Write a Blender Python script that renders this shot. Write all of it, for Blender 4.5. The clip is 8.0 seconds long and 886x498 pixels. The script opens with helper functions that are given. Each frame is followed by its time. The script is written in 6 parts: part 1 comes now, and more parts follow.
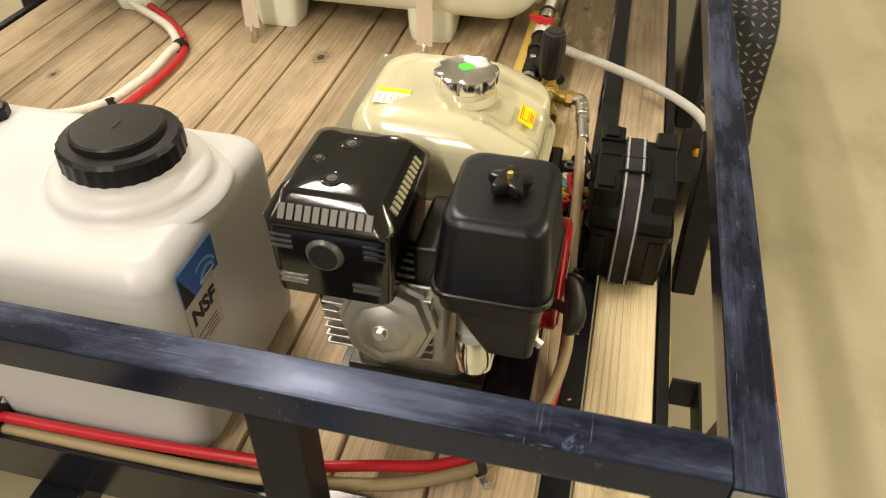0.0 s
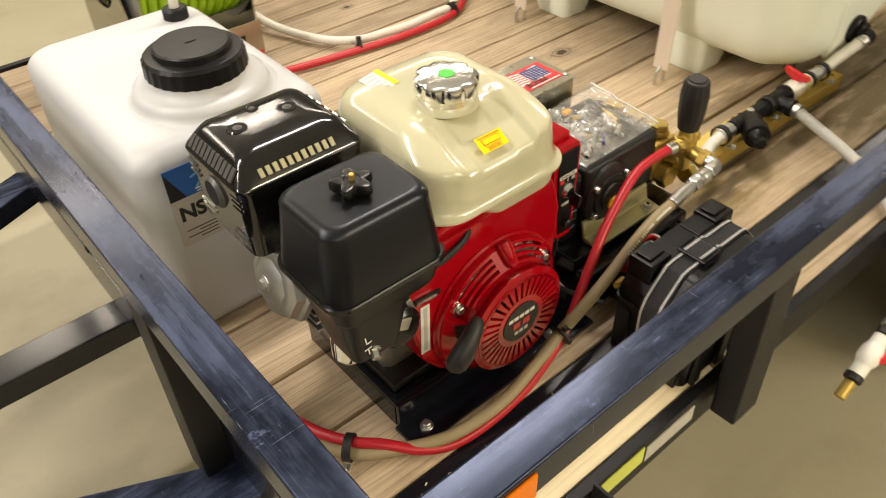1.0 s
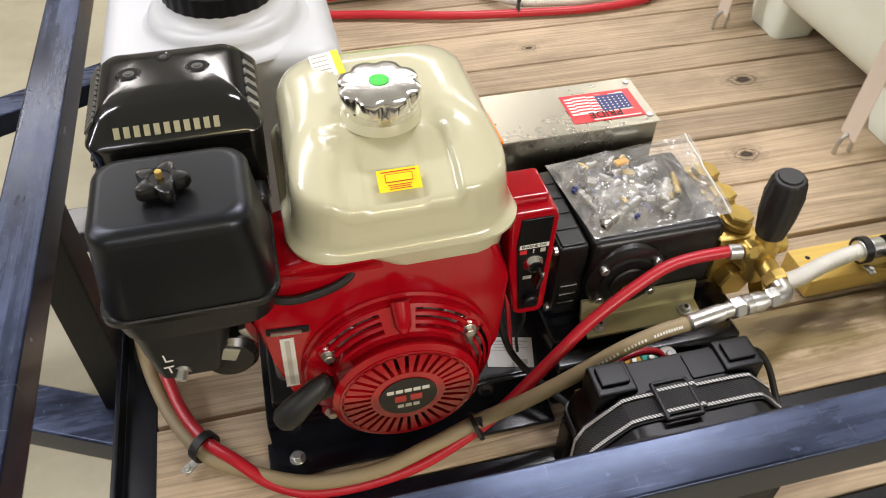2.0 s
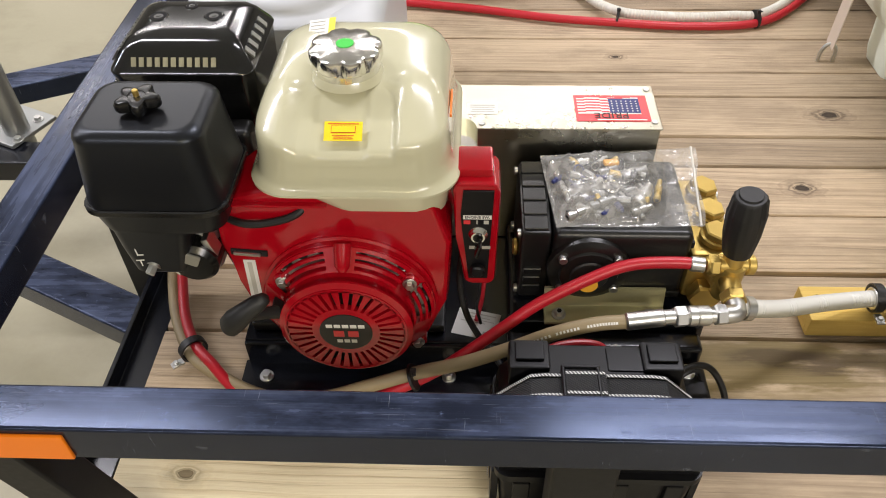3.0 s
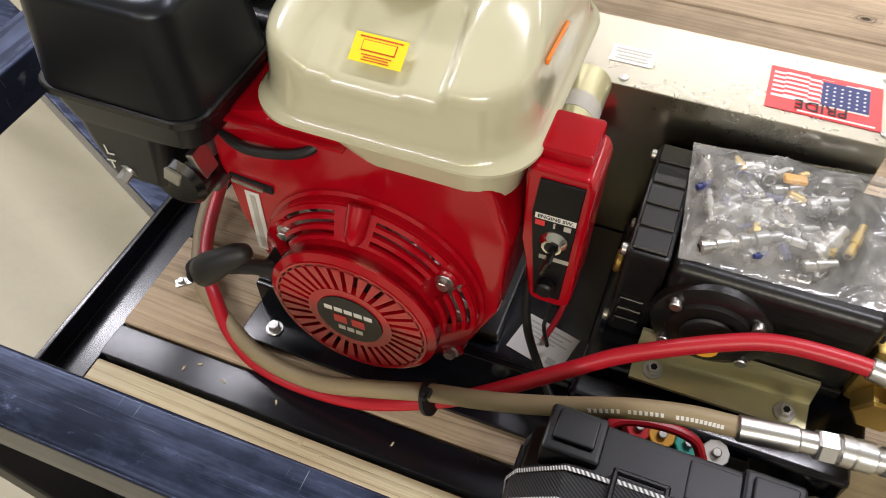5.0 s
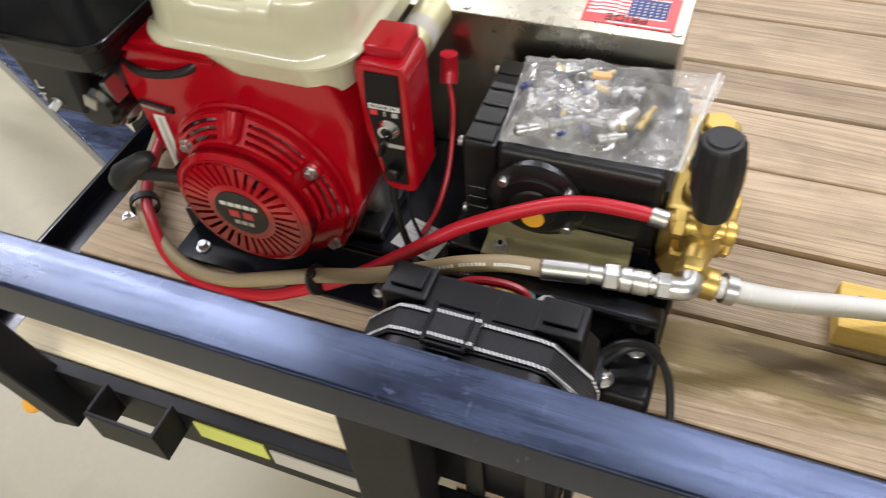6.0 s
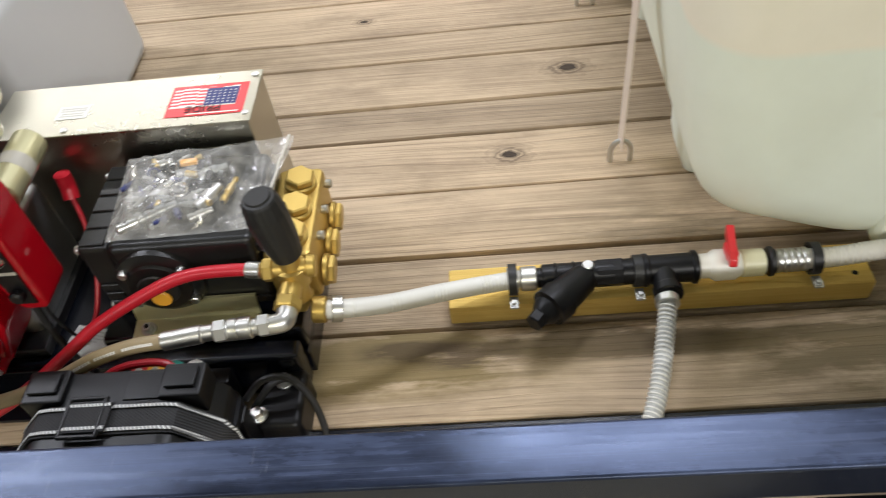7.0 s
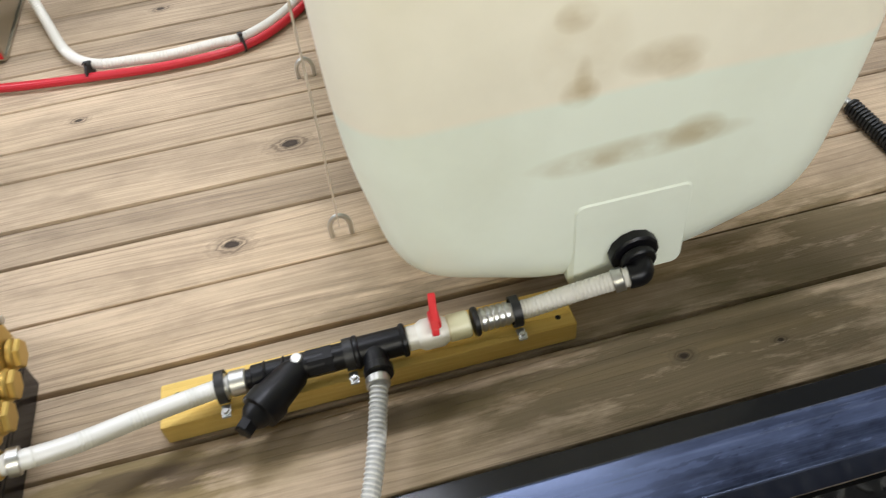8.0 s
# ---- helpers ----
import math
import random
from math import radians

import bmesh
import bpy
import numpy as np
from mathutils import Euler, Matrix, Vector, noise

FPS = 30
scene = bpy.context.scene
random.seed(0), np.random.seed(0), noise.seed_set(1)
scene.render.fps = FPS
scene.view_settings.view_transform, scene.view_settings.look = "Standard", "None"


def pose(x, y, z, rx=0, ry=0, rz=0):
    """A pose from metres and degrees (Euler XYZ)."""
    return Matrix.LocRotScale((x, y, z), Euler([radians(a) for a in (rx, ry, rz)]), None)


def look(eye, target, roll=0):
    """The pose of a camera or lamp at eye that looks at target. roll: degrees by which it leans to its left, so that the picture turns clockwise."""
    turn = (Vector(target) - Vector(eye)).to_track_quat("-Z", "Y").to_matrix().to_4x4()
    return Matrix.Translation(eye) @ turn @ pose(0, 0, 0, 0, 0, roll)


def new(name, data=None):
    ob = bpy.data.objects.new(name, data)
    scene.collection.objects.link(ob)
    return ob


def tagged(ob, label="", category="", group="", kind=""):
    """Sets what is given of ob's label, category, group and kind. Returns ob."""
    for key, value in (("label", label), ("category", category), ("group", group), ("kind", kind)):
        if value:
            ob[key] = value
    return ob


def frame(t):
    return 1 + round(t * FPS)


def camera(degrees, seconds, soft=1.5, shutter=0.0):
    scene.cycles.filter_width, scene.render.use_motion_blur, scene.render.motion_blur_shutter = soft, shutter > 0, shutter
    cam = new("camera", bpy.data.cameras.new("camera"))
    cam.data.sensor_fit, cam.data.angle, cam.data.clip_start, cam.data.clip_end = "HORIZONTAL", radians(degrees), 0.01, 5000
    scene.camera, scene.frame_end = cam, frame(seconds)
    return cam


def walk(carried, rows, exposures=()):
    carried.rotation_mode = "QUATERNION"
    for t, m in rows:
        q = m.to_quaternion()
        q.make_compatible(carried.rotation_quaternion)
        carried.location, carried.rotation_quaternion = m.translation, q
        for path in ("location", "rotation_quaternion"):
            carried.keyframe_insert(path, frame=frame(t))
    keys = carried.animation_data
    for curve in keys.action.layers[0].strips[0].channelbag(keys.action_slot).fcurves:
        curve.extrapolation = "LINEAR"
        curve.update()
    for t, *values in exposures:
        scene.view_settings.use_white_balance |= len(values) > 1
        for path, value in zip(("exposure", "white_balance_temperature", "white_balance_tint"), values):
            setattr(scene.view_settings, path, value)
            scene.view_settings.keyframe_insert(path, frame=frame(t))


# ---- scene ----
cam = camera(59.9, 8.0, soft=1.0, shutter=0.22)
PATH = [
    (0, (-0.712, -0.062, 0.935), (0.761, 0.287, -0.372), 0.1),
    (0.5, (-0.546, -0.3, 0.935), (0.752, 0.46, -0.382), -2.5),
    (1, (-0.401, -0.544, 0.938), (0.551, 0.625, -0.376), -2.0),
    (1.5, (-0.171, -0.543, 0.901), (0.532, 0.764, -0.44), 0.8),
    (2, (0.048, -0.528, 0.896), (0.405, 0.834, -0.524), 1.0),
    (2.2, (0.115, -0.568, 0.892), (0.351, 0.819, -0.529), 1.2),
    (3.3, (0.323, -0.659, 0.917), (0.191, 0.787, -0.458), -2.6),
    (3.5, (0.337, -0.666, 0.907), (0.174, 0.802, -0.442), -3.2),
    (4, (0.358, -0.633, 0.9), (0.127, 0.816, -0.459), -2.7),
    (4.2, (0.365, -0.583, 0.877), (0.095, 0.837, -0.505), -1.6),
    (5.3, (0.364, -0.353, 0.749), (-0.153, 0.745, -0.841), -2.2),
    (5.5, (0.402, -0.378, 0.752), (-0.139, 0.712, -0.836), -3.5),
    (6, (0.595, -0.501, 0.787), (0.044, 0.667, -0.74), -6.2),
    (6.5, (0.746, -0.507, 0.838), (0.364, 0.76, -0.661), -8.5),
    (7, (0.875, -0.537, 0.868), (0.712, 0.794, -0.616), -9.2),
    (7.5, (0.989, -0.549, 0.878), (1.031, 0.803, -0.594), -8.7),
    (8, (1.087, -0.496, 0.871), (1.304, 0.868, -0.576), -6.9),
]
EXPOSE = [(0.0, 0.0, 7450, 15), (1.0, 0.04, 6950, 16), (2.0, -0.05, 6000, 19), (3.5, -0.16, 5900, 20), (4.2, -0.16, 5850, 20), (5.5, 0.0, 5900, 21), (6.0, 0.06, 5650, 20), (7.0, -0.16, 5650, 16), (8.0, -0.02, 5550, 16)]
walk(cam, [(t, look(eye, target, roll)) for t, eye, target, roll in PATH], EXPOSE)

# ---- world and light: a closed workshop lit by ceiling strips and added fill strips ----
FLOOR_Z = -0.55
CEIL_Z = 2.95
world = bpy.data.worlds.new("world")
world.use_nodes = True
world.node_tree.nodes["Background"].inputs[0].default_value = (0.9, 0.95, 1.0, 1)
world.node_tree.nodes["Background"].inputs[1].default_value = 0.03
scene.world = world
scene.view_settings.exposure = 0.0


def strip_lamp(x, y, length, watts, tint):
    data = bpy.data.lights.new("strip_or_fill_light", "AREA")
    data.shape, data.size, data.size_y = "RECTANGLE", length, 0.13
    data.energy, data.color = watts, tint
    ob = new("strip_or_fill_light", data)
    ob.matrix_world = pose(x, y, CEIL_Z - 0.09)
    return ob


COOL, SOFT, WARM = (1.0, 0.97, 0.90), (1.0, 0.94, 0.80), (1.0, 0.84, 0.40)
STRIPS_AND_FILL = [(-2.05, 1.13, 2.3, 88, COOL), (1.35, 1.19, 1.3, 58, COOL), (6.9, 1.19, 2.3, 64, COOL), (-2.0, 4.2, 2.3, 66, SOFT), (0.75, 4.2, 2.3, 66, SOFT), (3.5, 4.2, 2.3, 54, SOFT),
          # added fill with no known source: three near-side strips, one at x -5.4
          (-2.1, -3.8, 2.3, 76, COOL), (0.75, -3.5, 2.3, 54, WARM), (2.5, -3.9, 2.3, 190, SOFT), (-5.4, 1.13, 2.3, 125, COOL)]
for sx, sy, span, watts, tint in STRIPS_AND_FILL:
    strip_lamp(sx, sy, span, watts, tint)


# ---- materials ----
def mat(name, color, rough=0.5, metal=0.0, **more):
    m = bpy.data.materials.new(name)
    m.use_nodes = True
    b = m.node_tree.nodes["Principled BSDF"]
    b.inputs["Base Color"].default_value = (*color, 1)
    b.inputs["Roughness"].default_value = rough
    b.inputs["Metallic"].default_value = metal
    for k, v in more.items():
        b.inputs[k.replace("_", " ")].default_value = v
    return m


def node(m, kind, **sets):
    n = m.node_tree.nodes.new(kind)
    for k, v in sets.items():
        n.inputs[k.replace("_", " ")].default_value = v
    return n


def wire(m, a, b):
    m.node_tree.links.new(a, b)


def place(m, scale, rotate=(0, 0, 0), shift=(0, 0, 0)):
    g = node(m, "ShaderNodeNewGeometry")
    p = node(m, "ShaderNodeMapping")
    p.inputs["Scale"].default_value = scale
    p.inputs["Rotation"].default_value = rotate
    p.inputs["Location"].default_value = shift
    wire(m, g.outputs["Position"], p.inputs["Vector"])
    return p.outputs["Vector"]


def ramp(m, value, stops):
    r = node(m, "ShaderNodeValToRGB")
    e = r.color_ramp.elements
    while len(e) < len(stops):
        e.new(0.5)
    for el, (pos, c) in zip(e, stops):
        el.position = pos
        el.color = (*c, 1) if len(c) == 3 else (c[0], c[0], c[0], 1)
    wire(m, value, r.inputs["Fac"])
    return r.outputs["Color"]


def blend(m, fac, a, b, mode="MIX"):
    n = node(m, "ShaderNodeMixRGB")
    n.blend_type = mode
    for sock, v in zip(n.inputs, (fac, a, b)):
        if isinstance(v, (int, float)):
            sock.default_value = v
        elif isinstance(v, tuple):
            sock.default_value = (*v, 1)
        else:
            wire(m, v, sock)
    return n.outputs["Color"]


def noise_of(m, vec, scale, detail=4.0, rough=0.55):
    n = node(m, "ShaderNodeTexNoise", Scale=scale, Detail=detail, Roughness=rough)
    wire(m, vec, n.inputs["Vector"])
    return n.outputs["Fac"]


def calc(m, op, a, b=None, c=None):
    n = node(m, "ShaderNodeMath")
    n.operation = op
    for sock, v in zip(n.inputs, (a, b, c)):
        if v is None:
            continue
        if isinstance(v, (int, float)):
            sock.default_value = v
        else:
            wire(m, v, sock)
    return n.outputs[0]


def bsdf(m):
    return m.node_tree.nodes["Principled BSDF"]


def bump(m, height, strength, dist):
    n = node(m, "ShaderNodeBump", Strength=strength, Distance=dist)
    wire(m, height, n.inputs["Height"])
    wire(m, n.outputs["Normal"], bsdf(m).inputs["Normal"])


def worn(name, color, rough, metal=0.0, vary=0.15, grain=0.06, scale=30.0, relief=0.0, **more):
    """A surface with mottling at two scales in colour and gloss."""
    m = mat(name, color, rough, metal, **more)
    v = place(m, (1, 1, 1))
    big = noise_of(m, v, scale * 0.25, 3)
    fine = noise_of(m, v, scale * 6, 4)
    dark = tuple(c * (1 - vary) for c in color)
    light = tuple(min(1, c * (1 + vary * 0.6)) for c in color)
    col = blend(m, big, dark, light)
    wire(m, col, bsdf(m).inputs["Base Color"])
    r = calc(m, "MULTIPLY_ADD", big, 0.22 * rough + 0.05, rough * 0.85 - 0.02)
    r = calc(m, "MULTIPLY_ADD", fine, grain, r)
    wire(m, r, bsdf(m).inputs["Roughness"])
    if relief:
        bump(m, fine, 0.5, relief)
    return m


KNOTS = [(1.013, 0.676, 0.013), (0.892, 0.445, 0.011), (0.611, 0.899, 0.007), (-0.08, -0.15, 0.009), (0.77, 1.30, 0.008), (1.72, 0.43, 0.006), (1.30, 0.40, 0.004), (1.478, 0.030, 0.006), (1.611, 0.016, 0.004)]


def wood(name, dark, mid, light, weather=0.0, knots=True):
    """Planks that run along x: long streaky grain, rings round the knots, dirt."""
    m = mat(name, mid, 0.75)
    info = node(m, "ShaderNodeObjectInfo")
    geo = node(m, "ShaderNodeNewGeometry")
    sep = node(m, "ShaderNodeSeparateXYZ")
    wire(m, geo.outputs["Position"], sep.inputs[0])
    px, py, pz = sep.outputs
    shift = calc(m, "MULTIPLY", info.outputs["Random"], 37.0)
    wob = noise_of(m, place(m, (0.9, 4, 4)), 1.4, 2)
    py2 = calc(m, "MULTIPLY_ADD", wob, 0.045, py)
    near = None
    if knots:
        ragged = calc(m, "MULTIPLY_ADD", noise_of(m, place(m, (60, 90, 60)), 1.0, 3), 1.3, 0.75)
        for kx, ky, kr in KNOTS:
            dx = calc(m, "MULTIPLY", calc(m, "SUBTRACT", px, kx), 0.62)
            dy = calc(m, "SUBTRACT", py, ky)
            d = calc(m, "SQRT", calc(m, "ADD", calc(m, "MULTIPLY", dx, dx), calc(m, "MULTIPLY", dy, dy)))
            d = calc(m, "MULTIPLY", d, ragged)
            f = calc(m, "DIVIDE", kr, calc(m, "ADD", d, 0.001))
            near = f if near is None else calc(m, "MAXIMUM", near, f)
        push = calc(m, "MINIMUM", calc(m, "MULTIPLY", near, near), 1.5)
        py2 = calc(m, "MULTIPLY_ADD", push, 0.018, py2)
    comb = node(m, "ShaderNodeCombineXYZ")
    wire(m, calc(m, "ADD", px, shift), comb.inputs[0])
    wire(m, calc(m, "ADD", py2, calc(m, "MULTIPLY", shift, 0.21)), comb.inputs[1])
    wire(m, pz, comb.inputs[2])
    vec = comb.outputs[0]

    def streak(sx, sy, detail, rough=0.6):
        mp = node(m, "ShaderNodeMapping")
        mp.inputs["Scale"].default_value = (sx, sy, sy)
        wire(m, vec, mp.inputs["Vector"])
        return noise_of(m, mp.outputs["Vector"], 1.0, detail, rough)

    fibre = streak(4, 360, 5, 0.7)
    hair = streak(2.2, 150, 4, 0.6)
    wide = streak(0.9, 6, 3)
    sway = streak(0.45, 3.2, 2, 0.45)
    fade = streak(0.9, 9, 3)
    # growth rings cut by the plank's face: pale early wood, a sharp dark late line, clear in some places only
    turn = calc(m, "MULTIPLY_ADD", py2, 72.0, calc(m, "MULTIPLY", sway, 13.0))
    rings = calc(m, "FRACT", calc(m, "ADD", turn, calc(m, "MULTIPLY", info.outputs["Random"], 9.0)))
    late = ramp(m, rings, [(0.0, (0, 0, 0)), (0.60, (0.06, 0.06, 0.06)), (0.85, (0.42, 0.42, 0.42)), (0.92, (1, 1, 1)), (0.97, (0.85, 0.85, 0.85)), (1.0, (0.02, 0.02, 0.02))])
    late = calc(m, "MULTIPLY", late, ramp(m, fade, [(0.38, (0.12, 0.12, 0.12)), (0.62, (0.80, 0.80, 0.80))]))
    wave = blend(m, late, tuple(0.5 * a + 0.5 * b for a, b in zip(light, mid)), dark)
    col = blend(m, 0.36, wave, ramp(m, fibre, [(0.40, tuple(0.55 * a + 0.45 * b for a, b in zip(mid, dark))), (0.58, light)]))
    col = blend(m, 0.24, col, ramp(m, hair, [(0.38, dark), (0.55, light)]))
    if weather:
        grey = ramp(m, wide, [(0.35, tuple(c * 0.62 for c in mid)), (0.65, tuple(min(1, c * 1.12) for c in light))])
        col = blend(m, weather, col, grey, "MIX")
        patch = noise_of(m, place(m, (2.0, 5, 4)), 2.2, 6, 0.62)
        col = blend(m, ramp(m, patch, [(0.48, (0, 0, 0)), (0.74, (0.62, 0.62, 0.62))]), col, tuple(c * 0.5 for c in mid))
        bleach = noise_of(m, place(m, (3.2, 9, 4), (0, 0, 0), (4.1, 2.2, 0)), 2.0, 5, 0.6)
        col = blend(m, ramp(m, bleach, [(0.52, (0, 0, 0)), (0.70, (0.26, 0.26, 0.26))]), col, tuple(min(1, c * 1.08) for c in light))
        tone = calc(m, "MULTIPLY_ADD", info.outputs["Random"], 0.36, 0.80)
        col = blend(m, 1.0, col, tone, "MULTIPLY")
        # damp stains on the first plank, greenish by the pump and brown further back
        for cx, cy, kx, ky, amount, tint in ((0.70, 0.040, 3.4, 15.0, 3.4, (0.17, 0.125, 0.030)), (0.735, 0.056, 12.0, 50.0, 3.6, (0.075, 0.050, 0.022)), (0.815, 0.046, 12.0, 42.0, 4.2, (0.085, 0.056, 0.030)), (1.02, 0.060, 4.0, 26.0, 4.0, (0.12, 0.085, 0.035)), (1.113, 0.046, 14.0, 50.0, 3.6, (0.075, 0.050, 0.022)), (1.50, 0.030, 2.2, 9.0, 3.2, (0.13, 0.098, 0.040)), (1.78, 0.17, 3.0, 8.0, 2.6, (0.14, 0.105, 0.040)), (1.15, 0.26, 3.0, 8.0, 0.9, (0.17, 0.135, 0.08))):
            sx_ = calc(m, "SUBTRACT", 1.0, calc(m, "ABSOLUTE", calc(m, "MULTIPLY", calc(m, "SUBTRACT", px, cx), kx)))
            sy_ = calc(m, "SUBTRACT", 1.0, calc(m, "ABSOLUTE", calc(m, "MULTIPLY", calc(m, "SUBTRACT", py, cy), ky)))
            stain = calc(m, "MULTIPLY", calc(m, "MAXIMUM", sx_, 0.0), calc(m, "MAXIMUM", sy_, 0.0))
            stain = calc(m, "MULTIPLY", stain, ramp(m, noise_of(m, place(m, (8, 34, 6), (0, 0, 0), (cx, cy, 0)), 1.0, 5, 0.62), [(0.34, (0, 0, 0)), (0.60, (1, 1, 1))]))
            col = blend(m, calc(m, "MINIMUM", calc(m, "MULTIPLY", stain, amount), 0.76), col, tint)
    if knots:
        k = ramp(m, near, [(0.30, (0, 0, 0)), (0.50, (0.40, 0.40, 0.40)), (0.66, (0.12, 0.12, 0.12)), (0.80, (0.72, 0.72, 0.72)), (0.92, (0.45, 0.45, 0.45)), (1.0, (0.95, 0.95, 0.95))])
        # oval rings that close round each knot and die away from it
        far = calc(m, "DIVIDE", 1.0, calc(m, "ADD", near, 0.02))
        oval = ramp(m, calc(m, "FRACT", calc(m, "MULTIPLY", far, 0.85)), [(0.35, (0, 0, 0)), (0.62, (1, 1, 1)), (0.90, (0, 0, 0))])
        oval = calc(m, "MULTIPLY", oval, ramp(m, calc(m, "MULTIPLY", far, 0.1), [(0.10, (0.55, 0.55, 0.55)), (0.48, (0, 0, 0))]))
        col = blend(m, oval, col, dark)
        col = blend(m, k, col, tuple(c * 0.36 for c in dark))
    wire(m, col, bsdf(m).inputs["Base Color"])
    bump(m, calc(m, "MULTIPLY_ADD", late, -0.5, calc(m, "MULTIPLY", fibre, 0.6)), 1.0, 0.0024)
    return m


DECK_WOOD = wood("weathered_plank", (0.090, 0.056, 0.033), (0.375, 0.276, 0.178), (0.640, 0.502, 0.338), weather=0.2)
NEW_WOOD = wood("fresh_pine", (0.60, 0.47, 0.25), (0.76, 0.64, 0.39), (0.84, 0.75, 0.52))
YELLOW_WOOD = wood("stained_pine", (0.66, 0.40, 0.055), (0.86, 0.58, 0.12), (0.90, 0.66, 0.19), knots=False)

BLACK_PAINT = worn("black_gloss_paint", (0.006, 0.007, 0.011), 0.18, 0.0, vary=0.3, grain=0.05, scale=14)


def rail_paint(name, u, v):
    """Glossy blue-black paint with dusty clouds, a painted ceiling sheen and scuffs drawn along the tube; u, v: the
    stretch along x and y.
    """
    m = mat(name, (0.004, 0.006, 0.014), 0.2, Specular_Tint=(0.54, 0.66, 1.0, 1), Specular_IOR_Level=0.42)
    cloud = noise_of(m, place(m, (5 * u, 5 * v, 9)), 1.0, 6, 0.66)
    haze = noise_of(m, place(m, (2.2 if u < v else 95, 95 if u < v else 2.2, 40)), 1.0, 4, 0.6)
    wisp = noise_of(m, place(m, (26, 34, 26), (0, 0, 0.7)), 1.0, 5, 0.7)
    scuff = noise_of(m, place(m, (16, 640, 40), (0, 0, 0.42)), 1.0, 3)
    scuff2 = noise_of(m, place(m, (560, 24, 40), (0, 0, 0.62)), 1.0, 3)
    scuffs = ramp(m, calc(m, "MAXIMUM", scuff, scuff2), [(0.68, (0, 0, 0)), (0.75, (1, 1, 1))])
    spots = ramp(m, noise_of(m, place(m, (4, 6, 4)), 2.0, 3), [(0.5, (0, 0, 0)), (0.62, (1, 1, 1))])
    dust_sheen = calc(m, "MULTIPLY", ramp(m, cloud, [(0.40, (0, 0, 0)), (0.66, (1, 1, 1))]), ramp(m, haze, [(0.34, (0.35, 0.35, 0.35)), (0.66, (1, 1, 1))]))
    dust_sheen = calc(m, "MAXIMUM", dust_sheen, calc(m, "MULTIPLY", ramp(m, wisp, [(0.58, (0, 0, 0)), (0.68, (1, 1, 1))]), calc(m, "MULTIPLY", spots, 0.9)))
    # dusty clouds and a painted blue ceiling sheen go on what faces up
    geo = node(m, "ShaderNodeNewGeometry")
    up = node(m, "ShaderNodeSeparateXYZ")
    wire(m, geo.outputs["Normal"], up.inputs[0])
    dust_sheen = calc(m, "MULTIPLY", dust_sheen, calc(m, "MAXIMUM", up.outputs[2], 0.08))
    paint = blend(m, calc(m, "MULTIPLY", dust_sheen, 0.72), (0.007, 0.009, 0.018), (0.100, 0.128, 0.230))
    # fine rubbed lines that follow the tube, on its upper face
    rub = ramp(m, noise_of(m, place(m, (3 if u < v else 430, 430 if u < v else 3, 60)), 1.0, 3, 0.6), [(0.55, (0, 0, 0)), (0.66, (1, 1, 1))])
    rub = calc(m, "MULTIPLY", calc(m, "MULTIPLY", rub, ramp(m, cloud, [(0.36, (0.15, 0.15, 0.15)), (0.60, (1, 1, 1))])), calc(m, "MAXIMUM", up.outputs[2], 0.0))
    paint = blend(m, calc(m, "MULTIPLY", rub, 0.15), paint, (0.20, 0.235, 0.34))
    wire(m, blend(m, calc(m, "MULTIPLY", calc(m, "MULTIPLY", scuffs, spots), 0.5), paint, (0.34, 0.36, 0.40)), bsdf(m).inputs["Base Color"])
    wire(m, calc(m, "MULTIPLY_ADD", dust_sheen, 0.20, calc(m, "MULTIPLY_ADD", haze, 0.20, 0.105)), bsdf(m).inputs["Roughness"])
    return m


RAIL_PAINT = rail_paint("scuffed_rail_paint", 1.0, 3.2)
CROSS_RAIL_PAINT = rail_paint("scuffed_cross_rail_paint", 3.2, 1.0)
FRAME_PAINT = worn("black_frame_paint", (0.006, 0.006, 0.007), 0.42, vary=0.3, grain=0.1, scale=20, relief=0.0003, Specular_IOR_Level=0.3)
BEAM_PAINT = worn("satin_black_beam_paint", (0.007, 0.008, 0.012), 0.20, vary=0.3, grain=0.08, scale=20, Specular_IOR_Level=0.38)
COVER_BLACK = worn("satin_black_cover_plastic", (0.006, 0.006, 0.007), 0.33, vary=0.10, scale=14, grain=0.04, Specular_IOR_Level=0.41, Specular_Tint=(0.8, 0.88, 1.0, 1))
# dark grey metal; on muffler bars its tone paints light and shade
DARK_SLOT = worn("dim_grey_metal", (0.11, 0.11, 0.105), 0.38, 0.4, vary=0.3, scale=60)
LUG_BLACK = worn("polished_tread_lug", (0.42, 0.42, 0.43), 0.2, 0.7, vary=0.4, scale=50, Specular_IOR_Level=0.8)
# pale tone that paints the fuel tank's glow on the louvres
TANK_GLOW_SLOT = worn("pale_tank_glow", (0.33, 0.31, 0.20), 0.45, 0.5, vary=0.2, scale=60)
SATIN_CHROME = worn("polished_cap_chrome", (0.80, 0.79, 0.76), 0.13, 1.0, vary=0.05, scale=30)
BLACK_PLASTIC = worn("black_textured_plastic", (0.005, 0.005, 0.006), 0.36, vary=0.12, scale=60, relief=0.0002, Specular_IOR_Level=0.27)
GLOSS_BLACK = worn("glossy_black_enamel", (0.006, 0.006, 0.006), 0.09, vary=0.2, scale=20, Specular_IOR_Level=0.65)
KNOB_BLACK = worn("shiny_black_plastic", (0.006, 0.006, 0.006), 0.22, vary=0.2, scale=20, Specular_IOR_Level=0.45)
RUBBER = worn("black_rubber", (0.011, 0.011, 0.011), 0.5, vary=0.2, scale=40, relief=0.0002)
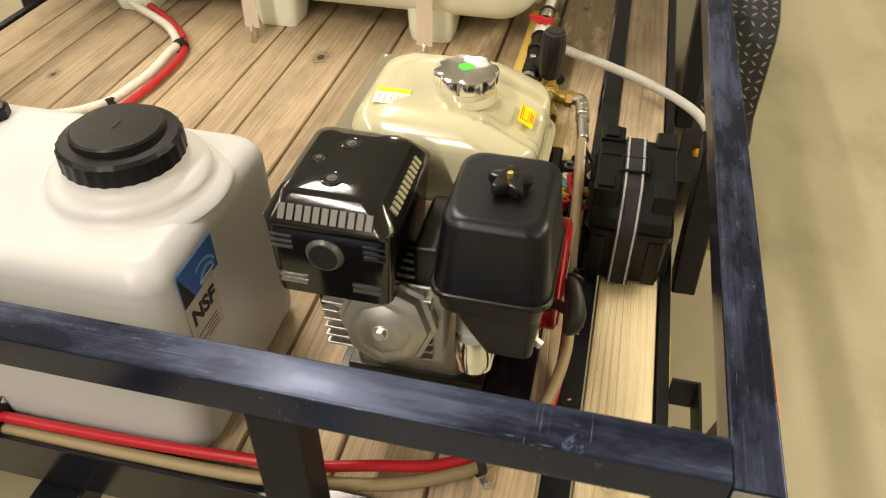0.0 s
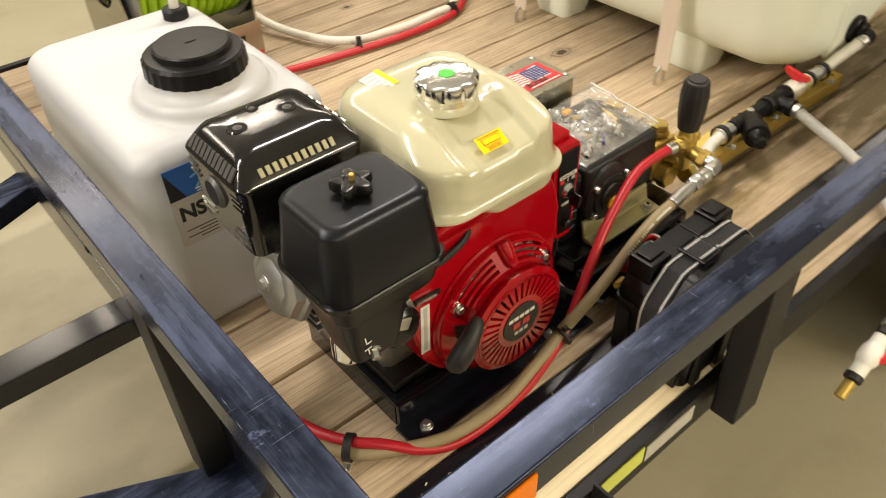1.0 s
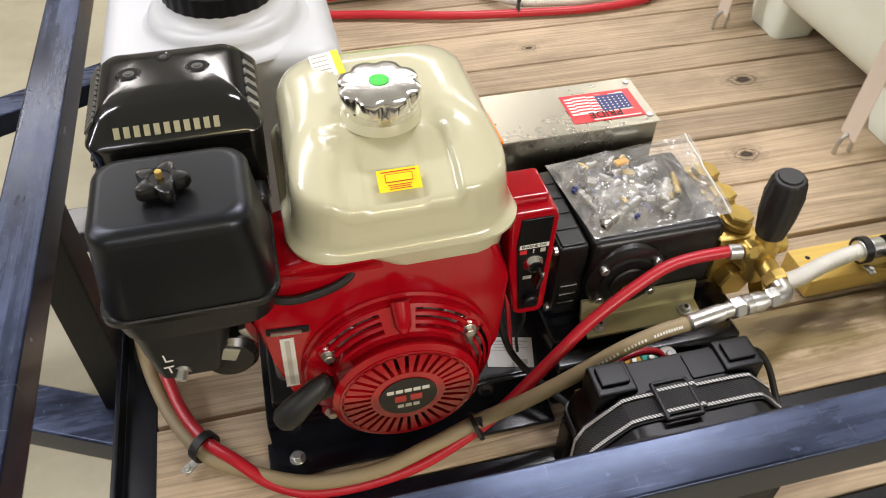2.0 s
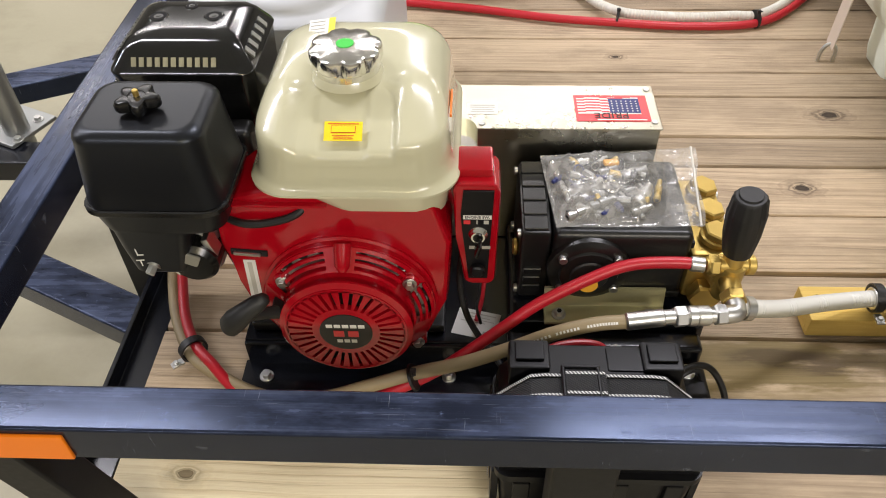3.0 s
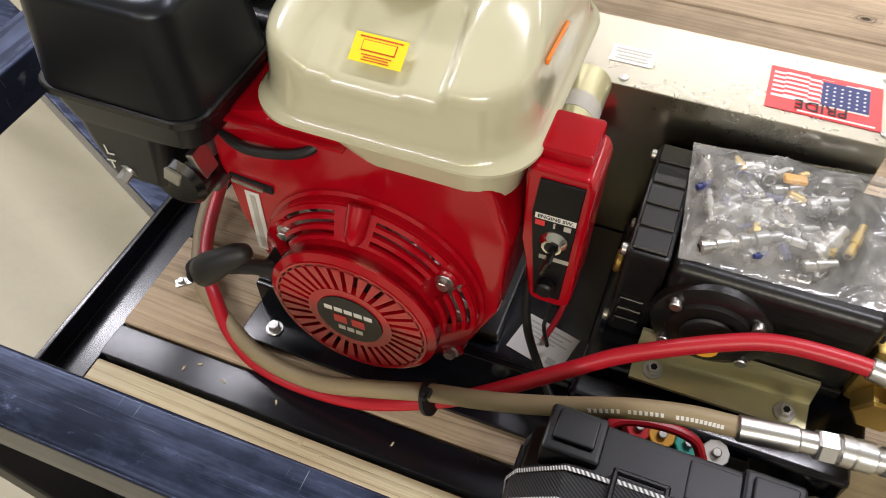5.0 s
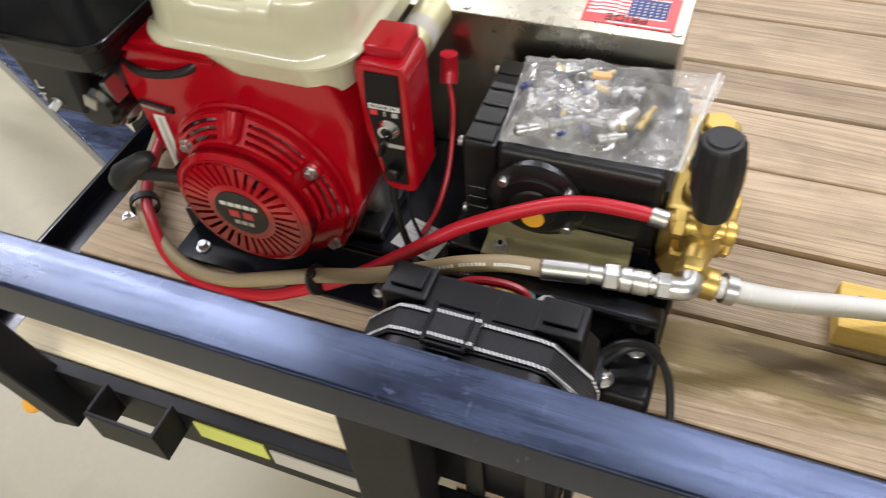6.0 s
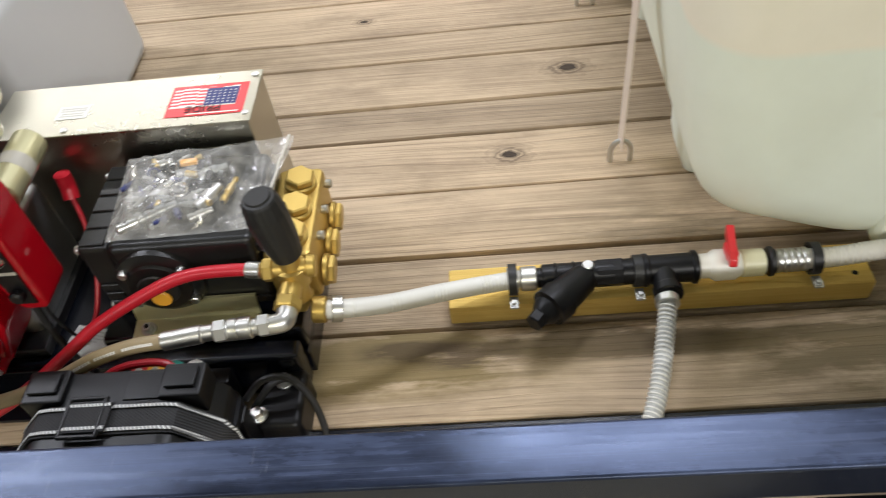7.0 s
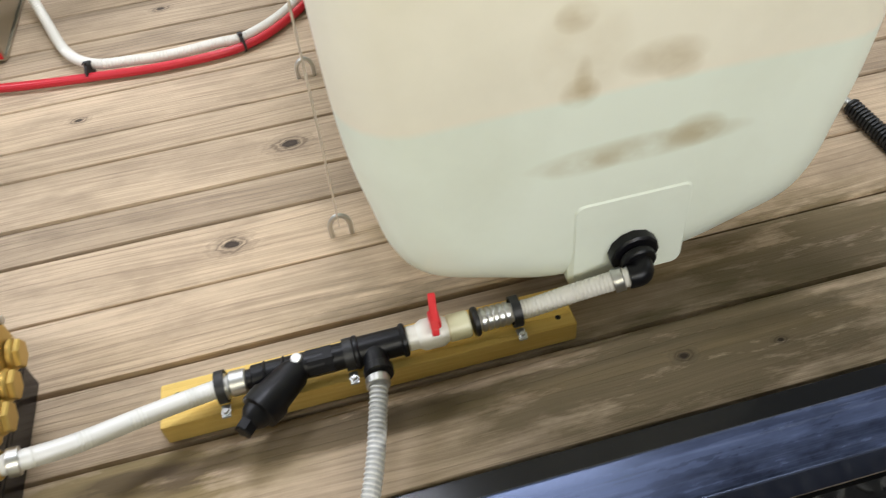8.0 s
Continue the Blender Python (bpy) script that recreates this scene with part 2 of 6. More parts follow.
BLACK_CAST = worn("black_cast_housing", (0.008, 0.008, 0.008), 0.32, vary=0.25, scale=50, relief=0.0004)
# flat black that paints the shade inside holes, slots and vents
HOLE_SHADE = mat("hole_shade_black", (0.004, 0.004, 0.004), 0.9)
RED = worn("red_enamel", (0.37, 0.0025, 0.008), 0.09, vary=0.12, scale=20, Specular_IOR_Level=0.5)
RED_HOSE = worn("red_hose_rubber", (0.46, 0.012, 0.022), 0.33, vary=0.12, scale=40)
TAN_HOSE = worn("tan_hose_rubber", (0.30, 0.235, 0.13), 0.5, vary=0.16, scale=50, relief=0.0002)
CREAM = worn("cream_tank_enamel", (0.575, 0.555, 0.378), 0.18, vary=0.05, scale=8, Coat_Weight=1.0, Coat_Roughness=0.10)
CHROME = worn("chrome", (0.82, 0.82, 0.80), 0.08, 1.0, vary=0.05, scale=30)
STEEL = worn("zinc_plated_steel", (0.60, 0.60, 0.575), 0.34, 1.0, vary=0.15, scale=60)
STAINLESS = worn("brushed_stainless", (0.42, 0.40, 0.325), 0.27, 1.0, vary=0.07, scale=12)
ALU = worn("cast_aluminium", (0.46, 0.46, 0.445), 0.46, 1.0, vary=0.15, scale=60, relief=0.0004)
BRASS = worn("brass", (0.60, 0.43, 0.12), 0.40, 0.85, vary=0.25, scale=60, relief=0.0003)
GOLD_ZINC = worn("yellow_zinc_plate", (0.60, 0.57, 0.34), 0.30, 0.6, vary=0.2, scale=30)
GALV = worn("galvanised_tube", (0.42, 0.43, 0.42), 0.4, 0.9, vary=0.25, scale=24)
ORANGE = mat("orange_reflector_plastic", (0.86, 0.21, 0.0), 0.3, Specular_IOR_Level=0.3)
YELLOW = mat("yellow_sticker", (0.90, 0.72, 0.01), 0.35)
STICKER_RED = mat("red_sticker", (0.66, 0.03, 0.035), 0.3)
LIME_LABEL = worn("lime_label", (0.62, 0.66, 0.12), 0.4, vary=0.2, scale=40)
PAPER = worn("white_sticker", (0.76, 0.75, 0.70), 0.4, vary=0.06, scale=40)
GREY_LABEL = worn("silver_label", (0.50, 0.48, 0.42), 0.35, vary=0.08, scale=30)
SKY = mat("pale_blue_ink", (0.16, 0.42, 0.78), 0.4)
BLUE = mat("blue_sticker", (0.02, 0.12, 0.40), 0.35)
NAVY = mat("navy_ink", (0.03, 0.04, 0.16), 0.45)
INK = mat("black_ink", (0.012, 0.012, 0.012), 0.5)
GREEN_DOT = mat("green_dot", (0.04, 0.56, 0.05), 0.4)
WHITE_POLY = worn("white_poly", (0.55, 0.565, 0.585), 0.36, vary=0.04, scale=8, relief=0.0002, Subsurface_Weight=0.25, Subsurface_Radius=(0.03, 0.03, 0.028))
WHITE_PIPE = worn("white_pvc", (0.80, 0.79, 0.72), 0.32, vary=0.06, scale=40)
CREAM_PIPE = worn("ivory_nylon", (0.70, 0.68, 0.46), 0.35, vary=0.06, scale=40)
SMOKY_HOSE = worn("smoky_clear_hose", (0.50, 0.50, 0.475), 0.30, vary=0.1, scale=60)
CLEAR_HOSE = worn("milky_ribbed_hose", (0.66, 0.64, 0.57), 0.36, vary=0.1, scale=60)
WHITE_HOSE = worn("white_hose", (0.68, 0.675, 0.63), 0.32, vary=0.06, scale=50)
GREEN_HOSE = worn("lime_green_hose", (0.30, 0.55, 0.02), 0.4, vary=0.12, scale=40)
STRAP_TAN = worn("pale_webbing", (0.70, 0.60, 0.50), 0.6, vary=0.1, scale=80)
WEB_BLACK = worn("black_webbing", (0.025, 0.025, 0.027), 0.75, vary=0.3, scale=160, relief=0.0006)
WEB_WHITE = worn("white_webbing_stripe", (0.72, 0.72, 0.70), 0.8, vary=0.4, scale=200, relief=0.0006)
def weave(m, fx, fy, low, high):
    """Twisted threads: a fine slanted ripple in tone and height."""
    sep = node(m, "ShaderNodeSeparateXYZ")
    wire(m, place(m, (1, 1, 1)), sep.inputs[0])
    along = calc(m, "MULTIPLY", calc(m, "ADD", sep.outputs[0], sep.outputs[2]), fx)
    ripple = calc(m, "SINE", calc(m, "MULTIPLY_ADD", sep.outputs[1], fy, along))
    tone = ramp(m, calc(m, "MULTIPLY_ADD", ripple, 0.5, 0.5), [(0.15, low), (0.75, high)])
    wire(m, tone, bsdf(m).inputs["Base Color"])
    bump(m, ripple, 0.6, 0.0006)


weave(WEB_WHITE, 1500, 1100, (0.16, 0.16, 0.16), (0.80, 0.80, 0.78))
weave(WEB_BLACK, 1300, 1900, (0.008, 0.008, 0.009), (0.035, 0.035, 0.037))
TEAL = mat("teal_cap", (0.05, 0.45, 0.36), 0.4)
AMBER = mat("amber_cap", (0.85, 0.42, 0.03), 0.4)

# the big tank: milky shell, darker and greener where water stands behind it, with brown stains
TANK = mat("milky_tank_poly", (0.72, 0.73, 0.60), 0.42, Subsurface_Weight=0.1, Subsurface_Radius=(1.0, 1.0, 0.9), Subsurface_Scale=0.04)
tp = place(TANK, (1, 1, 1))
tsep = node(TANK, "ShaderNodeSeparateXYZ")
wire(TANK, tp, tsep.inputs[0])
level = calc(TANK, "MULTIPLY_ADD", noise_of(TANK, place(TANK, (2, 2, 2)), 1.0, 2), 0.01, tsep.outputs[2])
wet = ramp(TANK, calc(TANK, "MULTIPLY_ADD", calc(TANK, "SUBTRACT", level, 0.372), 55, 0.5), [(0.2, (1, 1, 1)), (0.8, (0, 0, 0))])
tcol = blend(TANK, wet, (0.97, 0.92, 0.76), (0.89, 0.95, 0.82))
tmot = noise_of(TANK, place(TANK, (3, 3, 3)), 1.4, 5)
tcol = blend(TANK, ramp(TANK, tmot, [(0.45, (0, 0, 0)), (0.75, (0.2, 0.2, 0.2))]), tcol, (0.48, 0.46, 0.31))
for cx, cz, wx, wz, amount in ((1.44, 0.277, 0.15, 0.022, 0.42), (1.37, 0.268, 0.06, 0.016, 0.3), (1.359, 0.374, 0.026, 0.022, 0.50), (1.362, 0.392, 0.012, 0.030, 0.35), (1.351, 0.466, 0.026, 0.020, 0.45), (1.454, 0.398, 0.055, 0.026, 0.36), (1.475, 0.380, 0.03, 0.02, 0.25), (1.36, 0.425, 0.06, 0.07, 0.16), (1.51, 0.285, 0.04, 0.026, 0.45)):
    ex = calc(TANK, "DIVIDE", calc(TANK, "SUBTRACT", tsep.outputs[0], cx), wx)
    ez = calc(TANK, "DIVIDE", calc(TANK, "SUBTRACT", tsep.outputs[2], cz), wz)
    f = calc(TANK, "SUBTRACT", 1.0, calc(TANK, "ADD", calc(TANK, "MULTIPLY", ex, ex), calc(TANK, "MULTIPLY", ez, ez)))
    f = calc(TANK, "MULTIPLY", calc(TANK, "MAXIMUM", f, 0.0), ramp(TANK, noise_of(TANK, place(TANK, (16, 16, 22)), 1.0, 3, 0.5), [(0.28, (0.15, 0.15, 0.15)), (0.58, (1, 1, 1))]))
    tcol = blend(TANK, calc(TANK, "MULTIPLY", f, amount * 1.15), tcol, (0.42, 0.31, 0.115))
wire(TANK, tcol, bsdf(TANK).inputs["Base Color"])
bump(TANK, noise_of(TANK, place(TANK, (60, 60, 60)), 1.0, 3), 0.2, 0.001)
glow = node(TANK, "ShaderNodeBsdfTranslucent")
wire(TANK, tcol, glow.inputs["Color"])
tmix = node(TANK, "ShaderNodeMixShader")
tmix.inputs[0].default_value = 0.06
wire(TANK, bsdf(TANK).outputs[0], tmix.inputs[1])
wire(TANK, glow.outputs[0], tmix.inputs[2])
wire(TANK, tmix.outputs[0], TANK.node_tree.nodes["Material Output"].inputs[0])

CONCRETE = mat("workshop_concrete", (0.36, 0.33, 0.27), 0.5)
cv = place(CONCRETE, (1, 1, 1))
c1 = noise_of(CONCRETE, cv, 1.3, 6)
c2 = noise_of(CONCRETE, place(CONCRETE, (1.2, 1.7, 1.2)), 1.5, 6, 0.6)
c3 = noise_of(CONCRETE, cv, 90, 3)
ccol = blend(CONCRETE, c1, (0.31, 0.285, 0.185), (0.45, 0.415, 0.295))
ccol = blend(CONCRETE, ramp(CONCRETE, c2, [(0.50, (0, 0, 0)), (0.70, (0.46, 0.46, 0.46))]), ccol, (0.20, 0.175, 0.105))
ccol = blend(CONCRETE, calc(CONCRETE, "MULTIPLY", c3, 0.18), ccol, (0.2, 0.18, 0.15))
wire(CONCRETE, ccol, bsdf(CONCRETE).inputs["Base Color"])
wire(CONCRETE, calc(CONCRETE, "MULTIPLY_ADD", c1, 0.3, 0.3), bsdf(CONCRETE).inputs["Roughness"])
bump(CONCRETE, c3, 0.2, 0.0008)
WALL = worn("painted_wall", (0.30, 0.29, 0.26), 0.7, vary=0.06, scale=4)
CEILING = worn("blue_white_ceiling", (0.74, 0.79, 0.88), 0.8, vary=0.25, scale=3)
LAMP_WHITE = worn("lamp_housing_enamel", (0.75, 0.75, 0.73), 0.5, vary=0.04, scale=6)
PLATE_BLACK = worn("black_tread_plate", (0.030, 0.032, 0.038), 0.28, vary=0.3, scale=30)
BAG = mat("clear_bag_film", (1, 1, 1), 0.12)
bag_tree = BAG.node_tree
bt = bag_tree.nodes.new("ShaderNodeBsdfTransparent")
bg = bag_tree.nodes.new("ShaderNodeBsdfGlossy")
bg.inputs["Roughness"].default_value = 0.14
bd = bag_tree.nodes.new("ShaderNodeBsdfDiffuse")
bd.inputs["Color"].default_value = (0.62, 0.61, 0.57, 1)
bm1 = bag_tree.nodes.new("ShaderNodeMixShader")
bm2 = bag_tree.nodes.new("ShaderNodeMixShader")
bag_haze = ramp(BAG, noise_of(BAG, place(BAG, (1, 1, 1)), 26.0, 4, 0.6), [(0.38, (0.14, 0.14, 0.14)), (0.64, (0.44, 0.44, 0.44))])
bag_tree.links.new(bag_haze, bm1.inputs[0])
bm2.inputs[0].default_value = 0.07
bag_tree.links.new(bt.outputs[0], bm1.inputs[1])
bag_tree.links.new(bd.outputs[0], bm1.inputs[2])
bag_tree.links.new(bm1.outputs[0], bm2.inputs[1])
bag_tree.links.new(bg.outputs[0], bm2.inputs[2])
bag_tree.links.new(bm2.outputs[0], bag_tree.nodes["Material Output"].inputs[0])


# ---- shaping helpers ----
def thing(name, base, label, category, group="", kind=""):
    ob = new(name)
    ob.location = base
    ob.empty_display_size = 0.05
    return tagged(ob, label, category, group, kind)


def root_of(ob):
    while ob.parent:
        ob = ob.parent
    return ob


def finish(name, bm, material, smooth=35):
    bmesh.ops.recalc_face_normals(bm, faces=bm.faces)
    me = bpy.data.meshes.new(name)
    bm.to_mesh(me)
    bm.free()
    me.materials.append(material)
    if smooth:
        for p in me.polygons:
            p.use_smooth = True
        me.set_sharp_from_angle(angle=radians(smooth))
    return me


def even(ob):
    """Keeps the flat faces flat beside their rounded edges."""
    w = ob.modifiers.new("even", "WEIGHTED_NORMAL")
    w.keep_sharp = True


def part(name, bm, material, parent, label="", smooth=35):
    """One mesh of world coordinates under a thing or a part."""
    bmesh.ops.translate(bm, verts=bm.verts, vec=-root_of(parent).location)
    ob = new(name, finish(name, bm, material, smooth))
    ob.parent = parent
    if smooth and name != "plank":
        even(ob)
    return tagged(ob, label) if label else ob


def solo(name, bm, material, label, category, kind="", group="", smooth=35, base=None):
    """A thing of one mesh, with its origin at its base."""
    lo = [min(v.co[i] for v in bm.verts) for i in range(3)]
    hi = [max(v.co[i] for v in bm.verts) for i in range(3)]
    base = Vector(base or ((lo[0] + hi[0]) / 2, (lo[1] + hi[1]) / 2, lo[2]))
    bmesh.ops.translate(bm, verts=bm.verts, vec=-base)
    ob = new(name, finish(name, bm, material, smooth))
    ob.location = base
    if smooth:
        even(ob)
    return tagged(ob, label, category, group, kind)


def box(x0, x1, y0, y1, z0, z1, bevel=0.0, seg=2, into=None, turn=None):
    bm = into or bmesh.new()
    c = Matrix.Translation(((x0 + x1) / 2, (y0 + y1) / 2, (z0 + z1) / 2))
    if turn:
        c = c @ pose(0, 0, 0, *turn)
    new_verts = bmesh.ops.create_cube(bm, size=1, matrix=c @ Matrix.Diagonal((abs(x1 - x0), abs(y1 - y0), abs(z1 - z0), 1)))["verts"]
    if bevel:
        edges = list({e for v in new_verts for e in v.link_edges})
        bmesh.ops.bevel(bm, geom=edges, offset=bevel, segments=seg, profile=0.5, affect="EDGES")
    return bm


def frame_on(a, b):
    a, b = Vector(a), Vector(b)
    q = (b - a).to_track_quat("Z", "Y")
    return Matrix.Translation(a) @ q.to_matrix().to_4x4(), (b - a).length


def lathe(a, b, profile, n=24, into=None):
    """A turned shape along a to b. profile: (share of the length, radius)."""
    bm = into or bmesh.new()
    m, length = frame_on(a, b)
    rings = []
    for s, r in profile:
        rings.append([bm.verts.new(m @ Vector((r * math.cos(2 * math.pi * i / n), r * math.sin(2 * math.pi * i / n), s * length))) for i in range(n)])
    for p, q in zip(rings, rings[1:]):
        for i in range(n):
            bm.faces.new((p[i], p[(i + 1) % n], q[(i + 1) % n], q[i]))
    bm.faces.new(rings[0][::-1])
    bm.faces.new(rings[-1])
    return bm


def rod(a, b, r, n=16, edge=0.0, into=None):
    length = (Vector(b) - Vector(a)).length
    if edge:
        e = edge / length
        return lathe(a, b, [(0, r - edge), (e, r), (1 - e, r), (1, r - edge)], n, into)
    return lathe(a, b, [(0, r), (1, r)], n, into)


def hexbolt(a, b, r, into=None):
    """A hexagon head with its washer, from the seat a outwards to b."""
    bm = into or bmesh.new()
    rod(a, Vector(a).lerp(Vector(b), 0.25), r * 1.5, 18, 0.0004, bm)
    rod(Vector(a).lerp(Vector(b), 0.2), b, r, 6, 0.0008, bm)
    return bm


def curve_points(pts, steps=8):
    P = [Vector(p) for p in pts]
    P = [2 * P[0] - P[1]] + P + [2 * P[-1] - P[-2]]
    out = []
    for i in range(1, len(P) - 2):
        a, b, c, d = P[i - 1:i + 3]
        for k in range(steps):
            t = k / steps
            out.append(0.5 * ((2 * b) + (c - a) * t + (2 * a - 5 * b + 4 * c - d) * t * t + (3 * b - a - 3 * c + d) * t ** 3))
    out.append(P[-2])
    return out


def tube(pts, r, n=12, steps=8, ribs=0.0, pitch=0.006, into=None, cap=True):
    """A hose through the points. ribs: the depth of the corrugation."""
    bm = into or bmesh.new()
    path = curve_points(pts, steps)
    if ribs:
        fine, total = [path[0]], 0.0
        for p, q in zip(path, path[1:]):
            k = max(1, round((q - p).length / (pitch / 2)))
            fine += [p.lerp(q, (j + 1) / k) for j in range(k)]
        path = fine
    up = Vector((0, 0, 1))
    rings, side = [], None
    for i, p in enumerate(path):
        d = (path[min(i + 1, len(path) - 1)] - path[max(i - 1, 0)]).normalized()
        side = d.cross(up) if side is None else side - d * side.dot(d)
        if side.length < 1e-5:
            side = d.cross(Vector((1, 0, 0)))
        side.normalize()
        other = d.cross(side)
        rr = r - (ribs if i % 2 else 0.0)
        rings.append([bm.verts.new(p + rr * (math.cos(2 * math.pi * k / n) * side + math.sin(2 * math.pi * k / n) * other)) for k in range(n)])
    for p, q in zip(rings, rings[1:]):
        for i in range(n):
            bm.faces.new((p[i], p[(i + 1) % n], q[(i + 1) % n], q[i]))
    if cap:
        bm.faces.new(rings[0][::-1])
        bm.faces.new(rings[-1])
    return bm


def round_rect(x0, x1, y0, y1, r, k=5, between=0):
    out = []
    r = min(r, (x1 - x0) / 2 - 1e-4, (y1 - y0) / 2 - 1e-4)
    for cx, cy, a0 in ((x1 - r, y1 - r, 0), (x0 + r, y1 - r, 90), (x0 + r, y0 + r, 180), (x1 - r, y0 + r, 270)):
        for i in range(k + 1):
            a = radians(a0 + 90 * i / k)
            out.append((cx + r * math.cos(a), cy + r * math.sin(a)))
    if between:
        full = []
        for i, p in enumerate(out):
            full.append(p)
            if i % (k + 1) == k:
                q = out[(i + 1) % len(out)]
                full += [(p[0] + (q[0] - p[0]) * j / (between + 1), p[1] + (q[1] - p[1]) * j / (between + 1)) for j in range(1, between + 1)]
        out = full
    return out


def loft(levels, k=5, into=None, m=None, shape=None, between=0):
    """Rounded rectangles (height, x0, x1, y0, y1, corner) stacked along z. shape: moves each point."""
    bm = into or bmesh.new()
    rings = []
    for z, x0, x1, y0, y1, r in levels:
        ring = []
        for x, y in round_rect(x0, x1, y0, y1, r, k, between):
            p = Vector((x, y, z))
            if shape:
                p = shape(p)
            ring.append(bm.verts.new(m @ p if m else p))
        rings.append(ring)
    n = len(rings[0])
    for p, q in zip(rings, rings[1:]):
        for i in range(n):
            bm.faces.new((p[i], p[(i + 1) % n], q[(i + 1) % n], q[i]))
    bm.faces.new(rings[0][::-1])
    bm.faces.new(rings[-1])
    return bm


def dome(z0, z1, rect, corner, edge, k=5, draft=0.0):
    """Levels for a box with rounded top edges and slightly drawn-in sides."""
    x0, x1, y0, y1 = rect
    out = []
    for i in range(3):
        t = i / 2
        d = draft * t * (z1 - edge - z0)
        out.append((z0 + t * (z1 - edge - z0), x0 + d, x1 - d, y0 + d, y1 - d, corner))
    d0 = draft * (z1 - edge - z0)
    for i in range(1, k + 1):
        a = radians(90 * i / k)
        d = d0 + edge * (1 - math.cos(a))
        out.append((z1 - edge + edge * math.sin(a), x0 + d, x1 - d, y0 + d, y1 - d, max(corner - d * 0.3, 0.004)))
    return out


def prism(outline, y0, y1, bevel=0.0, into=None, axis="y"):
    """An outline of (x, z) drawn from y0 to y1 (axis y), or of (y, z) from x0 to x1 (axis x)."""
    bm = into or bmesh.new()
    put = (lambda u, v, w: (u, w, v)) if axis == "y" else (lambda u, v, w: (w, u, v))
    a = [bm.verts.new(put(u, v, y0)) for u, v in outline]
    b = [bm.verts.new(put(u, v, y1)) for u, v in outline]
    n = len(a)
    faces = [bm.faces.new(a), bm.faces.new(b[::-1])]
    for i in range(n):
        faces.append(bm.faces.new((a[i], b[i], b[(i + 1) % n], a[(i + 1) % n])))
    if bevel:
        bmesh.ops.bevel(bm, geom=list({e for f in faces for e in f.edges}), offset=bevel, segments=2, profile=0.5, affect="EDGES")
    return bm


def polar_box(bm, c, r0, r1, a0, a1, y0, y1, n=6, cone=0.0):
    """A piece of a ring that faces -y round the centre c (x, z); cone: how far it slopes back per metre of radius."""
    def at(r, a, y):
        return bm.verts.new((c[0] + r * math.cos(a), y + cone * (r - r0), c[1] + r * math.sin(a)))
    a0, a1 = radians(a0), radians(a1)
    rows = []
    for i in range(n + 1):
        a = a0 + (a1 - a0) * i / n
        rows.append((at(r0, a, y0), at(r1, a, y0), at(r1, a, y1), at(r0, a, y1)))
    for p, q in zip(rows, rows[1:]):
        for i in range(4):
            bm.faces.new((p[i], p[(i + 1) % 4], q[(i + 1) % 4], q[i]))
    bm.faces.new(rows[0][::-1])
    bm.faces.new(rows[-1])
    return bm


def letters(text, size, m, depth=0.0003, bold=0.0):
    """Raised letters as a mesh, centred, at the pose m."""
    data = bpy.data.curves.new("letters", "FONT")
    data.body, data.size, data.extrude, data.align_x, data.align_y = text, size, depth, "CENTER", "CENTER"
    data.resolution_u, data.offset = 3, bold
    ob = bpy.data.objects.new("letters", data)
    scene.collection.objects.link(ob)
    me = bpy.data.meshes.new_from_object(ob.evaluated_get(bpy.context.evaluated_depsgraph_get()))
    bm = bmesh.new()
    bm.from_mesh(me)
    bmesh.ops.transform(bm, matrix=m, verts=bm.verts)
    bpy.data.objects.remove(ob)
    bpy.data.meshes.remove(me)
    return bm


def card(m, w, h, t=0.0006, bevel=0.0, into=None):
    """A thin plate of w by h centred on the pose m, its face along m's z."""
    bm = into or bmesh.new()
    bmesh.ops.create_cube(bm, size=1, matrix=m @ Matrix.Translation((0, 0, t / 2)) @ Matrix.Diagonal((w, h, t, 1)))
    return bm


def bars(m, rows, t=0.0004):
    """Rows of plain bars (x, y, w, h) on the plane of m."""
    bm = bmesh.new()
    for x, y, w, h in rows:
        card(m @ Matrix.Translation((x, y, 0)), w, h, t, into=bm)
    return bm


def polar_arc(m, r0, r1, a0, a1, n=14):
    """A flat curved stroke on the plane of m."""
    bm = bmesh.new()
    rows = [[bm.verts.new(m @ Vector((r * math.cos(a), r * math.sin(a), 0))) for r in (r0, r1)] for a in (radians(a0 + (a1 - a0) * i / n) for i in range(n + 1))]
    for p, q in zip(rows, rows[1:]):
        bm.faces.new((p[0], p[1], q[1], q[0]))
    return bm


def band(pts, w, t, normal_up=True, into=None, axis=(0, 1, 0)):
    """A flat strap along the points, w wide along the axis."""
    bm = into or bmesh.new()
    ax = Vector(axis)
    P = [Vector(p) for p in pts]
    rows = []
    for i, p in enumerate(P):
        d = (P[min(i + 1, len(P) - 1)] - P[max(i - 1, 0)]).normalized()
        n = d.cross(ax).normalized()
        rows.append([bm.verts.new(p + ax * s * w / 2 + n * u * t) for s, u in ((-1, 0), (1, 0), (1, 1), (-1, 1))])
    for p, q in zip(rows, rows[1:]):
        for i in range(4):
            bm.faces.new((p[i], p[(i + 1) % 4], q[(i + 1) % 4], q[i]))
    bm.faces.new(rows[0][::-1])
    bm.faces.new(rows[-1])
    return bm


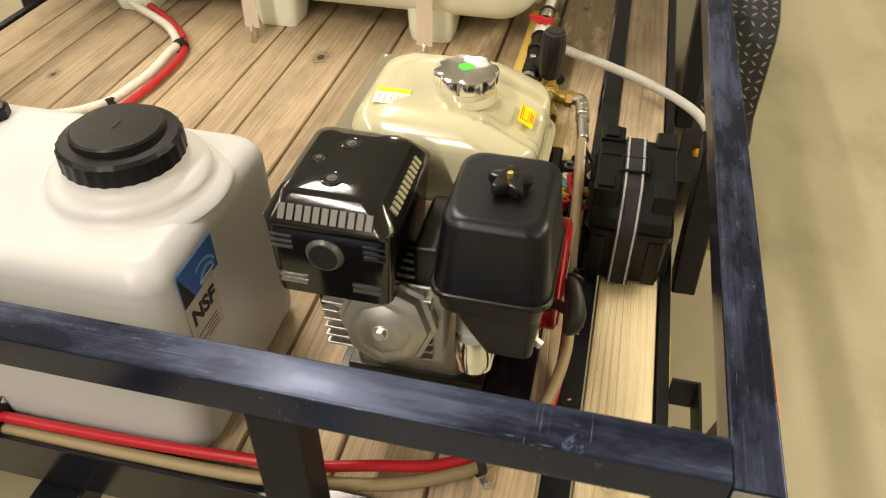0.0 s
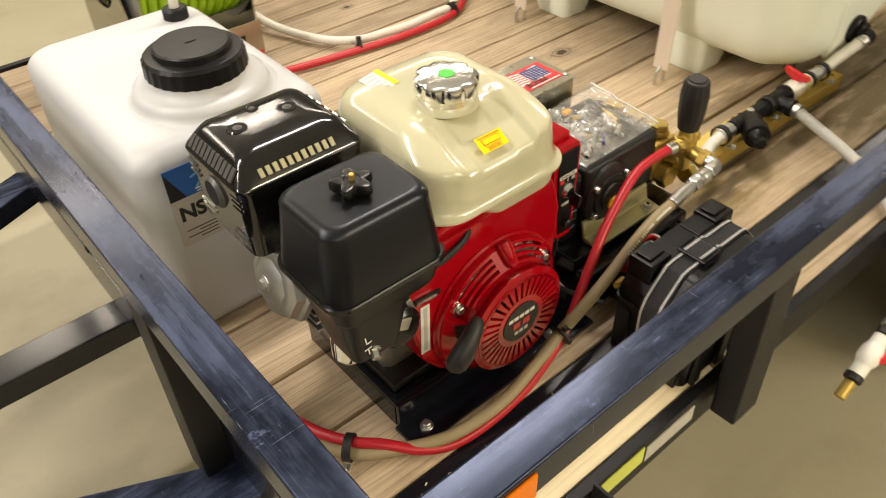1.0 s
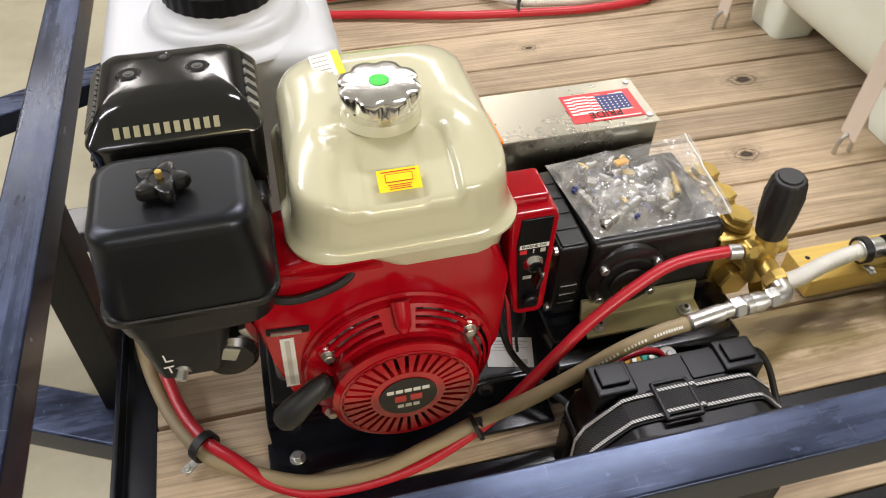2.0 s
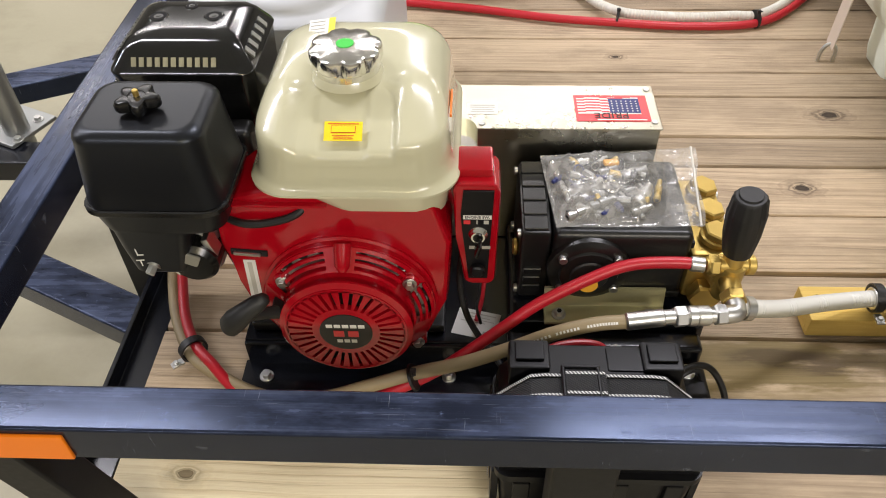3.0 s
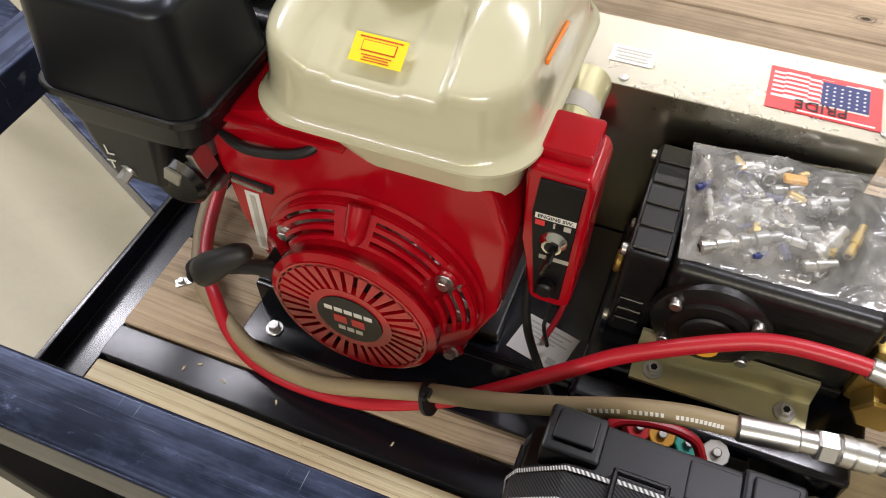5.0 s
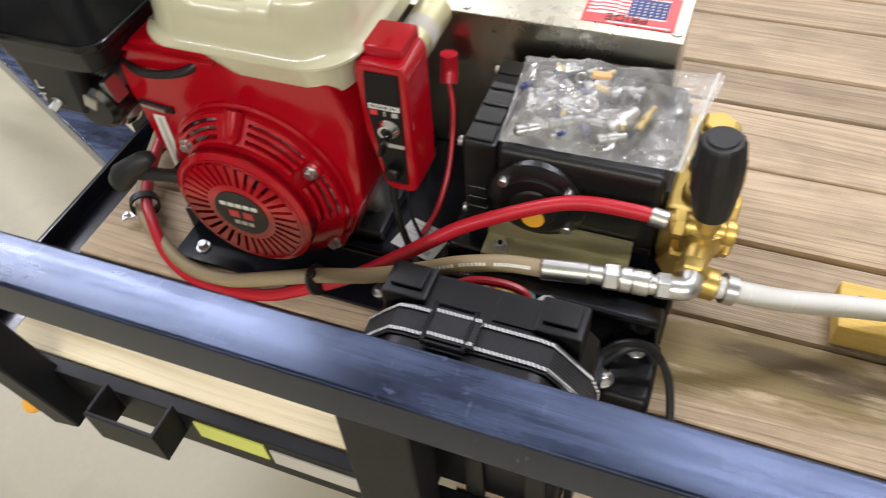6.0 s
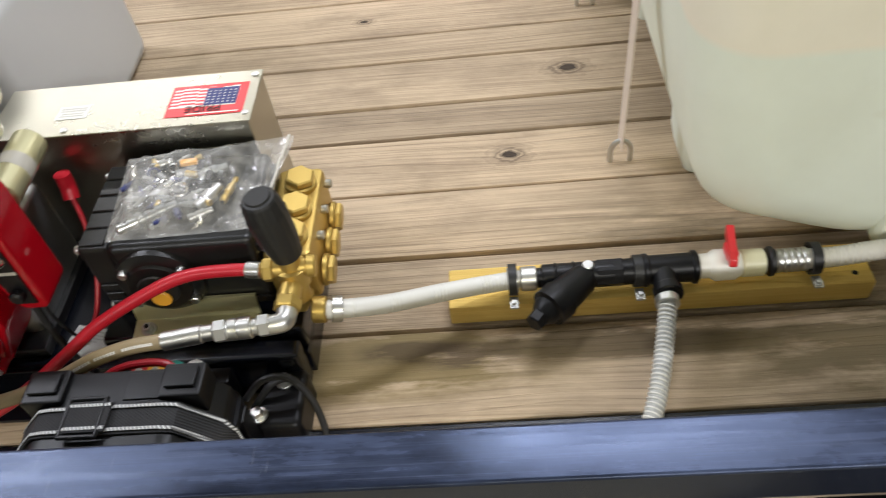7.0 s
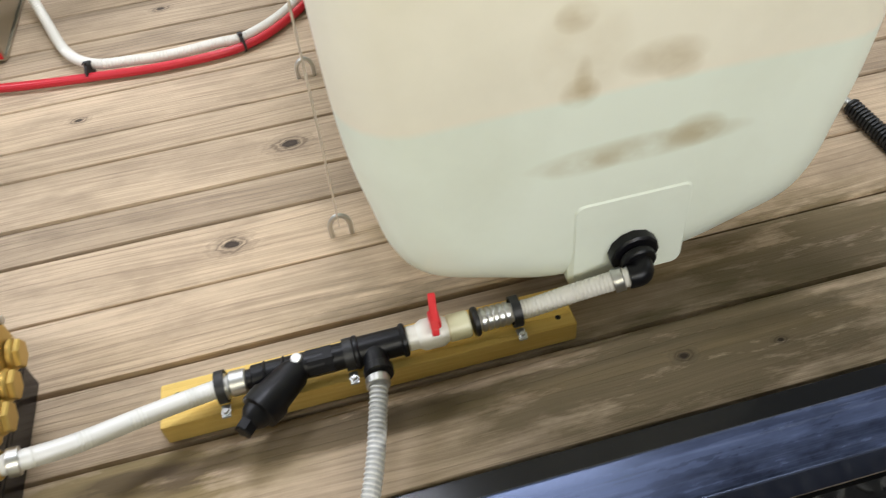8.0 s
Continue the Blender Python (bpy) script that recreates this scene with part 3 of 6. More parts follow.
def rectube(a, b, w, h, r=0.004, up=(0, 0, 1), into=None):
    """A square tube from a to b with rounded edges; w across, h along up."""
    bm = into or bmesh.new()
    a, b, up = Vector(a), Vector(b), Vector(up)
    d = (b - a).normalized()
    side = d.cross(up).normalized()
    u = side.cross(d)
    rings = []
    for p in (a, b):
        rings.append([bm.verts.new(p + side * x + u * y) for x, y in round_rect(-w / 2, w / 2, -h / 2, h / 2, r, 3)])
    n = len(rings[0])
    for i in range(n):
        bm.faces.new((rings[0][i], rings[0][(i + 1) % n], rings[1][(i + 1) % n], rings[1][i]))
    bm.faces.new(rings[0][::-1])
    bm.faces.new(rings[1])
    return bm


# ---- the workshop ----
X0, X1, Y0, Y1 = -7.5, 8.5, -4.5, 6.5
solo("floor", box(X0, X1, Y0, Y1, FLOOR_Z - 0.1, FLOOR_Z), CONCRETE, "stained beige concrete workshop floor", "floor", "structure", smooth=0)
solo("ceiling", box(X0, X1, Y0, Y1, CEIL_Z, CEIL_Z + 0.1), CEILING, "pale blue-white painted workshop ceiling", "ceiling", "structure", smooth=0)
solo("wall_north", box(X0 - 0.2, X1 + 0.2, Y1, Y1 + 0.2, FLOOR_Z - 0.1, CEIL_Z + 0.1), WALL, "plain pale painted workshop wall", "wall", "structure", smooth=0)
solo("wall_south", box(X0 - 0.2, X1 + 0.2, Y0 - 0.2, Y0, FLOOR_Z - 0.1, CEIL_Z + 0.1), WALL, "plain pale painted workshop wall", "wall", "structure", smooth=0)
solo("wall_west", box(X0 - 0.2, X0, Y0, Y1, FLOOR_Z - 0.1, CEIL_Z + 0.1), WALL, "plain pale painted workshop wall", "wall", "structure", smooth=0)
solo("wall_east", box(X1, X1 + 0.2, Y0, Y1, FLOOR_Z - 0.1, CEIL_Z + 0.1), WALL, "plain pale painted workshop wall", "wall", "structure", smooth=0)
for sx, sy, span, watts, tint in STRIPS_AND_FILL:
    lamp = thing("ceiling_strip_or_fill", (sx, sy, CEIL_Z - 0.08), "long white ceiling strip or added fill light, switched on", "lamp", "ceiling strip lights")
    part("housing", box(sx - span / 2 - 0.05, sx + span / 2 + 0.05, sy - 0.16, sy + 0.16, CEIL_Z - 0.08, CEIL_Z, 0.008), LAMP_WHITE, lamp)

# ---- the trailer ----
trailer = thing("utility_trailer", (1.0, 0.68, FLOOR_Z), "black steel utility trailer with a weathered plank deck", "trailer")
RZ = 0.310          # top of the side rails
FRONT_Z = 0.318     # top of the front rail
SIDE_Y = -0.255     # middle of the near side rail
FRONT_X = -0.246    # middle of the front rail
BACK_X = 3.1
FAR_Y = 1.66
T2 = 0.05           # the square tube
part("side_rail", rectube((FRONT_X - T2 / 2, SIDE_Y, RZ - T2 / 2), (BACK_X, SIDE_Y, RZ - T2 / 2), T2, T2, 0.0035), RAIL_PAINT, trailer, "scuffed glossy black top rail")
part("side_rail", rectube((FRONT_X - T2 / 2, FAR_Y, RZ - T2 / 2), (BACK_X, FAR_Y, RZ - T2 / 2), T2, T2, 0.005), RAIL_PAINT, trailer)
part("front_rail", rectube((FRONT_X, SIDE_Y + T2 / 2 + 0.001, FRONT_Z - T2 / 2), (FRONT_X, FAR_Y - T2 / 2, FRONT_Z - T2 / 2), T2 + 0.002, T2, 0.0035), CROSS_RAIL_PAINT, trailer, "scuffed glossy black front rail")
weld = lathe((FRONT_X - 0.024, SIDE_Y + 0.0262, RZ - 0.001), (FRONT_X + 0.026, SIDE_Y + 0.0265, RZ - 0.001), [(0, 0.0014), (0.1, 0.0026), (0.35, 0.0018), (0.6, 0.0026), (0.9, 0.0022), (1, 0.0014)], 8)
part("weld_bead", weld, DARK_SLOT, trailer)
part("rail_end_cap", box(FRONT_X - T2 / 2 - 0.004, FRONT_X - T2 / 2 - 0.0005, SIDE_Y - T2 / 2 + 0.001, SIDE_Y + T2 / 2 - 0.001, RZ - T2 + 0.001, RZ - 0.002, 0.0015), GALV, trailer, "bare welded end plate of the rail")
# posts: the front one, a short one at the corner and the wide side ones
part("front_post", box(-0.2705, -0.222, 0.200, 0.262, -0.10, FRONT_Z - T2 + 0.001, 0.004), FRAME_PAINT, trailer)
part("corner_post", rectube((FRONT_X + 0.07, SIDE_Y, RZ - T2), (FRONT_X + 0.165, SIDE_Y + 0.02, -0.08), 0.05, 0.045, 0.004, (0, 1, 0)), FRAME_PAINT, trailer)
for px_ in (0.405, 0.99, 2.6):
    post = rectube((px_, -0.248, RZ - T2), (px_, -0.256, -0.045), 0.065, 0.042, 0.004, (0, 1, 0))
    part("side_post", post, FRAME_PAINT, trailer, "wide black steel stake post")
for px_ in (0.4, 1.2, 2.6):
    part("side_post", box(px_ - 0.03, px_ + 0.03, FAR_Y - 0.02, FAR_Y + 0.03, -0.085, RZ - T2, 0.004), FRAME_PAINT, trailer)
# deck frame
angle = [(-0.226, -0.075), (-0.226, 0.022), (-0.219, 0.022), (-0.219, -0.006), (-0.178, -0.006), (-0.178, -0.075)]
part("front_beam", prism(angle, -0.215, FAR_Y - 0.03, 0.0015), BLACK_PAINT, trailer, "black angle iron front beam")
part("frame_beam", box(-0.177, BACK_X, -0.098, -0.056, -0.09, 0.001, 0.002), BEAM_PAINT, trailer, "black steel frame rail between the planks")
part("edge_angle", prism([(-0.226, -0.075), (-0.226, 0.003), (-0.208, 0.003), (-0.208, -0.075)], -0.177, BACK_X, 0.0012, axis="x"), FRAME_PAINT, trailer)
part("edge_angle", prism([(1.60, -0.075), (1.60, 0.006), (1.62, 0.006), (1.62, -0.075)], -0.177, BACK_X, 0.0012, axis="x"), FRAME_PAINT, trailer)
for cx in (0.5, 1.1, 1.7, 2.3, 2.9):
    part("cross_beam", box(cx - 0.03, cx + 0.03, -0.055, 1.59, -0.1, -0.042, 0.003), FRAME_PAINT, trailer)


def bar_end(p, q):
    return rectube(p, q, 0.075, 0.05, 0.004)


# tongue of two converging beams, tie plate and jack
APEX = (-1.32, 0.68, -0.105)
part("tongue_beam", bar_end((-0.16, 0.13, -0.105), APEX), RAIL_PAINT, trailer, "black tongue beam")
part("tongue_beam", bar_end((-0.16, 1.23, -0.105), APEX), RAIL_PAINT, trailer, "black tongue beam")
part("tongue_beam", bar_end((-0.16, 0.635, -0.105), (-0.80, 0.635, -0.105)), BLACK_PAINT, trailer, "black cross tube of the tongue")
jack = part("jack", rod((-0.705, 0.70, -0.15), (-0.705, 0.70, 0.215), 0.027, 24, 0.002), GALV, trailer, "galvanised tongue jack tube")
part("jack_plate", box(-0.785, -0.660, 0.660, 0.785, -0.079, -0.069, 0.003, turn=(0, 0, -24)), GALV, jack)
part("jack_collar", rod((-0.705, 0.70, 0.213), (-0.705, 0.70, 0.232), 0.031, 24, 0.002), GOLD_ZINC, jack)
part("jack_cap", lathe((-0.705, 0.70, 0.232), (-0.705, 0.70, 0.262), [(0, 0.028), (0.4, 0.027), (0.8, 0.02), (1, 0.006)], 20), GALV, jack)
for bx, by in ((-0.752, 0.686), (-0.686, 0.662), (-0.738, 0.764), (-0.674, 0.738)):
    part("bolt", hexbolt((bx, by, -0.069), (bx, by, -0.060), 0.008), STEEL, jack)
part("reflector", box(-0.175, -0.082, SIDE_Y - 0.0285, SIDE_Y - 0.024, RZ - 0.047, RZ - 0.008, 0.0018), ORANGE, trailer, "orange side reflector")
# open stake pocket on the deck edge, a small amber side lamp and two labels
sock = box(0.010, 0.106, -0.270, -0.265, -0.034, 0.024, 0.001)
box(0.010, 0.015, -0.265, -0.227, -0.034, 0.024, 0.001, 1, sock)
box(0.101, 0.106, -0.265, -0.227, -0.034, 0.024, 0.001, 1, sock)
part("stake_pocket", sock, FRAME_PAINT, trailer, "open black stake pocket")
part("lamp_bracket", box(-0.150, -0.085, -0.246, -0.2265, -0.072, -0.040, 0.003), FRAME_PAINT, trailer)
part("side_lamp", lathe((-0.135, -0.246, -0.070), (-0.135, -0.262, -0.072), [(0, 0.014), (0.4, 0.014), (0.8, 0.009), (1, 0.003)], 16), AMBER, trailer, "amber side marker lamp")
part("edge_label", box(0.122, 0.216, -0.2285, -0.2262, -0.040, -0.004, 0.0004), LIME_LABEL, trailer, "yellow-green label strip")
part("edge_label", box(0.222, 0.336, -0.2285, -0.2262, -0.045, -0.012, 0.0004), GREY_LABEL, trailer, "pale label strip")
# fender of tread plate outside the rail, its inner wall and the wheels
FENDER = [(1.112, -0.30), (1.118, -0.155), (1.158, -0.108), (1.166, 0.095), (1.190, 0.142), (1.250, 0.168), (1.320, 0.188), (1.40, 0.198), (2.16, 0.198), (2.25, 0.17), (2.30, 0.10), (2.32, -0.30)]
fend = bmesh.new()
inner = [(x + (0.004 if x < 1.7 else -0.004), z - 0.005) for x, z in FENDER]
prism(FENDER + inner[::-1], -0.446, -0.279, 0.0, fend)
prism([(1.36, 0.196), (2.2, 0.19), (2.2, 0.165), (1.36, 0.168)], -0.449, -0.4455, 0.0, fend)
fender = part("fender", fend, PLATE_BLACK, trailer, "black tread plate wheel arch", smooth=20)
part("fender_inner_wall", prism([(1.108, 0.246), (1.095, 0.05), (1.112, -0.30), (2.32, -0.30), (2.34, 0.246)], -0.2785, -0.2745, 0.0), GLOSS_BLACK, fender, "glossy black plate behind the wheel arch")
lugs = bmesh.new()
for (ax_, az), (bx, bz) in list(zip(FENDER, FENDER[1:]))[2:10]:
    length = math.hypot(bx - ax_, bz - az)
    steps = max(1, int(length / 0.021))
    tilt = math.degrees(math.atan2(bz - az, bx - ax_))
    for i in range(steps):
        for j in range(7):
            t = (i + 0.5) / steps
            y = -0.432 + 0.0235 * j
            m = pose(ax_ + (bx - ax_) * t, y, az + (bz - az) * t, 0, -tilt, 0) @ pose(0, 0, 0, 0, 0, 45 if (i + j) % 2 else -45)
            bmesh.ops.create_cone(lugs, cap_ends=True, segments=8, radius1=0.5, radius2=0.36, depth=1, matrix=m @ Matrix.Diagonal((0.021, 0.0066, 0.0044, 1)))
tagged(part("raised_tread", lugs, LUG_BLACK, fender, smooth=50), "raised shiny tread lugs", kind="stuff")
part("side_lamp", lathe((1.114, -0.322, -0.205), (1.100, -0.322, -0.207), [(0, 0.013), (0.5, 0.012), (1, 0.005)], 14), AMBER, fender, "amber marker lamp")
for wx in (1.45, 2.05):
    wheel = part("wheel", rod((wx, -0.34, FLOOR_Z + 0.29), (wx, -0.285, FLOOR_Z + 0.29), 0.05, 20), FRAME_PAINT, trailer)
    part("tyre", lathe((wx, -0.430, FLOOR_Z + 0.29), (wx, -0.290, FLOOR_Z + 0.29), [(0, 0.17), (0.02, 0.22), (0.08, 0.262), (0.2, 0.285), (0.5, 0.289), (0.8, 0.285), (0.92, 0.262), (0.98, 0.22), (1, 0.17)], 40), RUBBER, wheel, "black rubber tyre")
    part("rim", lathe((wx, -0.434, FLOOR_Z + 0.29), (wx, -0.295, FLOOR_Z + 0.29), [(0, 0.05), (0.05, 0.06), (0.12, 0.15), (0.2, 0.172), (0.9, 0.172), (1, 0.15)], 32), GALV, wheel)


# planks of two widths, each an object of its own
def plank(x0, x1, y0, y1, z, material, seed):
    r = random.Random(seed)
    bm = bmesh.new()
    n = 5
    rings = []
    g = 0.0029
    dz = r.uniform(-0.0015, 0.0015)
    for i in range(n):
        x = x0 + (x1 - x0) * i / (n - 1)
        a, b = y0 + g + r.uniform(-0.0006, 0.0006), y1 - g + r.uniform(-0.0006, 0.0006)
        e = 0.004
        prof = [(a, z - 0.038), (a, z + dz - e), (a + e * 0.4, z + dz - e * 0.25), (a + e, z + dz), ((a + b) / 2, z + dz - r.uniform(0, 0.001)), (b - e, z + dz), (b - e * 0.4, z + dz - e * 0.25), (b, z + dz - e), (b, z - 0.038)]
        rings.append([bm.verts.new((x, u, w)) for u, w in prof])
    k = len(rings[0])
    for p, q in zip(rings, rings[1:]):
        for i in range(k):
            bm.faces.new((p[i], p[(i + 1) % k], q[(i + 1) % k], q[i]))
    bm.faces.new(rings[0][::-1])
    bm.faces.new(rings[-1])
    return part("plank", bm, material, trailer, smooth=30)


SEAMS = [-0.055, 0.092, 0.228, 0.370, 0.509, 0.601, 0.741, 0.835, 0.981, 1.122, 1.213, 1.355, 1.497, 1.598]
for i, (a, b) in enumerate(zip(SEAMS, SEAMS[1:])):
    plank(-0.176, BACK_X, a, b, 0.0, DECK_WOOD, i)
plank(-0.174, 0.365, -0.208, -0.099, 0.0, NEW_WOOD, 31)
plank(0.440, BACK_X, -0.208, -0.099, 0.0, DECK_WOOD, 32)


# ---- the engine on its skid ----
skid = thing("engine_skid", (0.29, 0.2, 0.0), "black folded steel skid plate bolted to the deck", "skid")
part("base_plate", box(0.150, 0.610, 0.03, 0.252, 0.048, 0.056, 0.002), BLACK_PAINT, skid)
part("guard_plate", box(0.150, 0.550, 0.253, 0.358, 0.048, 0.056, 0.002), BLACK_PAINT, skid)
part("engine_plate", box(-0.030, 0.149, 0.03, 0.262, 0.048, 0.056, 0.002), BLACK_PAINT, skid)
part("front_web", box(-0.030, 0.34, 0.024, 0.032, 0.004, 0.054, 0.002), BLACK_PAINT, skid)
part("end_web", box(-0.030, -0.022, 0.034, 0.262, 0.002, 0.0475, 0.002), BLACK_PAINT, skid)
part("front_flange", box(-0.036, 0.34, -0.022, 0.030, 0.002, 0.009, 0.002), BLACK_PAINT, skid)
part("back_web", box(0.150, 0.550, 0.350, 0.358, 0.002, 0.0475, 0.002), BLACK_PAINT, skid)
part("end_web", box(0.602, 0.610, 0.034, 0.252, 0.002, 0.0475, 0.002), BLACK_PAINT, skid)
part("front_channel", box(0.342, 0.606, 0.001, 0.033, 0.003, 0.086, 0.007, 3), BLACK_PAINT, skid)
part("pump_pedestal", box(0.345, 0.612, 0.035, 0.235, 0.057, 0.098, 0.006), BLACK_PAINT, skid)
for bx, by in ((0.0, 0.0), (0.262, 0.004)):
    part("bolt", hexbolt((bx, by, 0.009), (bx, by, 0.019), 0.0068), STEEL, skid)
part("sticker", card(pose(0.300, 0.065, 0.0563, 0, 0, -14), 0.062, 0.05), PAPER, skid, "white printed sticker")
part("sticker_print", bars(pose(0.300, 0.065, 0.0570, 0, 0, -14), [(0.0, 0.018, 0.05, 0.0016), (-0.004, 0.012, 0.042, 0.0010), (0.002, 0.007, 0.046, 0.0010), (-0.006, 0.002, 0.036, 0.0010), (0.018, -0.016, 0.010, 0.008)]), GREY_LABEL, skid)

engine = thing("petrol_engine", (0.13, 0.12, 0.057), "red and black petrol engine with a cream fuel tank", "engine")
part("crankcase", box(-0.01, 0.245, 0.075, 0.235, 0.058, 0.215, 0.014, 3), ALU, engine)
part("crankcase_foot", box(-0.02, 0.255, 0.045, 0.245, 0.057, 0.075, 0.004), BLACK_CAST, engine)
fins = bmesh.new()
box(-0.085, 0.02, 0.105, 0.205, 0.20, 0.30, 0.004, 1, fins)
barrel = part("cylinder", fins, ALU, engine)
for i in range(7):
    part("cooling_fin", box(-0.085 + 0.013 * i, -0.080 + 0.013 * i, 0.085, 0.225, 0.185, 0.315, 0.002, 1), ALU, barrel)
for i in range(8):
    part("head_fin", box(-0.094, -0.012, 0.098, 0.238, 0.196 + 0.0145 * i, 0.200 + 0.0145 * i, 0.001, 1), ALU, barrel)
m_head = pose(-0.092, 0.152, 0.262, 0, -78, 0)
cover = lathe(m_head @ Vector((0, 0, 0)), m_head @ Vector((0, 0, 0.036)), [(0, 0.062), (0.24, 0.062), (0.30, 0.056), (0.62, 0.053), (0.74, 0.047), (0.80, 0.040), (0.78, 0.034), (1.0, 0.020)], 8)
part("valve_cover", cover, ALU, engine, "eight-sided cast aluminium valve cover")
part("valve_cover_bolt", hexbolt(m_head @ Vector((0, 0, 0.035)), m_head @ Vector((0, 0, 0.043)), 0.007), STEEL, engine)
# box added to keep this gap dark, in place of unmodelled intake parts
part("dark_filler_box", box(-0.080, 0.024, 0.090, 0.124, 0.222, 0.372, 0.008, 3), BLACK_CAST, engine, "black box added to fill the dark gap beside the muffler")
part("muffler_gasket", box(-0.05, 0.02, 0.17, 0.235, 0.285, 0.34, 0.004), BLACK_CAST, engine)

# red shroud and recoil starter, both facing the near side
FAN = (0.137, 0.170)
shroud_outline = [(-0.016, 0.258), (-0.014, 0.300), (0.012, 0.338), (0.060, 0.350), (0.205, 0.346), (0.250, 0.326), (0.268, 0.270), (0.262, 0.165), (0.236, 0.098), (0.190, 0.062), (0.137, 0.050), (0.080, 0.062), (0.036, 0.095), (0.008, 0.136), (-0.002, 0.200)]
shroud = part("shroud", prism(shroud_outline, 0.010, 0.105, 0.010), RED, engine, "glossy red blower housing")
ring = bmesh.new()
for a0 in range(0, 360, 60):
    polar_box(ring, FAN, 0.1070, 0.1095, a0, a0 + 60, -0.0030, 0.012, 8)
    polar_box(ring, FAN, 0.1095, 0.1125, a0, a0 + 60, 0.0045, 0.012, 8, 0.7)
part("fan_rim", ring, RED, shroud)
# black disc added to paint the shade behind the vents
part("fan_vent_shade", rod((FAN[0], 0.0098, FAN[1]), (FAN[0], 0.0085, FAN[1]), 0.1065, 36), HOLE_SHADE, shroud)
# lobed flywheel behind the vents
blades = bmesh.new()
lobed = [[blades.verts.new((FAN[0] + (r + w * abs(math.sin(12 * a))) * math.cos(a), y, FAN[1] + (r + w * abs(math.sin(12 * a))) * math.sin(a))) for a in (2 * math.pi * k / 288 for k in range(288))] for r, w, y in ((0.090, 0.0, 0.0083), (0.090, 0.0115, 0.0083), (0.090, 0.0115, -0.0005), (0.088, 0.0105, -0.0020), (0.079, 0.0, -0.0025))]
for p, q in zip(lobed, lobed[1:]):
    for k in range(288):
        blades.faces.new((p[k], p[(k + 1) % 288], q[(k + 1) % 288], q[k]))
part("flywheel", blades, ALU, shroud, "cast flywheel seen through the vents")
# the vented cone slopes back from the starter to the rim
CONE = 0.74


def cone_y(r):
    return -0.0262 + CONE * (r - 0.080)


grid = bmesh.new()
for a0, a1 in ((26, 41), (142, 158)):
    polar_box(grid, FAN, 0.083, 0.1080, a0, a1, -0.0035, 0.010, 6)
for a0, a1 in ((-60, -8), (80, 102), (158, 300)):
    polar_box(grid, FAN, 0.080, 0.1080, a0, a1, cone_y(0.080), cone_y(0.080) + 0.012, 12, CONE)
for a0, a1 in ((-8, 26), (41, 80), (102, 142)):
    for r0, r1 in ((0.080, 0.0860), (0.0903, 0.0935), (0.0975, 0.1006), (0.1044, 0.1080)):
        polar_box(grid, FAN, r0, r1, a0, a1, cone_y(r0), cone_y(r0) + 0.0035, 10, CONE)
part("vent_grille", grid, RED, shroud, "red sloping vent grille over the fan")
part("boss", lathe((0.139, -0.026, 0.256), (0.139, -0.004, 0.283), [(0, 0.005), (0.2, 0.009), (0.7, 0.0105), (1, 0.011)], 16), RED, shroud)
drum = bmesh.new()
polar_box(drum, FAN, 0.075, 0.0835, 0, 360, -0.038, 0.0, 48)
starter = part("recoil_starter", drum, RED, engine, "red recoil starter cover with radial slots")
part("starter_rim", polar_box(bmesh.new(), FAN, 0.0755, 0.0835, 0, 360, -0.0445, -0.034, 48, 0.45), RED, starter)
# black disc added to paint the shade behind the starter slots
part("starter_slot_shade", rod((FAN[0], -0.034, FAN[1]), (FAN[0], -0.028, FAN[1]), 0.076, 36), HOLE_SHADE, starter)
# the bars between slots of even width
spokes = bmesh.new()
SLOTS = 34
for i in range(SLOTS):
    mid = 2 * math.pi * (i + 0.0) / SLOTS
    rows = []
    for k in range(4):
        r = 0.0395 + 0.0345 * k / 3
        half = math.pi / SLOTS - math.asin(0.00215 / r)
        rows.append([spokes.verts.new((FAN[0] + r * math.cos(mid + q * half), y, FAN[1] + r * math.sin(mid + q * half))) for q, y in ((-1, -0.0458), (1, -0.0458), (1, -0.0395), (-1, -0.0395))])
    for p, q in zip(rows, rows[1:]):
        for n in range(4):
            spokes.faces.new((p[n], p[(n + 1) % 4], q[(n + 1) % 4], q[n]))
    spokes.faces.new(rows[0][::-1])
    spokes.faces.new(rows[-1])
for i in range(2):
    polar_box(spokes, FAN, 0.0, 0.0425, 180 * i, 180 * i + 180, -0.0462, -0.038, 20)
    polar_box(spokes, FAN, 0.0722, 0.0765, 180 * i, 180 * i + 180, -0.0458, -0.038, 24)
part("starter_grille", spokes, RED, starter)
badge = part("badge", rod((FAN[0], -0.046, FAN[1]), (FAN[0], -0.0475, FAN[1]), 0.033, 32), INK, starter, "round black badge with plain marks")
mb = pose(FAN[0], -0.0476, FAN[1], 90, 0, 0)
for mark in [(-0.020 + 0.010 * i, 0.012, 0.008, 0.006) for i in range(5)] + [(-0.009 + 0.009 * i, -0.016, 0.007, 0.006) for i in range(3)]:
    part("badge_mark", bars(mb, [mark]), PAPER, badge)
for mx in (-0.009, 0.009):
    part("badge_mark", bars(mb, [(mx, -0.002, 0.013, 0.011)], 0.0006), STICKER_RED, badge)
for bx, bz in ((0.216, 0.218), (0.058, 0.218), (0.222, 0.105), (0.052, 0.110)):
    part("lug", rod((bx, 0.012, bz), (bx, -0.007, bz), 0.012, 16, 0.002), RED, shroud)
    part("bolt", hexbolt((bx, -0.007, bz), (bx, -0.015, bz), 0.006), STEEL, shroud)
grip = bmesh.new()
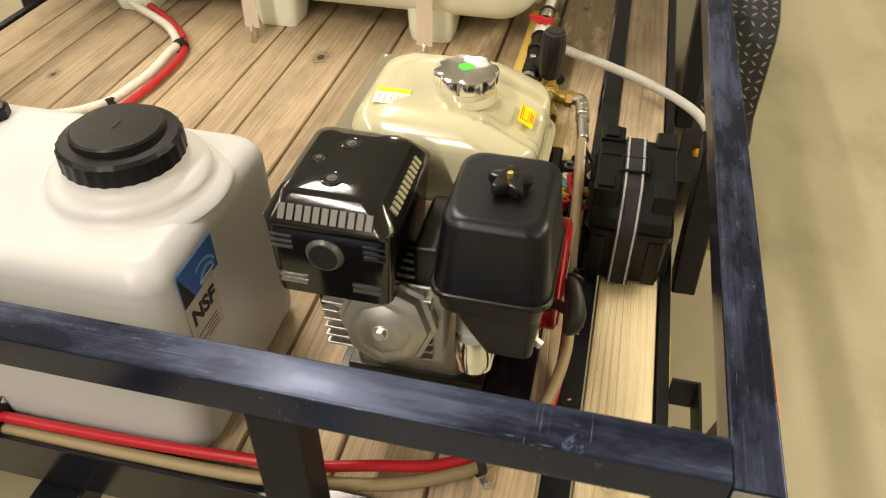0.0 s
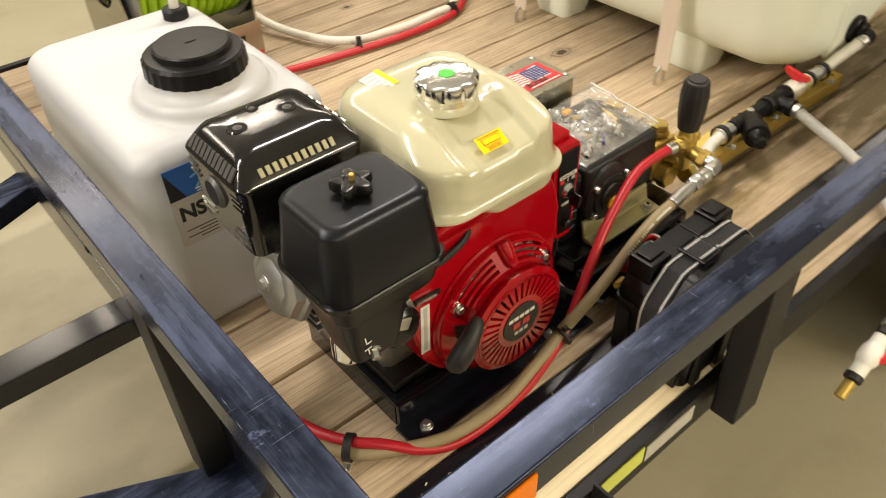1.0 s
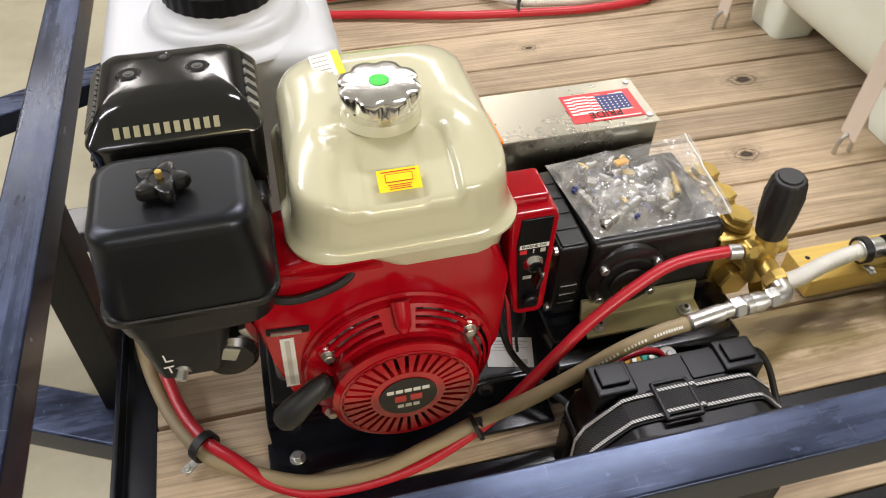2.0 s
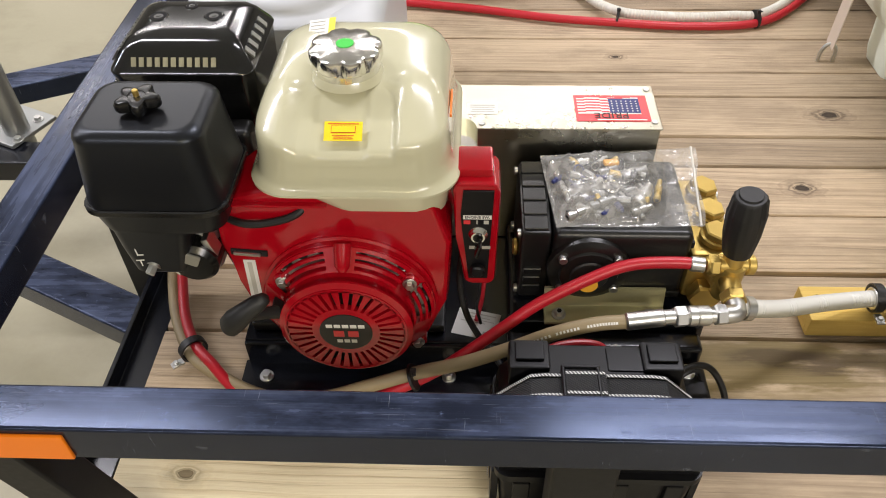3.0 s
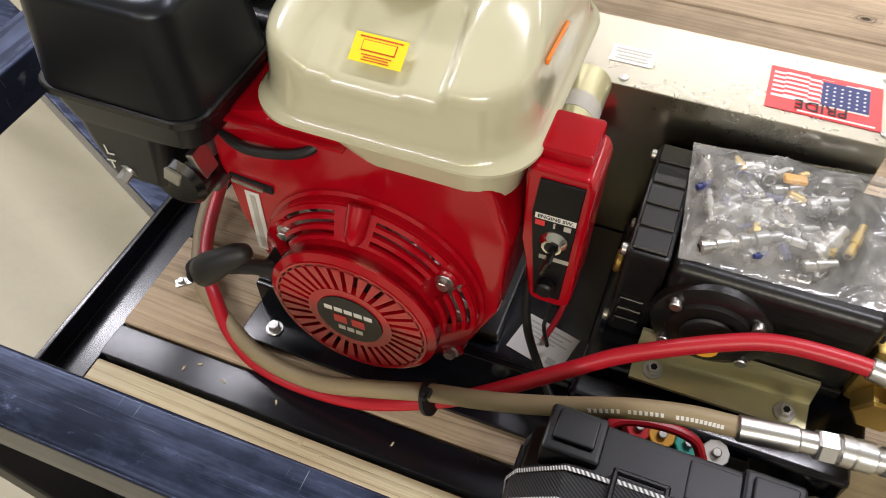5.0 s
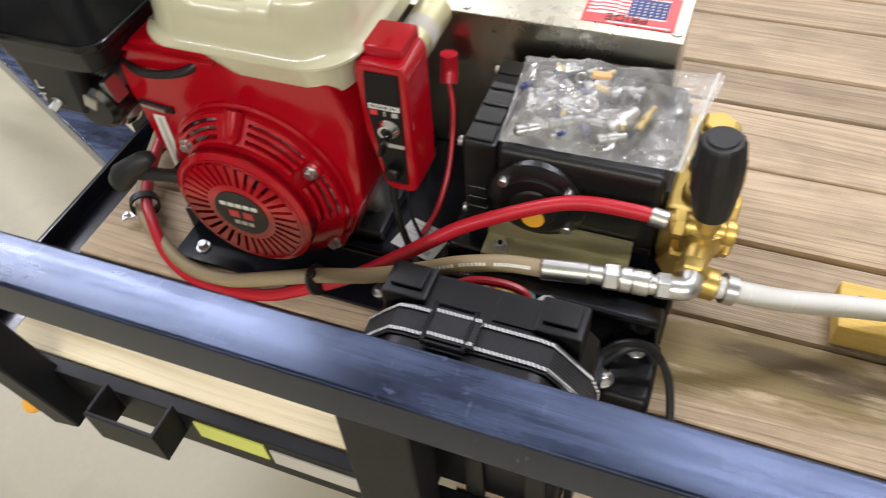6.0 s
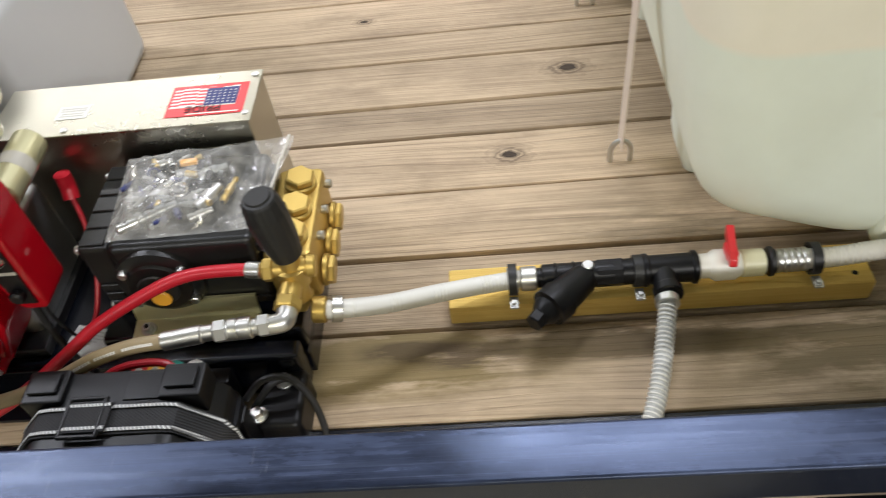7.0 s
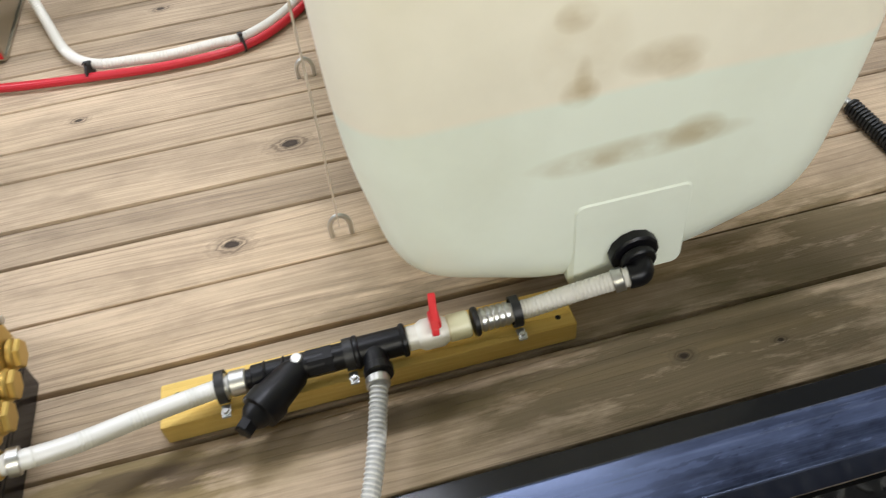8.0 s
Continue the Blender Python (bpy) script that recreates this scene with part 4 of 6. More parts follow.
GA, GB = Vector((0.050, -0.059, 0.246)), Vector((-0.010, -0.074, 0.198))
lathe(GA, GB, [(0, 0.003), (0.04, 0.0075), (0.16, 0.0110), (0.40, 0.0128), (0.65, 0.0150), (0.85, 0.0140), (0.96, 0.0095), (1, 0.003)], 20, grip)
for v in grip.verts:
    t = (v.co - GA).dot(GB - GA) / (GB - GA).length_squared
    v.co += Vector((0.30, 0.55, -0.35)).normalized() * 0.012 * (2 * t - 1) ** 2 * (1 if t > 0.5 else 0.5)
part("pull_handle", grip, RUBBER, starter, "black rubber pull handle")
part("handle_stem", lathe((0.017, -0.062, 0.216), (0.052, -0.034, 0.192), [(0, 0.009), (0.3, 0.0085), (0.7, 0.0075), (1, 0.0085)], 14), RUBBER, starter)
part("handle_guide", box(0.045, 0.068, -0.034, -0.012, 0.176, 0.200, 0.004), BLACK_PLASTIC, starter)
part("caution_label", card(pose(0.0150, 0.0094, 0.196, 90, 2, 0), 0.0150, 0.086), PAPER, shroud, "narrow cream sticker")
part("caution_print", bars(pose(0.0150, 0.0087, 0.196, 90, 2, 0), [(0.0, 0.0, 0.0055, 0.078)]), GREY_LABEL, shroud)
# black strip paints the shade of the lever's slot
part("choke_slot_shade", box(-0.003, 0.042, 0.0070, 0.0105, 0.248, 0.257, 0.001, turn=(0, 5, 0)), HOLE_SHADE, shroud)
part("choke_lever", box(0.001, 0.034, 0.004, 0.0085, 0.250, 0.255, 0.001, turn=(0, 6, 0)), STEEL, shroud)
part("shroud_lip", box(-0.018, 0.125, 0.002, 0.012, 0.3310, 0.3345, 0.0015), RED, shroud)
part("throttle_cable", tube([(-0.03, 0.03, 0.312), (0.02, 0.004, 0.306), (0.06, 0.004, 0.308), (0.09, 0.010, 0.318), (0.10, 0.03, 0.330)], 0.0048, 10), RUBBER, engine)

# fuel tank, cap, stickers
def ease(v):
    v = max(0.0, min(1.0, v))
    return v * v * (3 - 2 * v)


def tank_dent(p):
    """A broad soft channel, with a narrower one in its floor, runs from the filler to the front edge."""
    deep = ease((p.z - 0.388) / 0.027) * ease((0.150 - p.y) / 0.07)
    wide = ease((0.0635 - abs(p.x - 0.148)) / 0.0095)
    inner = ease((0.0330 - abs(p.x - 0.1455)) / 0.007)
    return Vector((p.x, p.y + 0.003 * deep * wide, p.z - deep * (0.0095 * wide + 0.0026 * inner)))


tank_levels = [(0.306, 0.150, 0.250, 0.030, 0.225, 0.03), (0.311, 0.128, 0.262, 0.012, 0.236, 0.035), (0.346, 0.080, 0.267, 0.005, 0.246, 0.04),
               (0.3475, 0.038, 0.273, 0.001, 0.258, 0.048), (0.350, 0.034, 0.277, -0.002, 0.261, 0.050), (0.353, 0.034, 0.277, -0.002, 0.261, 0.050), (0.356, 0.037, 0.274, 0.002, 0.257, 0.050),
               (0.362, 0.042, 0.269, 0.006, 0.252, 0.050), (0.378, 0.044, 0.267, 0.007, 0.250, 0.050), (0.386, 0.0445, 0.267, 0.0075, 0.250, 0.050), (0.394, 0.045, 0.266, 0.008, 0.2495, 0.050), (0.402, 0.0455, 0.265, 0.0085, 0.249, 0.050), (0.408, 0.046, 0.2645, 0.0092, 0.2485, 0.050), (0.4125, 0.047, 0.2635, 0.0112, 0.248, 0.050), (0.4155, 0.0475, 0.263, 0.0152, 0.2475, 0.049), (0.4180, 0.048, 0.2625, 0.0205, 0.2475, 0.049),
               (0.424, 0.0505, 0.260, 0.033, 0.2455, 0.047), (0.433, 0.0555, 0.2545, 0.051, 0.241, 0.044), (0.439, 0.0615, 0.2485, 0.063, 0.235, 0.041), (0.4435, 0.069, 0.241, 0.073, 0.2275, 0.038), (0.4470, 0.080, 0.230, 0.080, 0.217, 0.034), (0.4485, 0.093, 0.218, 0.088, 0.207, 0.03), (0.449, 0.106, 0.206, 0.094, 0.197, 0.03)]
tank_bm = loft(tank_levels, 10, shape=tank_dent, between=39)
fuel = part("fuel_tank", tank_bm, CREAM, engine, "glossy cream fuel tank", smooth=50)
CAPC = (0.148, 0.112)
lobes = bmesh.new()
rings = []


def scallop(a):
    return (0.5 + 0.5 * math.cos(8 * a + 0.4)) ** 2.2



for z, r, amp in ((0.446, 0.0375, 0.0), (0.457, 0.0380, 0.0), (0.4585, 0.0405, 0.0020), (0.4610, 0.0420, 0.0042), (0.4720, 0.0420, 0.0045), (0.4755, 0.0408, 0.0045), (0.4768, 0.0385, 0.0042), (0.4775, 0.0340, 0.0026), (0.4790, 0.012, 0)):
    rings.append([lobes.verts.new((CAPC[0] + (r - amp * scallop(a)) * math.cos(a), CAPC[1] + (r - amp * scallop(a)) * math.sin(a), z)) for a in (2 * math.pi * i / 128 for i in range(128))])
for p, q in zip(rings, rings[1:]):
    for i in range(128):
        lobes.faces.new((p[i], p[(i + 1) % 128], q[(i + 1) % 128], q[i]))
lobes.faces.new(rings[0][::-1])
lobes.faces.new(rings[-1])
fcap = part("fuel_cap", lobes, SATIN_CHROME, fuel, "chrome lobed fuel cap with a green dot")
part("green_dot", rod((CAPC[0], CAPC[1], 0.4785), (CAPC[0], CAPC[1], 0.4797), 0.010, 20), GREEN_DOT, fcap)
part("filler_neck", lathe((CAPC[0], CAPC[1], 0.440), (CAPC[0], CAPC[1], 0.452), [(0, 0.042), (0.5, 0.040), (1, 0.036)], 32), CREAM, fuel)
ys = pose(0.150, 0.0325, 0.4165, 31, 0, 0) @ pose(0, 0, -0.0022)
part("yellow_sticker", card(ys @ pose(0, 0, 0.004), 0.042, 0.0225), YELLOW, fuel, "yellow sticker with red print")
part("sticker_print", bars(ys @ pose(0, 0, 0.0047), [(0, 0.002, 0.027, 0.0085)]), STICKER_RED, fuel)
part("sticker_print", bars(ys @ pose(0, 0, 0.0051), [(0, 0.002, 0.0256, 0.0071)]), YELLOW, fuel)
part("sticker_print", bars(ys @ pose(0, 0, 0.0047), [(0, 0.0085, 0.034, 0.0008), (0, 0.002, 0.019, 0.0030), (0, -0.0050, 0.024, 0.0006), (0, -0.0070, 0.020, 0.0006), (0, -0.0090, 0.022, 0.0006)]), STICKER_RED, fuel)
ws = pose(0.106, 0.198, 0.4490, 3, -6, 4)
part("paper_sticker", card(ws, 0.032, 0.044), PAPER, fuel, "white and yellow warning sticker")
part("sticker_print", bars(ws @ pose(0, 0, 0.0007), [(0.0125, 0, 0.008, 0.044)]), YELLOW, fuel)
part("sticker_print", bars(ws @ pose(0, 0, 0.0007), [(-0.005, 0.016 - 0.008 * i, 0.018, 0.0012) for i in range(5)]), GREY_LABEL, fuel)
part("red_mark", box(0.2645, 0.2672, 0.070, 0.128, 0.4085, 0.4125, 0.0005, turn=(-4, 0, 0)), ORANGE, fuel, "orange-red printed stroke")

# air cleaner
ac_levels = [(0.246, -0.104, -0.052, -0.020, 0.026, 0.010), (0.252, -0.112, -0.046, -0.025, 0.034, 0.012), (0.290, -0.118, -0.036, -0.028, 0.055, 0.014), (0.318, -0.121, -0.028, -0.030, 0.070, 0.016),
             (0.322, -0.124, 0.008, -0.031, 0.082, 0.018), (0.326, -0.127, 0.014, -0.032, 0.085, 0.020), (0.354, -0.133, 0.019, -0.037, 0.089, 0.022)]
cleaner = part("air_cleaner_base", loft(ac_levels, 6), COVER_BLACK, engine, "black plastic air cleaner base")
part("air_cleaner_seam", loft([(0.3525, -0.1365, 0.0225, -0.0400, 0.0925, 0.024), (0.3545, -0.138, 0.024, -0.0415, 0.094, 0.025), (0.3600, -0.138, 0.024, -0.0415, 0.094, 0.025), (0.3615, -0.1365, 0.0225, -0.0400, 0.0925, 0.024)], 6), KNOB_BLACK, cleaner)
ac = dome(0.3612, 0.4535, (-0.135, 0.021, -0.0385, 0.091), 0.026, 0.014, 7, 0.10)
lid = part("air_cleaner_lid", loft(ac, 6), COVER_BLACK, cleaner, "satin black air cleaner cover")
KN = (-0.060, 0.021)
knob = bmesh.new()
rings = []
for z, r, amp in ((0.452, 0.0105, 0), (0.4555, 0.0125, 0), (0.457, 0.0185, 0.0045), (0.460, 0.0200, 0.0050), (0.4665, 0.0200, 0.0050), (0.4695, 0.0185, 0.0045), (0.4705, 0.0150, 0.003), (0.4700, 0.0095, 0.0), (0.4690, 0.0088, 0.0)):
    rings.append([knob.verts.new((KN[0] + (r + amp * math.cos(5 * a)) * math.cos(a), KN[1] + (r + amp * math.cos(5 * a)) * math.sin(a), z)) for a in (2 * math.pi * i / 50 for i in range(50))])
for p, q in zip(rings, rings[1:]):
    for i in range(50):
        knob.faces.new((p[i], p[(i + 1) % 50], q[(i + 1) % 50], q[i]))
knob.faces.new(rings[0][::-1])
knob.faces.new(rings[-1])
kn = part("wing_knob", knob, KNOB_BLACK, lid, "black five-lobed knob")
part("stud", rod((KN[0], KN[1], 0.4685), (KN[0], KN[1], 0.4765), 0.0032, 12, 0.0008), BRASS, kn)
part("choke_marks", bars(pose(-0.098, -0.0285, 0.283, 86, -6, 0), [(0, 0.012, 0.010, 0.0015), (0, 0.006, 0.0015, 0.010), (0.003, 0.0, 0.008, 0.0015), (0, -0.008, 0.010, 0.0015), (0, -0.013, 0.0015, 0.008)]), PAPER, cleaner)
part("carburettor", box(-0.075, -0.015, 0.0, 0.075, 0.225, 0.290, 0.012, 3), ALU, engine, "cast aluminium carburettor")
part("carb_drum", rod((-0.040, 0.022, 0.258), (-0.040, -0.022, 0.258), 0.029, 24, 0.006), KNOB_BLACK, engine)
part("choke_arm", box(-0.055, -0.030, -0.024, -0.020, 0.262, 0.280, 0.002, turn=(0, 25, 0)), STEEL, engine)
part("clip", box(-0.024, -0.015, -0.012, 0.010, 0.262, 0.292, 0.002, turn=(0, -15, 0)), STEEL, engine)
part("bolt", hexbolt((-0.086, -0.022, 0.262), (-0.090, -0.034, 0.256), 0.006), STEEL, engine)
part("fuel_bowl", lathe((-0.070, 0.050, 0.232), (-0.085, 0.045, 0.180), [(0, 0.024), (0.4, 0.026), (0.8, 0.022), (1, 0.010)], 20), CHROME, engine, "chromed float bowl")

# muffler with louvred shield
MX0, MX1, MY0, MY1 = -0.140, 0.030, 0.128, 0.272
muf = [(0.322, MX0 + 0.012, MX1 - 0.010, MY0 + 0.012, MY1 - 0.006, 0.012), (0.326, MX0 + 0.005, MX1 - 0.004, MY0 + 0.006, MY1 - 0.002, 0.014), (0.420, MX0, MX1, MY0, MY1, 0.016), (0.428, MX0 - 0.002, MX1 + 0.002, MY0 - 0.002, MY1 + 0.002, 0.017), (0.432, MX0, MX1, MY0, MY1, 0.016),
       (0.449, MX0 + 0.012, MX1 - 0.012, MY0 + 0.014, MY1 - 0.010, 0.016), (0.455, MX0 + 0.018, MX1 - 0.018, MY0 + 0.021, MY1 - 0.015, 0.016), (0.459, MX0 + 0.027, MX1 - 0.027, MY0 + 0.032, MY1 - 0.024, 0.016), (0.4612, MX0 + 0.045, MX1 - 0.045, MY0 + 0.052, MY1 - 0.042, 0.016)]
muffler = part("muffler", loft(muf, 6), GLOSS_BLACK, engine, "glossy black muffler shield", smooth=28)
# pale bars put the tank's reflected glow into the louvre colour
for i in range(11):
    x = -0.108 + 0.0095 * i
    part("louvre", box(x - 0.0028, x + 0.0028, MY0 + 0.0045, MY0 + 0.0065, 0.4355, 0.4465, 0, 1, None, (-40, 0, 0)), TANK_GLOW_SLOT, muffler)
# steel and black strips paint the slots' bright edges and inner shade
for i in range(5):
    y = MY0 + 0.030 + 0.018 * i
    part("louvre", box(MX1 - 0.0064, MX1 - 0.0042, y - 0.004, y + 0.004, 0.434, 0.4485, 0, 1, None, (12, -38, 0)), STEEL, muffler)
    part("louvre", box(MX1 - 0.0062, MX1 - 0.0046, y + 0.005, y + 0.010, 0.434, 0.4485, 0, 1, None, (12, -38, 0)), HOLE_SHADE, muffler)
for i in range(11):
    y = MY0 + 0.024 + 0.0096 * i
    part("louvre", box(MX0 + 0.0040, MX0 + 0.0062, y - 0.0035, y + 0.0035, 0.433, 0.450, 0, 1, None, (0, 38, 0)), DARK_SLOT, muffler)
for hx, hy, hr in ((-0.094, 0.205, 0.012), (-0.026, 0.206, 0.012), (-0.060, 0.232, 0.008)):
    dish = part("screw_recess", lathe((hx, hy, 0.4585), (hx, hy, 0.4622), [(0, hr * 1.15), (0.6, hr * 1.1), (1, hr * 0.92), (0.93, hr * 0.85), (0.88, hr * 0.8)], 20), GLOSS_BLACK, muffler)
    # black disc on the surface paints the shade of a sunken dish
    part("recess_shade", rod((hx, hy, 0.4600), (hx, hy, 0.46195), hr * 0.88, 20), HOLE_SHADE, dish)
    part("screw", hexbolt((hx, hy, 0.4618), (hx, hy, 0.4634), hr * 0.32), DARK_SLOT, dish)
part("exhaust_rim", lathe((MX0 + 0.002, 0.204, 0.392), (MX0 - 0.004, 0.204, 0.392), [(0, 0.022), (0.5, 0.0205), (1, 0.0180)], 28), DARK_SLOT, muffler)
# black disc on the rim paints the shade of the exhaust hole
part("exhaust_shade", rod((MX0 - 0.0030, 0.204, 0.392), (MX0 - 0.0044, 0.204, 0.392), 0.0162, 24), HOLE_SHADE, muffler)
# bars painted as lit and shaded: steel far, dark grey near
for z in (0.352, 0.344):
    for y in (0.160, 0.245):
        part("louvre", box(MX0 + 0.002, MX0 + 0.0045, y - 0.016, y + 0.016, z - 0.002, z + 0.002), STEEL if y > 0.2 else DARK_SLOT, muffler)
# same split higher up: dark grey for lit bars, black for shaded
for z in (0.412, 0.404, 0.396):
    for y in (0.148, 0.252):
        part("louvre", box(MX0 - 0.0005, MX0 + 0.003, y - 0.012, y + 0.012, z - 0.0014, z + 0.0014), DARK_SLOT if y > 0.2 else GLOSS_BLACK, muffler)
part("stamped_mark", bars(pose(-0.058, 0.174, 0.4582, 7, 0, 0), [(0, 0.004, 0.046, 0.002), (0, 0, 0.046, 0.002), (0, -0.004, 0.046, 0.002)], 0.0008), GLOSS_BLACK, muffler)

# control box with the key switch
ctl = prism([(0.272, 0.262), (0.282, 0.185), (0.290, 0.178), (0.316, 0.178), (0.322, 0.186), (0.325, 0.335), (0.320, 0.346), (0.272, 0.346), (0.268, 0.335)], 0.030, 0.088, 0.005)
box(0.273, 0.316, 0.045, 0.092, 0.340, 0.356, 0.004, 2, ctl)
control = part("control_box", ctl, RED, engine, "red control box with a key switch")
part("control_panel", prism([(0.280, 0.275), (0.288, 0.192), (0.312, 0.192), (0.317, 0.338), (0.281, 0.338), (0.278, 0.300)], 0.0275, 0.0315, 0.001), BLACK_PLASTIC, control)
part("switch_strip", card(pose(0.2978, 0.0274, 0.2978, 90, 0, 0), 0.034, 0.0062, 0.0003), PAPER, control)
part("engine_switch_text", letters("ENGINE SW.", 0.0054, pose(0.2978, 0.0270, 0.2978, 90, 0, 0), 0.0002, 0.00008), INK, control)
part("switch_mark", bars(pose(0.2975, 0.0273, 0.290, 90, 0, 0), [(-0.012, 0, 0.008, 0.006)]), STICKER_RED, control)
for mark in ((0.0, 0, 0.0015, 0.006), (0.011, 0, 0.006, 0.0055), (0.004, -0.042, 0.026, 0.005)):
    part("switch_mark", bars(pose(0.2975, 0.0273, 0.290, 90, 0, 0), [mark]), GREY_LABEL, control)
part("key_switch", lathe((0.299, 0.0275, 0.270), (0.299, 0.0205, 0.270), [(0, 0.0125), (0.3, 0.0120), (0.6, 0.0100), (1, 0.0085)], 24), CHROME, control, "chrome key switch")
part("key_slot", rod((0.299, 0.0207, 0.270), (0.299, 0.0200, 0.270), 0.0062, 18), KNOB_BLACK, control)
part("key", box(0.2965, 0.3020, 0.002, 0.0215, 0.252, 0.272, 0.0025, 2, None, (0, 14, 0)), KNOB_BLACK, control, "black key head")
part("breaker", rod((0.299, 0.0275, 0.212), (0.299, 0.017, 0.212), 0.009, 18, 0.002), BLACK_PLASTIC, control)
part("starter_motor", rod((0.276, 0.120, 0.282), (0.276, 0.225, 0.282), 0.022, 24, 0.003), GOLD_ZINC, engine, "yellow zinc starter motor can")
part("starter_label", rod((0.276, 0.16, 0.282), (0.276, 0.182, 0.282), 0.0223, 24), GREY_LABEL, engine)
part("terminal_boot", tube([(0.290, 0.222, 0.225), (0.290, 0.220, 0.205), (0.292, 0.210, 0.190)], 0.011, 12), RED_HOSE, engine, "red rubber terminal boot")
part("starter_cable", tube([(0.292, 0.212, 0.192), (0.305, 0.185, 0.160), (0.312, 0.140, 0.110), (0.308, 0.100, 0.075), (0.300, 0.065, 0.064)], 0.0034, 10), RED_HOSE, engine, "red starter cable")
part("ground_cable", tube([(0.283, 0.080, 0.215), (0.276, 0.060, 0.160), (0.284, 0.045, 0.110), (0.302, 0.030, 0.075), (0.330, 0.0, 0.055), (0.350, -0.03, 0.05)], 0.0045, 10), RUBBER, engine, "black cable")
part("switch_wire", tube([(0.302, 0.045, 0.180), (0.303, 0.042, 0.150), (0.300, 0.050, 0.110), (0.306, 0.055, 0.070)], 0.0022, 10), RUBBER, engine, "thin black wire")

# belt guard with its flag sticker
guard = thing("belt_guard", (0.33, 0.3, 0.057), "brushed stainless belt guard with a flag sticker", "belt guard")
part("guard_box", box(0.20, 0.556, 0.247, 0.354, 0.057, 0.268, 0.003, 2), STAINLESS, guard)
part("guard_lid", box(0.195, 0.5585, 0.2445, 0.3565, 0.2685, 0.2705, 0.0008, 1), STAINLESS, guard)
fm = pose(0.492, 0.296, 0.2708)
flag = part("flag_sticker", card(fm, 0.106, 0.066, 0.0005), STICKER_RED, guard, "red bordered flag sticker")
part("flag_field", card(fm @ pose(-0.004, 0.006, 0.0005), 0.090, 0.042, 0.0004), PAPER, flag)
stripes = bmesh.new()
for i in range(6):
    for k in range(8):
        x0 = -0.049 + 0.090 * k / 8
        dy = 0.002 * math.sin(k * 1.1)
        card(fm @ pose(x0 + 0.0056, -0.0125 + 0.0072 * i + dy + 0.003, 0.0009), 0.0113, 0.0034, 0.0002, into=stripes)
part("flag_stripes", stripes, STICKER_RED, flag)
part("flag_canton", card(fm @ pose(0.019, 0.005, 0.0011), 0.044, 0.036, 0.0003), NAVY, flag)
stars = bmesh.new()
for i in range(6):
    for j in range(5):
        card(fm @ pose(0.0015 + 0.007 * i, -0.0085 + 0.0062 * j, 0.0014, 0, 0, 45), 0.002, 0.002, 0.0002, into=stars)
part("flag_stars", stars, PAPER, flag)
part("flag_word", letters("PRIDE", 0.019, fm @ pose(-0.002, -0.0195, 0.0015, 0, 0, 180), 0.0002), INK, flag)
part("flag_small_print", bars(fm @ pose(0.0, -0.0295, 0.0007), [(0.012, 0, 0.07, 0.0022)]), PAPER, flag)
part("info_sticker", card(pose(0.305, 0.293, 0.2708), 0.045, 0.028, 0.0004), PAPER, guard, "faint printed sticker")
part("info_print", bars(pose(0.305, 0.293, 0.2713), [(0, 0.008, 0.036, 0.002), (0, 0.003, 0.036, 0.002), (0, -0.003, 0.03, 0.002), (0, -0.008, 0.034, 0.002)], 0.0002), GREY_LABEL, guard)
for sx_, sy_ in ((0.304, 0.256), (0.549, 0.345), (0.549, 0.262), (0.06, 0.256)):
    part("screw", lathe((sx_, sy_, 0.2705), (sx_, sy_, 0.2735), [(0, 0.005), (0.5, 0.0048), (1, 0.0025)], 14), STEEL, guard)

# ---- the pump ----
pump = thing("pressure_pump", (0.47, 0.15, 0.098), "black plunger pump with a brass head", "pump")
body = box(0.398, 0.578, 0.070, 0.228, 0.112, 0.232, 0.010, 3)
case_ = part("crankcase", body, BLACK_CAST, pump)
part("side_ribs", box(0.400, 0.576, 0.066, 0.072, 0.118, 0.130, 0.002), BLACK_CAST, case_)
cov_ = part("end_cover", box(0.356, 0.397, 0.078, 0.228, 0.100, 0.226, 0.007, 2), BLACK_CAST, pump)
for i in range(5):
    y = 0.096 + 0.029 * i
    part("rib", box(0.360, 0.392, y - 0.0125, y + 0.0125, 0.2255, 0.2285, 0.001, 1), BLACK_CAST, cov_)
for i in range(3):
    part("rib", box(0.362, 0.386, 0.0745, 0.079, 0.120 + 0.016 * i, 0.130 + 0.016 * i, 0.001, 1), BLACK_CAST, cov_)
part("sight_glass", rod((0.356, 0.115, 0.165), (0.348, 0.115, 0.165), 0.012, 20, 0.002), BRASS, cov_)
for bz in (0.110, 0.216):
    for by in (0.088, 0.218):
        part("bolt", rod((0.357, by, bz), (0.351, by, bz), 0.006, 12, 0.001), STEEL, cov_)
PC = (0.447, 0.170)
bear = part("bearing_cover", lathe((PC[0], 0.072, PC[1]), (PC[0], 0.056, PC[1]), [(0, 0.056), (0.5, 0.054), (0.7, 0.047), (0.75, 0.040), (1, 0.038)], 36), BLACK_CAST, pump)
part("shaft_cap", rod((PC[0], 0.0562, PC[1]), (PC[0], 0.052, PC[1]), 0.026, 28, 0.002), RUBBER, bear)
part("yellow_plug", rod((PC[0], 0.0522, PC[1] - 0.012), (PC[0], 0.048, PC[1] - 0.012), 0.013, 18, 0.001), AMBER, bear)
for bx, bz in ((0.411, 0.197), (0.483, 0.197), (0.411, 0.143), (0.483, 0.143)):
    part("screw", rod((bx, 0.066, bz), (bx, 0.054, bz), 0.0058, 14, 0.001), STEEL, bear)
plate = bmesh.new()
